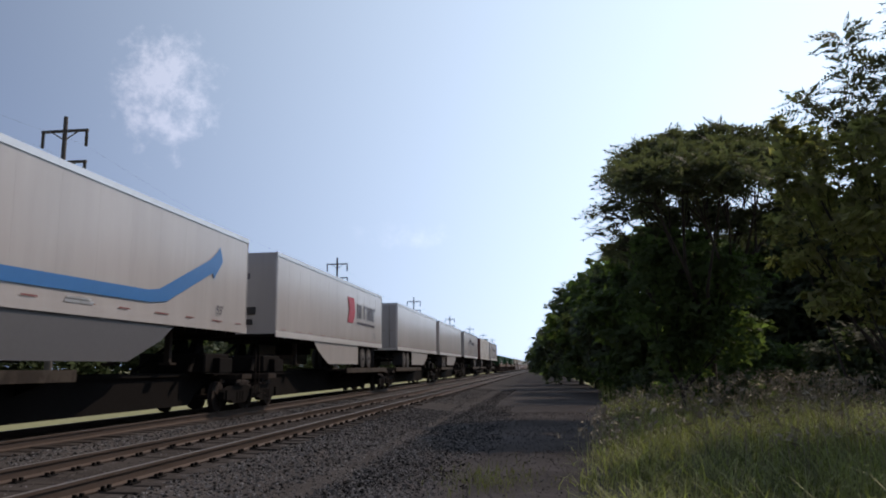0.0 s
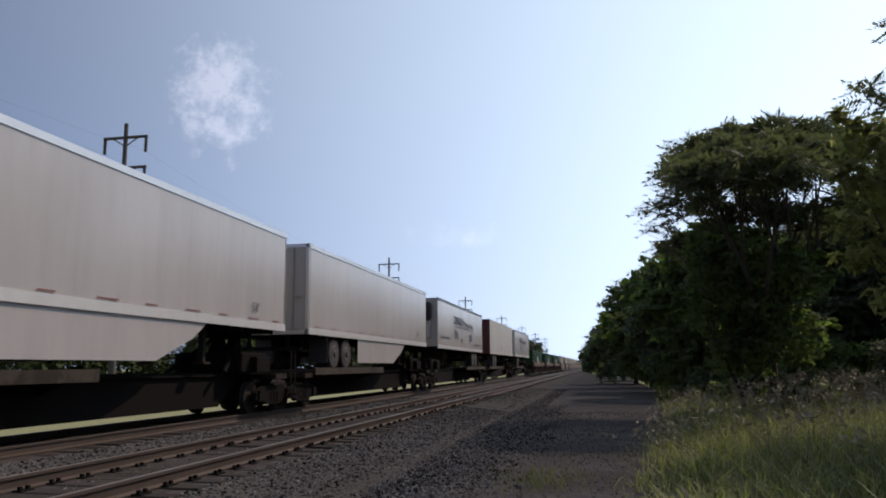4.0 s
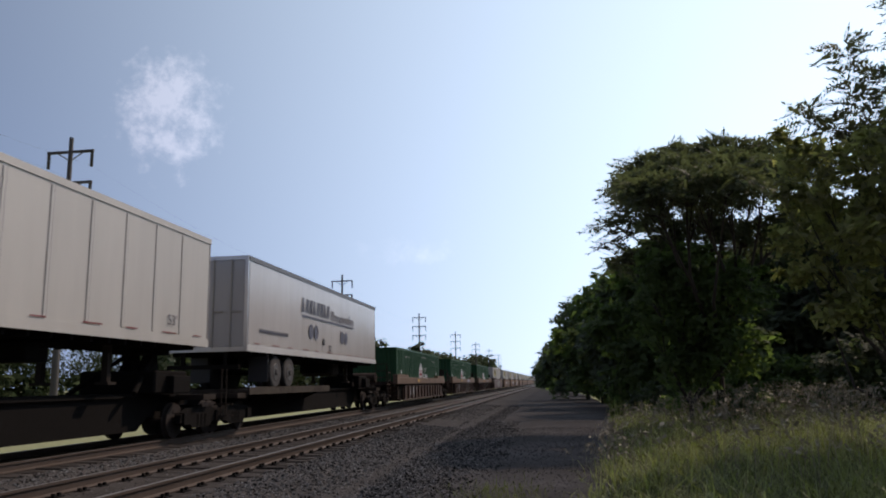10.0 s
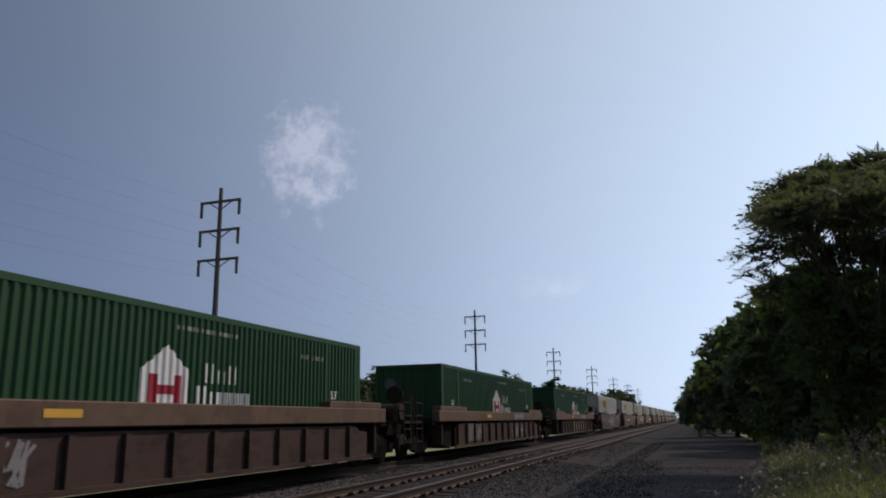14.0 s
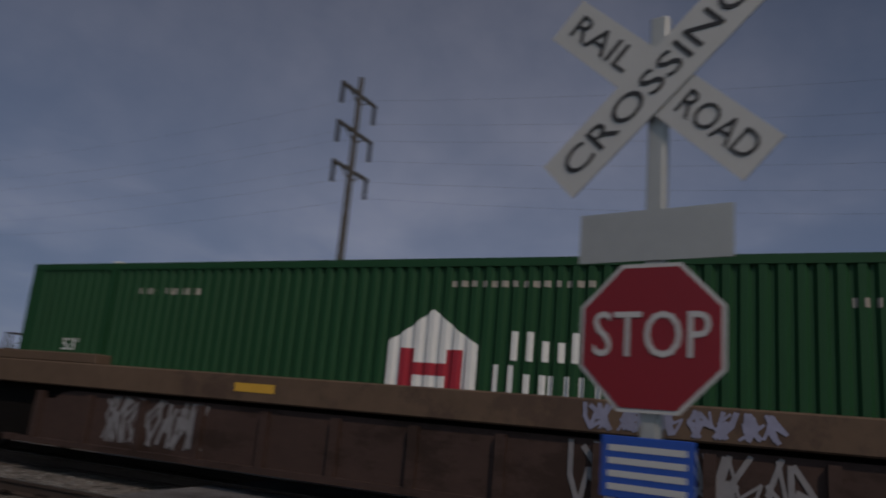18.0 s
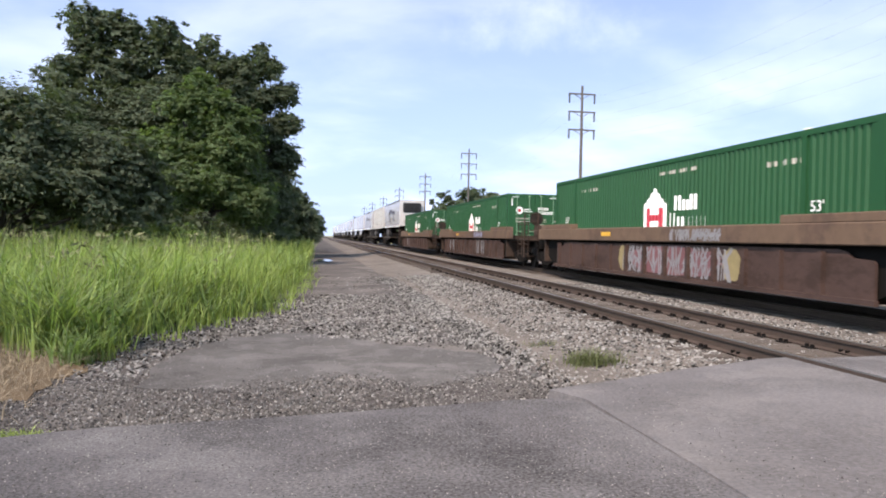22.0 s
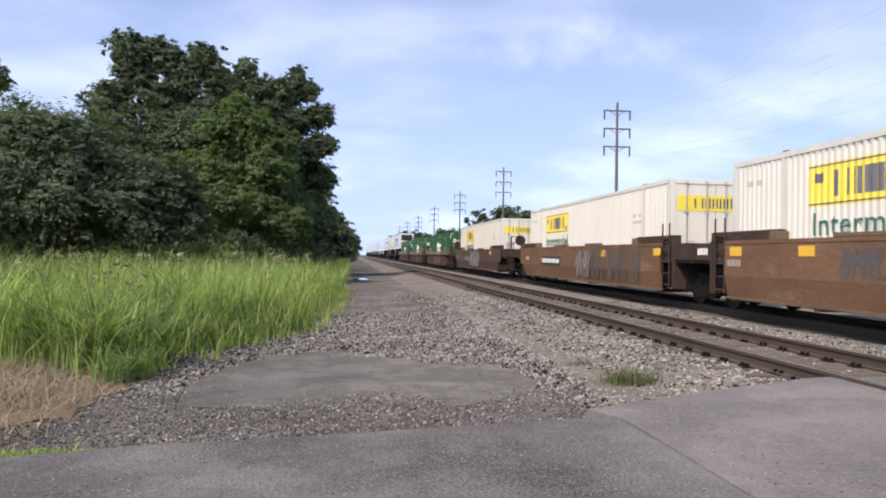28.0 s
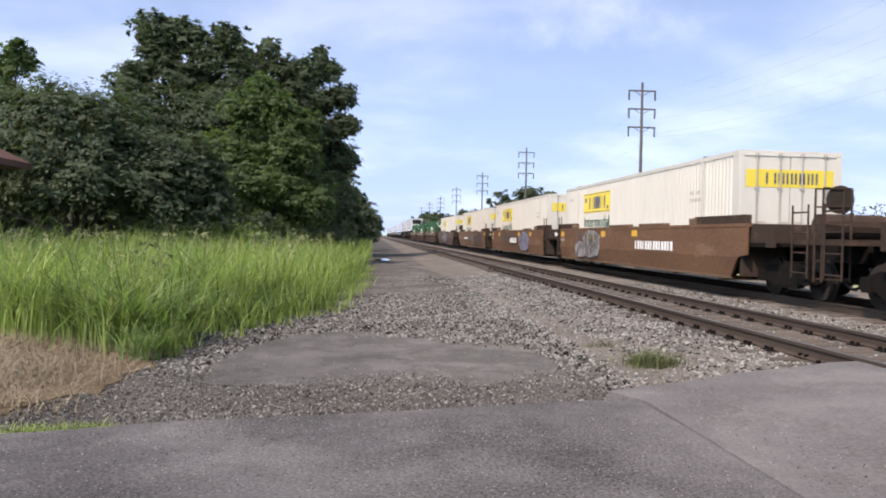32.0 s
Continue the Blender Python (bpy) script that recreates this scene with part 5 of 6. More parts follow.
        boxes("connection_box", M_BLACK, th, (0.25, 0.6, min(yn, yn + on * 0.09), max(yn, yn + on * 0.09), 2.95, 3.2), (0.15, 0.5, min(yn, yn + on * 0.08), max(yn, yn + on * 0.08), 2.62, 2.8), bevel=0.01)
        boxes("clearance_lamp", M_BLACK, th, (-0.35, -0.05, min(yn, yn + on * 0.05), max(yn, yn + on * 0.05), 4.84, 4.92))
    if style == "discs":
        bm = bmesh.new()
        box(bm, -0.95, 0.95, min(yn, yn + on * 0.42), max(yn, yn + on * 0.42), 3.75, 4.75)
        bevelled(bm, 0.08, 2)
        unit = part("cooling_unit", bm, M_BLACK, th, "dark refrigeration unit on the nose")
        bm = bmesh.new()
        for k in range(9):
            box(bm, -0.8, 0.8, min(yn + on * 0.42, yn + on * 0.44), max(yn + on * 0.42, yn + on * 0.44), 3.85 + k * 0.09, 3.89 + k * 0.09)
        part("grille", bm, M_STEEL, unit)
        boxes("unit_panel", M_WHITE, th, (-0.9, 0.9, min(yn, yn + on * 0.3), max(yn, yn + on * 0.3), 2.75, 3.72), bevel=0.05)
        boxes("fuel_tank", M_DECK, th, (-0.7, 0.7, Y(11.2) - 0.5, Y(11.2) + 0.5, 1.6, 2.15), bevel=0.08)
    # running gear
    for v in (2.6, 3.85):
        bm = bmesh.new()
        disc(bm, -1.1, 1.1, Y(v), 1.66, 0.07, 8)
        ax = part("axle", bm, M_STEEL, th)
        for s in (-1, 1):
            for x in (0.80, 1.10):
                c = s * x
                bm = bmesh.new()
                tube(bm, (c - 0.11, Y(v), 1.66), (c - 0.08, Y(v), 1.66), 0.46, 0.51, 20)
                tube(bm, (c - 0.08, Y(v), 1.66), (c + 0.08, Y(v), 1.66), 0.51, None, 20)
                tube(bm, (c + 0.08, Y(v), 1.66), (c + 0.11, Y(v), 1.66), 0.51, 0.46, 20)
                part("tyre", bm, M_TYRE, ax)
            bm = bmesh.new()
            tube(bm, (s * 1.20, Y(v), 1.66), (s * 1.222, Y(v), 1.66), 0.29, 0.27, 16)
            tube(bm, (s * 1.22, Y(v), 1.66), (s * 1.26, Y(v), 1.66), 0.11, 0.09, 10)
            part("rim", bm, M_RIM, ax)
    boxes("slider_frame", M_STEEL, th, (-0.55, -0.42, min(Y(1.4), Y(5.2)), max(Y(1.4), Y(5.2)), 1.85, Z0), (0.42, 0.55, min(Y(1.4), Y(5.2)), max(Y(1.4), Y(5.2)), 1.85, Z0))
    for s in (-1, 1):
        boxes("mud_flap", M_BLACK, th, (s * 0.95 - 0.32, s * 0.95 + 0.32, Y(1.75) - 0.015, Y(1.75) + 0.015, 1.35, Z0))
    for s in (-1, 1):
        bm = bmesh.new()
        box(bm, s * 0.75 - 0.07, s * 0.75 + 0.07, Y(12.6) - 0.07, Y(12.6) + 0.07, 1.35, Z0)
        box(bm, s * 0.75 - 0.15, s * 0.75 + 0.15, Y(12.6) - 0.15, Y(12.6) + 0.15, 1.30, 1.36)
        part("landing_gear", bm, M_DECK, th)
    if style in ("block", "plain", "arrow"):
        for s in (-1, 1):
            bm = bmesh.new()
            prism(bm, [(Y(5.0), Z0 + 0.02), (Y(11.9), Z0 + 0.02), (Y(11.3), 1.86), (Y(9.9), 1.36), (Y(5.0), 1.36)], "x", s * (HALF - 0.05) - 0.012, s * (HALF - 0.05) + 0.012)
            part("side_skirt", bm, M_SKIRTDARK if style == "arrow" else M_WHITE, th, "aerodynamic side skirt")
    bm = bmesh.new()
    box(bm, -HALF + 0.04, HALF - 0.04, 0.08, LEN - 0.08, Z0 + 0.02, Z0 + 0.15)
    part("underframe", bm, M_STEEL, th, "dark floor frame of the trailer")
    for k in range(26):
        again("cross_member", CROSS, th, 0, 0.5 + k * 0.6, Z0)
    bm = bmesh.new()
    box(bm, -0.62, 0.62, Y(10.6) - 0.32, Y(10.6) + 0.32, 1.72, Z0 - 0.1)
    bevelled(bm, 0.03)
    part("tyre_rack", bm, M_STEEL, th)
    # reflecting tape along the lower rail
    bm = bmesh.new()
    for k in range(11):
        y = 0.5 + k * 1.48
        for s in (-1, 1):
            x0, x1 = sorted((s * (HALF + 0.010), s * (HALF + 0.016)))
            box(bm, x0, x1, y, y + 0.42 + 0.2 * (k % 2), Z0 + 0.235, Z0 + 0.262)
    tagged(part("reflector_tape", bm, M_REFLECT, th), kind="stuff")
    # marks on the side
    x0, x1 = HALF + 0.012, HALF + 0.018

    def mark(name, mat, *rects):
        bm = bmesh.new()
        for ya, yb, za, zb in rects:
            box(bm, x0, x1, ya, yb, za, zb)
        return tagged(part(name, bm, mat, th), kind="stuff" if name.endswith("block") else "")
    if style == "arrow":
        bm = bmesh.new()
        prism(bm, [(0.4, 2.60), (5.9, 2.64), (10.6, 2.68), (11.35, 2.76), (13.75, 3.72), (13.80, 3.55), (14.35, 4.10), (14.15, 4.46), (13.95, 4.30), (13.6, 4.06), (11.0, 3.02), (10.5, 2.95), (5.9, 2.90), (0.4, 2.88)], "x", x0, x1)
        part("stripe", bm, M_BLUE, th, "blue stripe that bends up into an arrow")
        mark("lettering_block", M_ALU, (7.6, 8.5, 2.44, 2.50), (7.65, 8.4, 2.52, 2.56))
    if style == "block":
        bm = bmesh.new()
        prism(bm, [(9.0, 3.22), (10.0, 3.22), (10.35, 3.75), (10.1, 4.36), (9.0, 4.36), (9.3, 3.8)], "x", x0, x1)
        part("mark", bm, M_DECALRED, th, "red block mark")
        rects = []
        for k in range(6):
            ya = 10.75 + k * 0.65
            rects += [(ya, ya + 0.14, 3.50, 4.16)]
            if k in (0, 3, 4):
                rects += [(ya + 0.34, ya + 0.48, 3.50, 4.16)]
            if k in (2, 5):
                rects += [(ya, ya + 0.46, 4.04, 4.16)]
        mark("lettering_block", M_DECALGREY, *rects, *[(10.75 + k * 0.27, 10.93 + k * 0.27, 3.22, 3.33) for k in range(14)])
    if style == "discs":
        for c in (((5.85, 6.47), (10.0, 10.6)) if rear_first else ((5.25, 5.9), (10.6, 11.2))):
            bm = bmesh.new()
            for yc in c:
                disc(bm, x0, x1, yc, 3.16, 0.27, 18)
            part("round_mark", bm, M_DECALGREY, th)
        bm = bmesh.new()
        for k in range(8):       # tall leaning strokes, two to a character
            ya = 4.75 + k * 0.43
            for d, w, lean in ((0.0, 0.11, 0.16), (0.20, 0.10, 0.10 if k % 3 else -0.08)):
                prism(bm, [(ya + d, 3.80), (ya + d + w, 3.80), (ya + d + w + lean, 4.30), (ya + d + lean, 4.30)], "x", x0, x1)
        for k in range(12):
            ya, h = 8.30 + k * 0.30, (4.14 if k in (0, 1, 9) else 4.02)
            for d in (0.0, 0.13):
                prism(bm, [(ya + d, 3.76 if k not in (3, 4) else 3.72), (ya + d + 0.055, 3.76 if k not in (3, 4) else 3.72), (ya + d + 0.085, h), (ya + d + 0.03, h)], "x", x0, x1)
        tagged(part("lettering_block", bm, M_DECALGREY, th), kind="stuff")
        mark("lettering_block", M_DECALGREY, (4.8, 11.9, 3.64, 3.70), *[(0.9 + k * 0.17, 1.01 + k * 0.17, 2.82, 2.93) for k in range(15)])
    if style != "discs":
        lettering("size_mark", "53'", 0.34, M_DECALGREY, th, pose(x1, LEN - 1.9, 2.75, 90, 0, 90), 0.42)
    elif rear_first:
        lettering("size_mark", "53'", 0.34, M_DECALGREY, th, pose(x1, 8.3, 2.62, 90, 0, 90), 0.42)
    else:
        mark("lettering_block", M_DECALGREY, *[(LEN - 3.6 + k * 0.2, LEN - 3.48 + k * 0.2, 2.66, 2.76) for k in range(14)])
    if style in ("ribs", "discs"):
        bm = bmesh.new()
        disc(bm, HALF + 0.012, HALF + 0.03, 7.4, 2.85, 0.13, 12)
        part("filler_cap", bm, M_BLACK, th)
    return th


# -- containers in well cars
def container(colour, style, seed):
    """A 53 ft container; local z 0 is its floor, local y 0 its leading end."""
    r = np.random.default_rng(seed)
    mat = {"green": M_GREEN, "cream": M_CREAM}[colour]
    H = 2.90
    th = empty("container")
    tagged(th, {"green": "green corrugated container with a white house-shaped mark", "cream": "cream-white corrugated container with yellow sign panels"}[colour], "container", "containers on the train")
    # corrugated side walls
    pitch = 0.19
    for s in (-1, 1):
        verts, faces = [], []
        ys = [0.12]
        d = [0]
        y = 0.3
        while y < LEN - 0.45:
            for f, dep in ((0, 0), (0.2, 0.042), (0.42, 0.042), (0.62, 0)):
                ys.append(y + f * pitch)
                d.append(dep)
            y += pitch
        ys.append(LEN - 0.12)
        d.append(0)
        for yy, dd in zip(ys, d):
            x = s * (HALF - 0.008 - dd)
            verts += [(x, yy, 0.16), (x, yy, H - 0.10)]
        faces = [(2 * k, 2 * k + 2, 2 * k + 3, 2 * k + 1) for k in range(len(ys) - 1)]
        w = new("side_wall", raw("side_wall", verts, faces, mat))
        w.parent = th
    bm = bmesh.new()
    for s in (-1, 1):
        x0, x1 = sorted((s * (HALF - 0.07), s * HALF))
        for z0, z1 in ((0.0, 0.17), (H - 0.11, H)):
            box(bm, x0, x1, 0.1, LEN - 0.1, z0, z1)
        for y in (0.0, LEN - 0.16):
            box(bm, x0 - (0.06 if s > 0 else 0), x1 + (0.06 if s < 0 else 0), y, y + 0.16, 0.0, H)
    for y in (0.0, LEN - 0.10):
        box(bm, -HALF + 0.05, HALF - 0.05, y, y + 0.1, H - 0.13, H - 0.002)
        box(bm, -HALF + 0.05, HALF - 0.05, y, y + 0.1, 0.0, 0.15)
    part("frame", bm, mat, th)
    bm = bmesh.new()
    box(bm, -HALF + 0.06, HALF - 0.06, 0.06, LEN - 0.06, H - 0.03, H - 0.012)
    box(bm, -HALF + 0.06, HALF - 0.06, 0.05, LEN - 0.05, 0.02, 0.1)
    part("roof", bm, mat, th)
    # lifting posts set in the walls, with castings on the roof
    for yc in (LEN / 2 - 6.06, LEN / 2 + 6.06):
        for s in (-1, 1):
            boxes("lifting_post", mat, th, (min(s * (HALF - 0.05), s * (HALF + 0.002)), max(s * (HALF - 0.05), s * (HALF + 0.002)), yc - 0.07, yc + 0.07, 0.12, H - 0.02))
    for yc in (LEN / 2 - 6.06, LEN / 2 + 6.06):
        for s in (-1, 1):
            boxes("corner_casting", M_DECAL if colour == "green" else M_DECK, th, (s * 1.16 - 0.1, s * 1.16 + 0.1, yc - 0.09, yc + 0.09, H - 0.1, H + 0.035))
    # front wall (leading end) and doors (trailing end)
    line = []
    x = -HALF + 0.1
    while x < HALF - 0.3:
        line += [(x, 0.075), (x + 0.05, 0.035), (x + 0.14, 0.035), (x + 0.19, 0.075)]
        x += 0.28
    bm = bmesh.new()
    prism(bm, [(-HALF + 0.05, 0.10), (-HALF + 0.05, 0.075)] + line + [(HALF - 0.05, 0.075), (HALF - 0.05, 0.10)], "z", 0.1, H - 0.1)
    part("front_wall", bm, mat, th, "corrugated front wall")
    if colour == "green":
        bm = bmesh.new()
        tube(bm, (-0.72, 0.026, 2.2), (-0.72, 0.033, 2.2), 0.22, None, 18)
        part("round_mark", bm, M_DECALGREY, th)
    for s in (-1, 1):
        x0, x1 = sorted((s * 0.012, s * (HALF - 0.13)))
        door = boxes("door", mat, th, (x0, x1, LEN - 0.06, LEN - 0.02, 0.15, H - 0.13))
        bm = bmesh.new()
        for xb in (0.28, 0.86):
            tube(bm, (s * xb, LEN + 0.02, 0.06), (s * xb, LEN + 0.02, H - 0.05), 0.017, None, 6)
            for zz in (0.1, 1.0, 2.0, H - 0.1):
                box(bm, s * xb - 0.05, s * xb + 0.05, LEN - 0.02, LEN + 0.035, zz - 0.03, zz + 0.03)
            box(bm, min(s * xb, s * (xb - 0.24)), max(s * xb, s * (xb - 0.24)), LEN + 0.02, LEN + 0.045, 1.15, 1.19)
        part("lock_rod", bm, M_ROD if colour == "green" else M_FAINT, door)
    # marks, painted over the folds of the wall
    x0, x1 = HALF - 0.004, HALF + 0.004

    def fold(y):
        return float(np.interp(((y - 0.3) % pitch) / pitch, [0, 0.2, 0.42, 0.62, 1], [0, 0.042, 0.042, 0, 0])) if 0.3 < y < LEN - 0.4 else 0.0

    def painted(name, m, shapes, label="", lift=0.004):
        """shapes: (ya, yb, lower edge, upper edge), the edges heights or lists of (y, z)."""
        verts, faces = [], []
        for ya, yb, lo, hi in shapes:
            cuts = {ya, yb}
            for edge in (lo, hi):
                if not isinstance(edge, (int, float)):
                    cuts |= {q[0] for q in edge}
            for k in range(int((ya - 0.3) / pitch) - 1, int((yb - 0.3) / pitch) + 2):
                cuts |= {c for c in (0.3 + (k + f) * pitch for f in (0, 0.2, 0.42, 0.62)) if ya < c < yb}
            first = len(verts)
            for y in sorted(cuts):
                for edge in (lo, hi):
                    z = edge if isinstance(edge, (int, float)) else float(np.interp(y, [q[0] for q in edge], [q[1] for q in edge]))
                    verts.append((HALF - 0.008 - fold(y) + lift, y, z))
            faces += [(k, k + 2, k + 3, k + 1) for k in range(first, len(verts) - 2, 2)]
        ob = new(name, raw(name, verts, faces, m))
        ob.parent = th
        return tagged(ob, label, kind="stuff" if name.endswith("block") else "")

    def mark(name, m, rects, label=""):
        return painted(name, m, rects, label)

    def end_mark(name, m, rects, label=""):
        bm = bmesh.new()
        for xa, xb, za, zb in rects:
            box(bm, xa, xb, LEN - 0.02, LEN - 0.012, za, zb)
        return tagged(part(name, bm, m, th, label), kind="stuff" if name.endswith("block") else "")
    if colour == "green":
        painted("house_mark", M_DECAL, [(7.42, 8.72, 0.62, [(7.42, 1.78), (7.67, 1.93), (8.07, 2.22), (8.47, 1.93), (8.72, 1.78)])], "white house-shaped mark")
        painted("red_mark", M_DECALRED, [(7.62, 7.84, 0.68, 1.70), (8.30, 8.52, 0.68, 1.70), (7.84, 8.30, 1.36, 1.52)], lift=0.008)
        bars = []
        for ya, zb, ht, tail in ((9.18, 1.60, 0.36, 0), (9.58, 1.60, 0.25, 0), (9.95, 1.60, 0.36, 0), (8.95, 1.20, 0.34, 0), (9.36, 1.20, 0.24, 0), (9.66, 1.20, 0.24, 0), (10.04, 1.20, 0.24, 0), (10.42, 1.10, 0.34, 1)):
            bars += [(ya, ya + 0.075, zb, zb + ht), (ya + 0.20, ya + 0.275, zb + 0.1 * tail, zb + (ht if ht > 0.3 else 0.24))]
        mark("lettering_block", M_DECAL, bars, "white lettering bars in two rows")
        mark("number_block", M_FAINT, [(2.7 + k * 0.11, 2.75 + k * 0.11, 2.38, 2.48) for k in range(12) if k != 4] + [(8.3 + k * 0.14, 8.38 + k * 0.14, 2.52, 2.60) for k in range(14)] + [(12.9 + k * 0.11, 12.95 + k * 0.11, 2.32, 2.42) for k in range(11) if k != 4])
        for y in (1.3, LEN - 1.6):
            lettering("size_mark", "53'", 0.28, M_DECAL, th, pose(x1 + 0.003, y, 1.50, 90, 0, 90), 0.36)

        def row(xa, xb, za, zb, w, gap):
            n = int((xb - xa) / gap)
            return [(xb - k * gap - w, xb - k * gap, za, zb) for k in range(n)]
        end_mark("number_block", M_DECAL, row(-0.74, -0.16, 2.16, 2.29, 0.045, 0.085) + row(-1.0, -0.16, 1.97, 2.10, 0.05, 0.085))
        end_mark("notice_block", M_FAINT, row(0.16, 0.9, 1.73, 1.80, 0.04, 0.065) + row(0.16, 0.9, 1.58, 1.66, 0.045, 0.07) + row(-0.6, -0.22, 1.70, 1.75, 0.03, 0.06) + row(-0.62, -0.22, 1.60, 1.65, 0.03, 0.06) + row(-0.5, -0.24, 1.45, 1.52, 0.04, 0.07) + row(-1.1, -0.85, 1.62, 1.68, 0.03, 0.06) + row(-1.08, -0.7, 1.17, 1.25, 0.04, 0.08))
        end_mark("reflector_block", M_DECAL, [(0.77, 1.07, 2.735, 2.77), (-1.0, -0.7, 2.71, 2.745), (1.07, 1.12, 2.35, 2.66), (-1.09, -1.04, 2.30, 2.60)])
        bm = bmesh.new()
        tube(bm, (0.74, LEN - 0.02, 2.14), (0.74, LEN - 0.008, 2.14), 0.17, None, 18)
        seal = part("round_mark", bm, M_DECAL, th, "round white mark with a red centre")
        bm = bmesh.new()
        tube(bm, (0.74, LEN - 0.008, 2.14), (0.74, LEN - 0.002, 2.14), 0.085, None, 14)
        part("centre", bm, M_DECALRED, seal)
        end_mark("name_block", M_DECAL, row(0.17, 0.52, 2.16, 2.21, 0.04, 0.065) + row(0.1, 0.52, 2.07, 2.12, 0.04, 0.065))
    else:
        mark("sign_panel", M_YELLOW, [(2.85, 6.35, 1.72, 2.52)], "yellow sign panel")
        bars = [(3.02, 3.34, 2.16, 2.34), (5.92, 6.14, 1.84, 1.96)]
        for k in range(7):
            ya = 3.62 + k * 0.33
            bars.append((ya, ya + 0.12, 1.88, 2.36))
            if k not in (0, 6):
                bars.append((ya + 0.19, ya + 0.29, 1.88, 2.36))
        bars += [(2.89, 6.31, 1.75, 1.78), (2.89, 6.31, 2.46, 2.49)]
        painted("lettering_block", M_DECALGREY, bars, lift=0.008)
        lettering("word", "Intermodal", 0.62, M_DGREEN, th, pose(x1 + 0.004, 4.65, 1.36, 90, 0, 90), 3.2, label="dark green word on the container's side")
        mark("number_block", M_FAINT, [(0.55 + k * 0.12, 0.62 + k * 0.12, 2.3, 2.42) for k in range(6)] + [(LEN - 2.9 + k * 0.13, LEN - 2.82 + k * 0.13, 1.95, 2.05) for k in range(8)] + [(LEN - 2.9 + k * 0.16, LEN - 2.78 + k * 0.16, 1.75, 1.85) for k in range(6)])
        end_mark("sign_panel", M_YELLOW, [(-1.1, 1.12, 2.02, 2.45)], "yellow sign panel on the doors")
        bm = bmesh.new()
        for k in range(7):
            xa = 0.62 - k * 0.21
            box(bm, xa - 0.05, xa, LEN - 0.012, LEN - 0.006, 2.10, 2.37)
            if k not in (0, 6):
                box(bm, xa - 0.15, xa - 0.10, LEN - 0.012, LEN - 0.006, 2.10, 2.37)
        tagged(part("lettering_block", bm, M_DECALGREY, th), kind="stuff")
    return th


def spray_patch(parent, y0, y1, z0, z1, x, mat, seed, label, n=40):
    """A filled sprayed shape with an uneven rim."""
    r = np.random.default_rng(seed)
    ph = r.uniform(0, math.tau, 4)
    bm = bmesh.new()
    vs = []
    for k in range(n):
        a = math.tau * k / n
        q = 0.93 + 0.05 * math.sin(5 * a + ph[0]) + 0.04 * math.sin(9 * a + ph[1]) + 0.03 * math.sin(17 * a + ph[2])
        c, s = math.cos(a), math.sin(a)
        k2 = (abs(c) ** 3 + abs(s) ** 3) ** (-1 / 3)
        vs.append(bm.verts.new((x, (y0 + y1) / 2 + (y1 - y0) / 2 * q * k2 * c, (z0 + z1) / 2 + (z1 - z0) / 2 * min(1, q * k2) * s)))
    bm.faces.new(vs)
    return tagged(part("spray_patch", bm, mat, parent, label), kind="stuff")


def scrawl(parent, y0, y1, z0, z1, x, mat, seed, label):
    """Sprayed tags: crowded angular letters of bent strokes on a car's side."""
    r = np.random.default_rng(seed)
    bm = bmesh.new()
    h = z1 - z0
    wide = max(0.22, min(0.55, h * 0.55))
    n = max(2, int((y1 - y0) / (wide * 0.62)))
    count = 0
    for k in range(n):
        ya = y0 + (y1 - y0 - wide) * k / max(1, n - 1) + r.normal(0, 0.04)
        lean = r.normal(0.10, 0.12) * h
        for _ in range(int(r.integers(2, 4))):
            pts = [(r.uniform(0, 1), q) for q in ((0.02, 0.55, 0.98) if r.uniform() < 0.55 else (0.95, 0.4, 0.62, 0.05))]
            line = [(ya + u * wide + lean * (v - 0.5), z0 + min(1, max(0, v + r.normal(0, 0.05))) * h) for u, v in pts]
            wd = r.uniform(0.016, 0.036) * (0.7 + 0.4 * h)
            count += 1
            for p, q in zip(line, line[1:]):
                dy, dz = q[0] - p[0], q[1] - p[1]
                ln = math.hypot(dy, dz) + 1e-6
                ny, nz, ey, ez = -dz / ln * wd, dy / ln * wd, dy / ln * wd * 0.6, dz / ln * wd * 0.6
                dx = 0.0004 * (count % 9)
                bm.faces.new([bm.verts.new((x + dx, u, min(z1 + 0.02, max(z0 - 0.02, v)))) for u, v in ((p[0] + ny - ey, p[1] + nz - ez), (p[0] - ny - ey, p[1] - nz - ez), (q[0] - ny + ey, q[1] - nz + ez), (q[0] + ny + ey, q[1] + nz + ez))])
    return tagged(part("graffiti", bm, mat, parent, label), kind="stuff")


M_ENDBROWN = material("grimy_brown", (0.034, 0.023, 0.018), 0.85, spec=0.12, var=0.4, grain=6, blotch=0.8, second=(0.061, 0.039, 0.030), amount=0.3)
WELLW = 1.56      # half the width over the well car's top chords


PADS = {642: ((4.0, 5.4), (11.0, 12.4)), 643: ((7.0, 9.0), (10.1, 12.1))}
MARKS = {641: ((11.2, 1.24), (15.6, 1.28)), 642: ((0.4, 1.28), (3.0, 1.28), (9.65, 1.28), (12.85, 1.28)), 643: ((0.3, 1.28), (6.2, 1.28), (9.5, 1.30))}


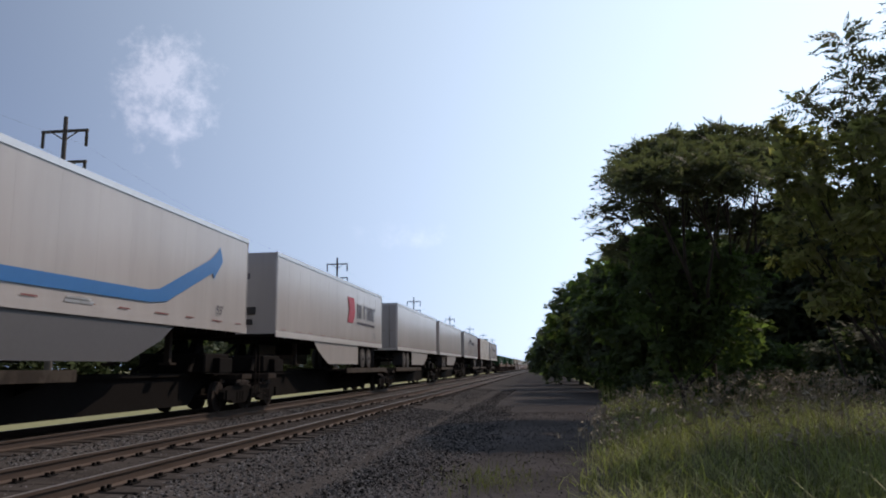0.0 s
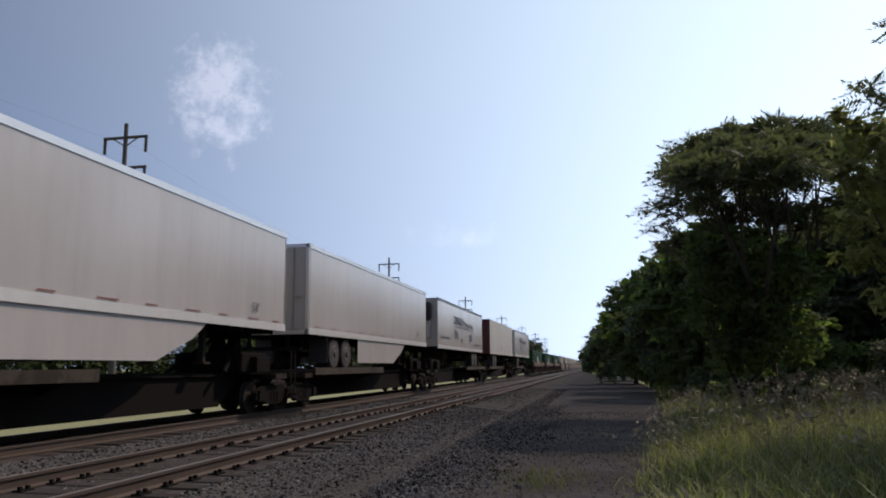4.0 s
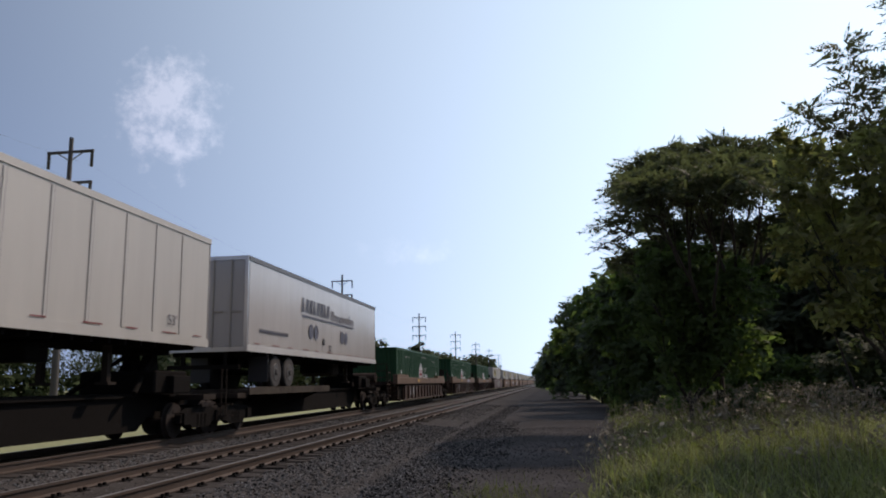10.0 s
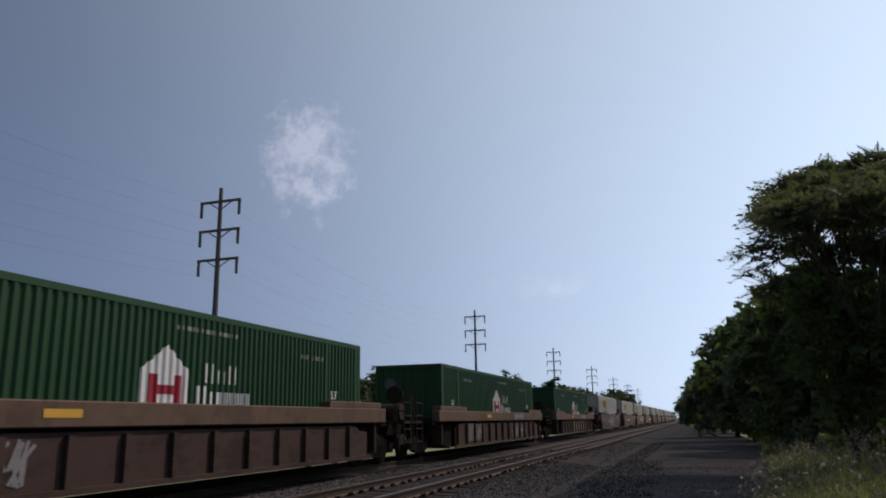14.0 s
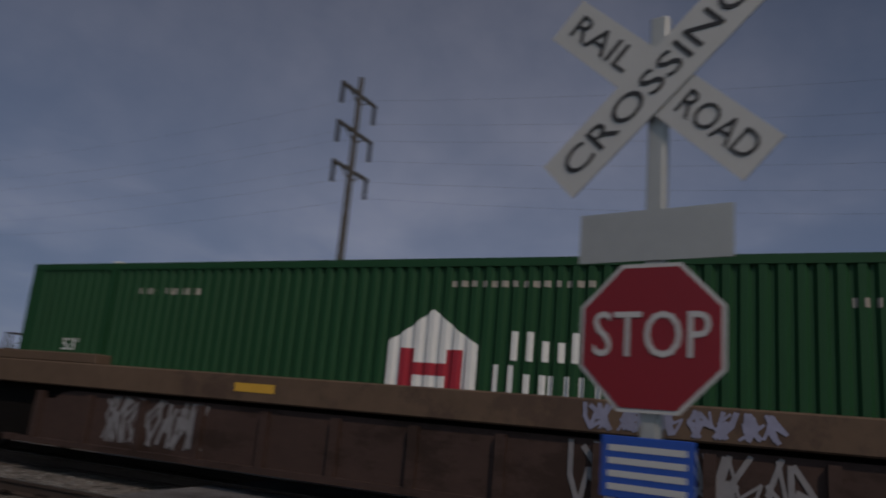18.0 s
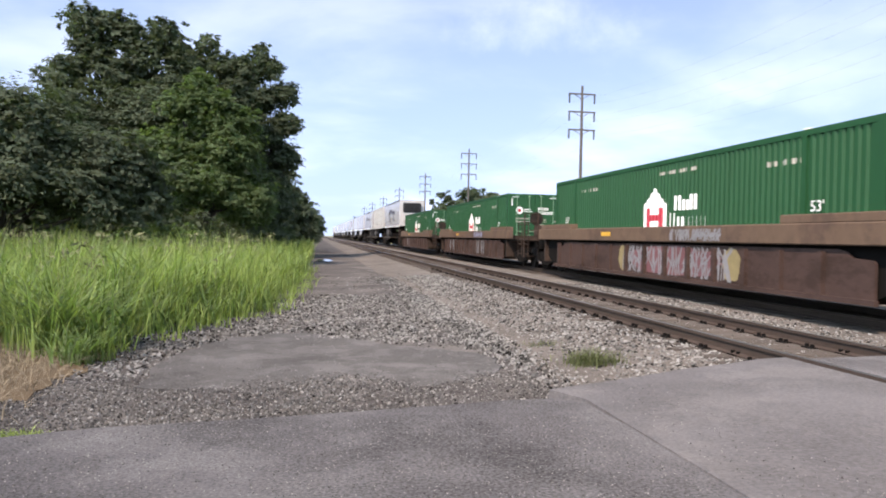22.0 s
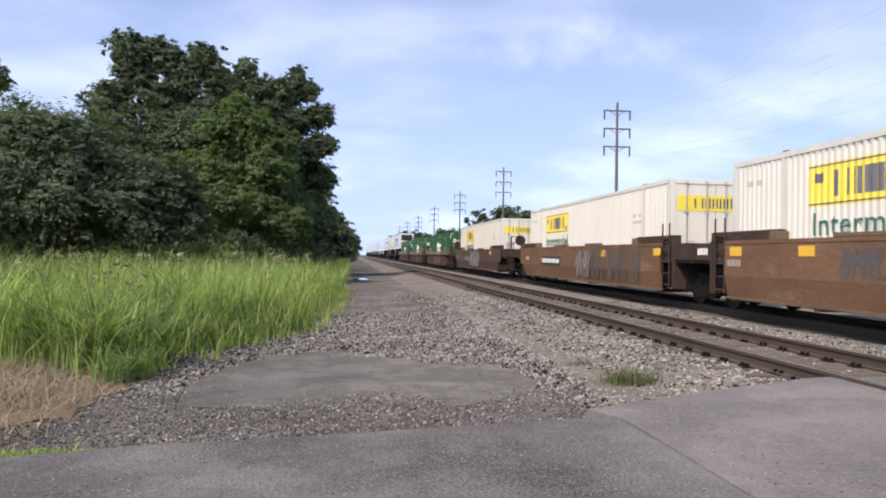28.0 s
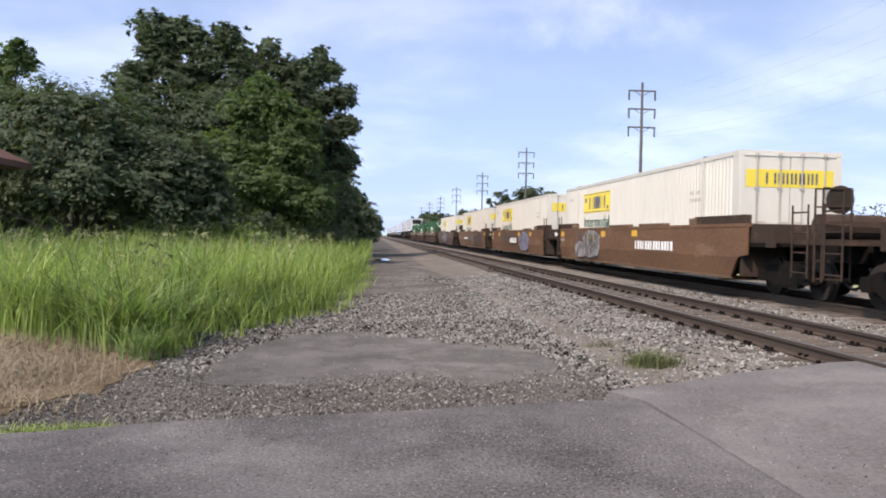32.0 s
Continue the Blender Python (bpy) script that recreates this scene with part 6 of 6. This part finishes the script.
def well_car(style, seed, lead="coupler", trail="coupler", tags=(), paint=None, panel=None):
    """A well car or one unit of an articulated one; local y 0 is its container's leading end, z 0 the rails."""
    r = np.random.default_rng(seed)
    th = empty("well_car")
    ribbed = style == "ribbed"
    tagged(th, "rusty ribbed well car with an ochre top chord and sprayed graffiti" if ribbed else "brown smooth-sided well car with yellow marks and graffiti", "rail car", "cars of the train")
    side = M_RUST if ribbed else (paint or M_BROWN)
    ga, gb = (-3.5 if lead == "coupler" else -1.65), (LEN + 3.5 if trail == "coupler" else LEN + 1.65)
    for s in (-1, 1):
        xo = s * WELLW
        x0, x1 = sorted((xo, xo - s * 0.05))
        bm = bmesh.new()
        ya, yb = -0.75, LEN + 0.75
        if ribbed:
            out = [(ya + 2.6, 1.14), (yb - 1.6, 1.14), (yb - 1.35, 1.10), (yb - 1.2, 1.00), (yb - 0.75, 0.97), (yb - 0.70, 0.92), (yb - 0.70, 0.30), (ya + 1.70, 0.30), (ya + 1.70, 0.92), (ya + 1.75, 0.97), (ya + 2.2, 1.00), (ya + 2.35, 1.10)]
        else:
            ea, eb = (0.95 if kind == "coupler" else -0.15 for kind in (lead, trail))
            out = [(-ea, 1.60), (LEN + eb, 1.60)] + ([(LEN + eb, 0.90), (LEN + 0.55, 0.84)] if trail == "coupler" else [(LEN + eb, 0.84)]) + ([(-0.55, 0.84), (-ea, 0.90)] if lead == "coupler" else [(-ea, 0.84)])
        prism(bm, out, "x", x0 - (0.0 if not ribbed else s * 0.07), x1 - (0.0 if not ribbed else s * 0.07))
        part("side_sheet", bm, side, th)
        if not ribbed:      # the lower half leans in to a bottom flange
            (ta, ba), (tb, bb) = ((-0.55, -0.05) if lead == "coupler" else (-ea, -ea)), ((LEN + 0.55, LEN + 0.05) if trail == "coupler" else (LEN + eb, LEN + eb))
            bm = bmesh.new()
            rim = [[bm.verts.new((xo - s * (0.08 * low + deep_in), y, 0.36 if low else 0.839)) for y, low in ((ta, 0), (tb, 0), (bb, 1), (ba, 1))] for deep_in in (0.0, 0.05)]
            bm.faces.new(rim[0])
            bm.faces.new(rim[1][::-1])
            for i in range(4):
                bm.faces.new((rim[0][i], rim[0][i - 1], rim[1][i - 1], rim[1][i]))
            bmesh.ops.recalc_face_normals(bm, faces=bm.faces)
            part("lower_sheet", bm, side, th)
            fx0, fx1 = sorted((xo - s * 0.035, xo - s * 0.15))
            boxes("bottom_flange", M_CHORD, th, (fx0, fx1, ba, bb, 0.315, 0.365))
            for a, b in PADS.get(seed, ((5.2, 6.6), (9.3, 10.7))):
                qx0, qx1 = sorted((xo - s * 0.01, xo - s * 0.22))
                boxes("top_pad", M_CHORD, th, (qx0, qx1, a, b, 1.62, 1.70), bevel=0.012)
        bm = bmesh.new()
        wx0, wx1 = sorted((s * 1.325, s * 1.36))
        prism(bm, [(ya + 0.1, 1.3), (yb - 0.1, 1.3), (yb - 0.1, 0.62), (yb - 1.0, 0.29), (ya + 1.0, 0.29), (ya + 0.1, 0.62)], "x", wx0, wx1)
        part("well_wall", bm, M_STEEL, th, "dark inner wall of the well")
        if ribbed:
            bm = bmesh.new()
            cx0, cx1 = sorted((xo + s * 0.03, xo - s * 0.24))
            box(bm, cx0, cx1, ya - 0.4, yb + 0.4, 1.20, 1.58)
            bevelled(bm, 0.02)
            part("top_chord", bm, M_CHORD, th, "ochre-brown top chord beam")
            bm = bmesh.new()
            box(bm, x0 - 0.02, x1 + 0.02, ya + 1.5, yb - 0.6, 0.27, 0.36)
            for k in range(13):
                y = ya + 1.9 + k * (yb - ya - 3.8) / 12
                box(bm, min(xo - s * 0.10, xo + s * 0.02), max(xo - s * 0.10, xo + s * 0.02), y - 0.06, y + 0.06, 0.34, 1.10)
            tagged(part("side_ribbing", bm, side, th), kind="stuff")
        else:
            bm = bmesh.new()
            tx0, tx1 = sorted((xo + s * 0.012, xo - s * 0.16))
            box(bm, tx0, tx1, -ea, LEN + eb, 1.54, 1.62)
            part("top_lip", bm, side, th)
        # raised plates along the top near both ends
        for a, b in ((-0.9, 2.3), (LEN - 2.3, LEN + 0.9)):
            bm = bmesh.new()
            px0, px1 = sorted((xo - s * (0.0 if ribbed else 0.10), xo - s * 0.3))
            if ribbed:
                box(bm, px0, px1, a, b, 1.58, 1.74)
            else:
                box(bm, px0, px1, a + 0.2, b - 0.2 if a < 0 else b - 0.3, 1.60, 1.83)
            part("end_plate", bevelled(bm, 0.015), M_CHORD if ribbed else M_ENDBROWN, th)
            if not ribbed:
                yk = b - 0.2 if a < 0 else a + 0.2
                kx0, kx1 = sorted((xo - s * 0.02, xo - s * 0.26))
                boxes("plate_bracket", M_CHORD, th, (kx0, kx1, yk - 0.16, yk + 0.16, 1.615, 1.79), bevel=0.012)
    # floor members, end bulkheads, platforms
    for y in np.arange(0.4, LEN, 3.05):
        boxes("floor_member", side, th, (-WELLW + 0.1, WELLW - 0.1, y - 0.12, y + 0.12, 0.26, 0.36))
    for e, g, sgn, kind in ((-0.55, ga, -1, lead), (LEN + 0.55, gb, 1, trail)):
        bm = bmesh.new()
        box(bm, -WELLW + 0.06, WELLW - 0.06, min(e, e + sgn * 0.12), max(e, e + sgn * 0.12), 0.40, 1.36 if ribbed else 1.62)
        part("bulkhead", bm, M_ENDBROWN, th)
        if not ribbed:
            for s in (-1, 1):
                bx0, bx1 = sorted((s * (WELLW - 0.12), s * (WELLW - 0.2)))
                ye0, ye1 = sorted((e - sgn * 0.8, e + sgn * (1.3 if kind == "coupler" else 1.0)))
                boxes("end_gusset", M_ENDBROWN, th, (bx0, bx1, ye0, ye1, 1.08, 1.58))
                if s > 0 and kind == "shared" and sgn < 0:
                    bm = bmesh.new()
                    for k in range(5):
                        box(bm, bx1, bx1 + 0.004, ye0 + 0.12 + k * 0.11, ye0 + 0.19 + k * 0.11, 1.30, 1.46)
                    tagged(part("number_block", bm, M_DECAL, th), kind="stuff")
                    boxes("maker_plate", M_FAINT, th, (bx1, bx1 + 0.004, ye1 - 0.28, ye1 - 0.06, 1.12, 1.24))
                if kind == "coupler":
                    continue
                bm = bmesh.new()
                for z in (0.5, 0.8, 1.1, 1.4, 1.75):
                    tube(bm, (s * (WELLW - 0.05), e - sgn * 0.6, z), (s * (WELLW - 0.05), e - sgn * 0.15, z), 0.02, None, 5)
                for yy in (0.6, 0.15):
                    tube(bm, (s * (WELLW - 0.05), e - sgn * yy, 0.42), (s * (WELLW - 0.05), e - sgn * yy, 2.15), 0.022, None, 5)
                part("ladder", bm, M_ENDBROWN, th)
        bm = bmesh.new()
        box(bm, -0.4, 0.4, min(e, g), max(e, g), 0.80, 1.18)
        box(bm, -WELLW + 0.1, WELLW - 0.1, min(e, e + sgn * 1.0), max(e, e + sgn * 1.0), 1.10, 1.18)
        part("end_sill", bm, M_STEEL, th)
        if kind == "coupler":
            bm = bmesh.new()
            box(bm, -WELLW + 0.05, WELLW - 0.05, min(g - sgn * 0.7, g), max(g - sgn * 0.7, g), 1.16, 1.24)
            part("end_platform", bm, M_ENDBROWN, th)
            for xa, xb in ((-WELLW + 0.08, -0.9), (0.9, WELLW - 0.08)):
                bm = bmesh.new()
                for x in (xa, xb):
                    tube(bm, (x, g - sgn * 0.05, 0.45), (x, g - sgn * 0.05, 2.25), 0.022, None, 6)
                for z in (0.5, 0.85, 1.55, 1.9, 2.25):
                    tube(bm, (xa, g - sgn * 0.05, z), (xb, g - sgn * 0.05, z), 0.018, None, 5)
                part("hand_rail", bm, M_ENDBROWN, th)
            for s in (-1, 1):
                bm = bmesh.new()
                for z in (0.6, 1.0, 1.4, 1.8):
                    tube(bm, (s * (WELLW - 0.03), g - sgn * 0.2, z), (s * (WELLW - 0.03), g - sgn * 0.75, z), 0.018, None, 5)
                for yy in (0.2, 0.75):
                    tube(bm, (s * (WELLW - 0.03), g - sgn * yy, 0.5), (s * (WELLW - 0.03), g - sgn * yy, 1.95), 0.02, None, 5)
                part("ladder", bm, M_ENDBROWN, th)
            bm = bmesh.new()
            tube(bm, (-0.8, g - sgn * 1.35, 1.55), (0.6, g - sgn * 1.35, 1.55), 0.27, None, 14)
            part("brake_reservoir", bm, M_ENDBROWN, th)
            if sgn > 0:
                bm = bmesh.new()
                tube(bm, (0.95, g - 0.12, 2.05), (0.95, g - 0.06, 2.05), 0.28, None, 16)
                part("brake_wheel", bm, M_DECK, th)
            coupler(th, g, sgn)
            bogie(th, g - sgn * 1.75)
        elif sgn > 0:
            bogie(th, g)
    # yellow marks, number bars and graffiti
    x = WELLW + (0.004 if not ribbed else 0.033)
    if ribbed:
        boxes("yellow_mark", M_OCHRE, th, (x, x + 0.004, 5.2, 5.9, 1.34, 1.46))
    else:
        for ya, za in (((13.9, 1.28),) if paint is M_BROWN else MARKS.get(seed, ((0.3, 1.28), (12.9, 1.30), (15.2, 1.28)))):
            boxes("yellow_mark", M_OCHRE, th, (x, x + 0.004, ya, ya + 0.5, za, za + 0.2))
        bm = bmesh.new()
        for k in range(5):
            box(bm, x, x + 0.004, 0.3 + k * 0.12, 0.37 + k * 0.12, 1.05, 1.2)
        tagged(part("number_block", bm, M_FAINT, th), kind="stuff")
    if panel:      # a black-framed panel with white bars
        ya, yb, za, zb, black = panel
        if black:
            boxes("black_panel", M_BLACK, th, (x, x + 0.004, ya, yb, za, zb))
        bm = bmesh.new()
        n = max(3, int((yb - ya) / 0.24))
        for k in range(n):
            w = (yb - ya - 0.3) / n
            box(bm, x + 0.004, x + 0.008, ya + 0.15 + k * w, ya + 0.15 + k * w + w * (0.72 if k % 3 else 0.5), za + 0.1, zb - 0.1)
        tagged(part("number_block", bm, M_DECAL, th), kind="stuff")
    for a, b, za, zb, m, what in tags:
        scrawl(th, a, b, za, zb, x + 0.006 if not ribbed or za > 1.2 else WELLW - 0.062 + 0.005, m, seed * 7 + int(a * 3), what)
    return th


# distance that the train has run towards -y at each time
RUN = [(0.0, 0.0), (1.0, 10.0), (3.0, 30.4), (6.0, 59.95), (9.0, 89.6), (12.0, 119.2), (14.5, 143.5), (17.0, 167.4), (18.0, 177.5), (19.0, 186.6), (20.0, 195.8), (23.0, 224.1), (25.0, 242.9), (28.0, 271.05), (30.0, 289.6), (32.0, 307.65)]
MOVING = []
ROLL = 0.42


def consist():
    white = [(23.7, "block", False), (44.3, "plain", True), (62.25, "plain", True), (81.3, "discs", False), (101.7, "ribs", True), (120.4, "discs", True)]
    y = 23.7 - 18.6
    lead = [(y, "arrow", True)]
    for k, st in enumerate(("plain", "far", "discs", "plain", "far", "plain", "ribs", "far")):
        y -= 20.4 if k % 2 == 0 else 18.3
        lead.append((y, "plain" if st == "far" else st, k % 3 != 1))
    allw = sorted(lead + white)
    for k, (y0, st, rf) in enumerate(allw):
        MOVING.append((trailer(st, rf, 300 + k), y0, 0.0))
        prev_gap = y0 - (allw[k - 1][0] + LEN) if k else 3.0
        nxt = (allw[k + 1][0] if k + 1 < len(allw) else 141.75 - 2.0) - (y0 + LEN)
        a, b = -prev_gap / 2 + 0.15, LEN + nxt / 2 - 0.15
        car = spine_car(a, b, 400 + k)
        finish_spine(car, a, b, 3.2 if rf else LEN - 3.2, LEN - 0.9 if rf else 0.9)
        MOVING.append((car, y0, 0.0))
    tags = {0: [(3.0, 5.2, 0.45, 1.05, M_GRAFF_E, "white sprayed scrawl")], 1: [(2.6, 4.8, 0.45, 1.1, M_GRAFF_E, "white sprayed scrawl"), (10.0, 12.6, 0.4, 1.1, M_GRAFF_E, "white sprayed scrawl"), (10.2, 12.4, 1.26, 1.52, M_GRAFF_C, "pale sprayed letters")],
            2: [(6.6, 12.2, 0.4, 1.1, M_GRAFF_E, "pale strokes over a rose sprayed patch"), (9.5, 12.0, 1.25, 1.5, M_GRAFF_E, "white sprayed scrawl")]}
    for k, y0 in enumerate((141.75, 165.0, 188.15)):
        MOVING.append((container("green", "", 500 + k), y0, 0.38))
        MOVING.append((well_car("ribbed", 520 + k, tags=tags[k]), y0, 0.0))
        if k == 2:
            for j, (a, b, m) in enumerate(((6.9, 11.9, M_GRAFF_B), (6.3, 7.0, M_GRAFF_F), (11.8, 12.5, M_GRAFF_F))):
                spray_patch(MOVING[-1][0], a, b, 0.38, 1.12, WELLW - 0.067 + 0.001 * j, m, 51 + j, "rose and yellow sprayed patch")
    y = 211.9
    plan = [("coupler", "coupler"), ("coupler", "shared"), ("shared", "shared"), ("shared", "coupler")] + [("coupler", "shared"), ("shared", "shared"), ("shared", "coupler")] * 3
    art = {0: [(6.2, 10.3, 0.45, 1.5, M_GRAFF_A, "white sprayed tangle"), (4.0, 6.0, 0.85, 1.15, M_GRAFF_E, "faded sprayed letters")], 1: [(8.3, 10.2, 0.5, 1.45, M_GRAFF_E, "pale sprayed shapes"), (9.4, 14.7, 0.5, 1.5, M_GRAFF_D, "black sprayed letters")], 2: [(10.2, 12.8, 0.5, 1.5, M_GRAFF_D, "dark sprayed strokes"), (4.2, 6.9, 0.9, 1.42, M_GRAFF_D, "faded dark sprayed strokes")], 3: [(2.7, 6.0, 0.42, 1.5, M_GRAFF_D, "black outlines of big sprayed letters")]}
    for k, (le, tr) in enumerate(plan):
        MOVING.append((container("cream", "", 600 + k), y, 0.50))
        MOVING.append((well_car("smooth", 640 + k, le, tr, art.get(k, []), M_BROWN if k == 0 else M_TAN, {1: (3.2, 6.2, 0.85, 1.22, True), 2: (7.0, 9.45, 0.76, 1.26, True), 3: (9.7, 13.1, 0.80, 1.26, False)}.get(k)), y, 0.0))
        car = MOVING[-1][0]
        if k == 0:
            spray_patch(car, 6.1, 10.4, 0.42, 1.52, WELLW + 0.0045, M_GRAFF_D, 29, "dark grey sprayed ground of a tag")
        if k == 2:
            spray_patch(car, 10.0, 12.8, 0.42, 1.55, WELLW + 0.0045, M_GRAFF_C, 31, "lavender sprayed patch")
        if k == 3:
            for j, (a, b, za, zb, m) in enumerate(((2.6, 4.2, 0.42, 1.1, M_GRAFF_A), (3.7, 6.1, 0.45, 1.56, M_GRAFF_A), (4.3, 5.4, 1.05, 1.38, M_GRAFF_F))):
                spray_patch(car, a, b, za, zb, WELLW + 0.005 + 0.0008 * j, m, 41 + j, "white and yellow sprayed letter shapes")
        y += 23.3 if tr == "coupler" else 19.5


consist()


# ---------------------------------------------------------------- signs, shelter and small growth
def crossing_sign():
    th = empty("crossing_sign", SIGN[0], SIGN[1], -0.3, SIGN[2])
    tagged(th, "railroad crossbuck and red stop sign on a grey post", "road sign")
    bm = bmesh.new()
    box(bm, -0.04, 0.04, -0.03, 0.03, -0.3, 3.35)
    part("post", bevelled(bm, 0.008), M_GALV, th)
    # local +y looks at the road's traffic
    w, h = 1.22, 0.23
    for k, a in enumerate((-43, 43)):
        bm = bmesh.new()
        box(bm, -w / 2, w / 2, -0.004, 0.004, -h / 2, h / 2)
        bl = part("blade", bm, M_SIGNWHITE, th, "white crossbuck blade with black lettering")
        bl.matrix_basis = pose(0, 0.05 + 0.012 * k, 3.02, 0, a, 0)
        if k == 0:
            lettering("letters", "RAIL", 0.17, M_BLACK, bl, pose(0.36, 0.006, 0, 90, 0, 180), 0.38)
            lettering("letters", "ROAD", 0.17, M_BLACK, bl, pose(-0.36, 0.006, 0, 90, 0, 180), 0.40)
        else:
            lettering("letters", "CROSSING", 0.17, M_BLACK, bl, pose(0, 0.006, 0, 90, 0, 180), 1.08)
    bm = bmesh.new()
    box(bm, -0.33, 0.33, 0.034, 0.042, 2.22, 2.44)
    part("plate", bm, M_GALV, th, "plain grey plate")
    bm = bmesh.new()
    R = 0.305 / math.cos(math.pi / 8)
    oc = lambda q: [(q * math.cos(math.pi / 8 + k * math.pi / 4), 1.90 + q * math.sin(math.pi / 8 + k * math.pi / 4)) for k in range(8)]
    prism(bm, oc(R), "y", 0.044, 0.048)
    st = part("stop_plate", bm, M_SIGNWHITE, th, "red octagonal stop sign with a white rim")
    bm = bmesh.new()
    prism(bm, oc(R * 0.945), "y", 0.048, 0.051)
    red = part("red_field", bm, M_SIGNRED, st)
    lettering("letters", "STOP", 0.27, M_SIGNWHITE, red, pose(0, 0.053, 1.90, 90, 0, 180), 0.49)
    bm = bmesh.new()
    box(bm, -0.19, 0.19, 0.036, 0.044, 1.26, 1.50)
    bevelled(bm, 0.003)
    bl = part("notice_plate", bm, M_SIGNBLUE, th, "small blue notice plate")
    bm = bmesh.new()
    for z in (1.44, 1.39, 1.34, 1.29):
        box(bm, -0.16, 0.16, 0.044, 0.046, z, z + 0.025)
    tagged(part("lettering_block", bm, M_SIGNWHITE, bl), kind="stuff")
    return th


SIGN = (-3.15, -0.58, -100)
crossing_sign()


def shelter():
    th = empty("shelter", 12.9, -20.6, -0.4, 0)
    tagged(th, "small open shelter with a dark brown hipped roof", "shelter")
    for x in (-1.9, 1.9):
        for y in (-1.9, 1.9):
            boxes("post", M_TIMBER, th, (x - 0.08, x + 0.08, y - 0.08, y + 0.08, 0, 2.9), bevel=0.01)
    bm = bmesh.new()
    lo = [bm.verts.new((x, y, 3.5)) for x, y in ((-2.8, -2.8), (2.8, -2.8), (2.8, 2.8), (-2.8, 2.8))]
    lo2 = [bm.verts.new((v.co.x, v.co.y, 3.32)) for v in lo]
    hi = [bm.verts.new((-0.4, 0, 5.0)), bm.verts.new((0.4, 0, 5.0))]
    for f in ((lo[0], lo[1], hi[1], hi[0]), (lo[1], lo[2], hi[1]), (lo[2], lo[3], hi[0], hi[1]), (lo[3], lo[0], hi[0]), tuple(lo2[::-1])):
        bm.faces.new(f)
    for k in range(4):
        bm.faces.new((lo[k], lo2[k], lo2[(k + 1) % 4], lo[(k + 1) % 4]))
    part("roof", bm, M_ROOF, th)
    return th


shelter()
r = np.random.default_rng(77)
g = np.c_[r.normal(-3.32, 0.16, 560), r.normal(-8.6, 0.13, 560)]
blades("weed_tuft", g, r.uniform(0.08, 0.30, len(g)), 0.0045, 0.9, M_TUFT, "low bushy tuft of dull green weeds in the gravel", 78, z=-0.30)
g = np.c_[r.normal(-3.2, 0.14, 130), r.normal(-10.2, 0.12, 130)]
blades("weed_tuft", g, r.uniform(0.04, 0.15, len(g)), 0.0045, 0.9, M_TUFT, "low bushy tuft of dull green weeds in the gravel", 79, z=-0.31)
slab("straw_litter", ragged([(2.40, -9.8), (2.58, -8.8), (2.60, -7.9), (2.72, -7.1), (2.95, -6.55), (3.9, -6.15), (8.5, -5.7), (8.5, -14.5), (5.3, -12.2), (3.6, -11.2), (2.8, -10.2)], 0.09, 9), -0.5, -0.338, M_STRAW, "matted straw and brown earth beside the lane")
g = tufted(16000, 2.5, 8.5, -13, -6.1, 80, lambda x, y: (x > 2.72 + 0.15 * np.sin(4 * y)) & (y > front(x) - 0.5) & (y < -6.45 + 0.2 * np.sin(5 * x)), 0.17)
blades("dry_grass", g, r.uniform(0.07, 0.30, len(g)), 0.0034, 2.6, M_HAY, "flattened straw-coloured dry grass", 81)
g = np.c_[r.normal(2.68, 0.14, 190), r.normal(-9.35, 0.14, 190)]
blades("reed_clump", g, r.uniform(0.2, 0.62, len(g)), 0.011, 1.1, M_GRASS2, "small clump of broad drooping blades", 181, nseg=4, z=-0.34)
g = np.vstack([np.c_[r.normal(a, 0.26, 240), r.normal(b, 0.24, 240)] for a, b in ((3.1, -10.3), (3.9, -11.0), (4.9, -11.9))])
blades("reed_clump", g, r.uniform(0.7, 1.45, len(g)), 0.017, 1.2, M_GRASS2, "tall clumps of broad blue-green blades", 182, nseg=4, z=-0.36)
g = tufted(11000, 1.75, 5.0, -5.95, -4.7, 82, lambda x, y: (y < -5.28 + 0.24 * (x - 1.9) + 0.05 * np.sin(9 * x)) & (y > -5.86 + 0.10 * (x - 1.9)) & (x > 1.9), 0.05)
blades("short_grass", g, r.uniform(0.03, 0.10, len(g)), 0.0045, 0.9, M_GRASS, "low mat of short grass at the road's edge", 83, z=-0.30)
g = np.c_[r.normal(-0.75, 0.35, 500), r.normal(10.5, 0.7, 500)]
blades("weed_tuft", g, r.uniform(0.05, 0.22, len(g)), 0.0042, 0.9, M_TUFT, "dull low weeds growing in the middle of the dirt track", 84, z=-0.33)


# ---------------------------------------------------------------- what moves
def motions():
    for ob, y0, z in MOVING:
        walk(ob, [(t, pose(T2, y0 - s, z)) for t, s in RUN])
    # every wheelset turns with the distance run; those that sit alike on their bogies share their keys
    ts, ss = [t for t, s in RUN], [s for t, s in RUN]
    for dy in (-0.88, 0.88):
        alike = [w for w in SPIN if abs(w.location.y - dy) < 0.01]
        first = alike[0]
        walk(first, [(t, pose(0, dy, ROLL, math.degrees(np.interp(t, ts, ss) / ROLL), 0, 0)) for t in np.arange(0, 32.01, 2 / 30)])
        act = first.animation_data
        for w in alike[1:]:
            w.rotation_mode = "QUATERNION"
            keys = w.animation_data_create()
            keys.action = act.action
            keys.action_slot = act.action_slot


motions()
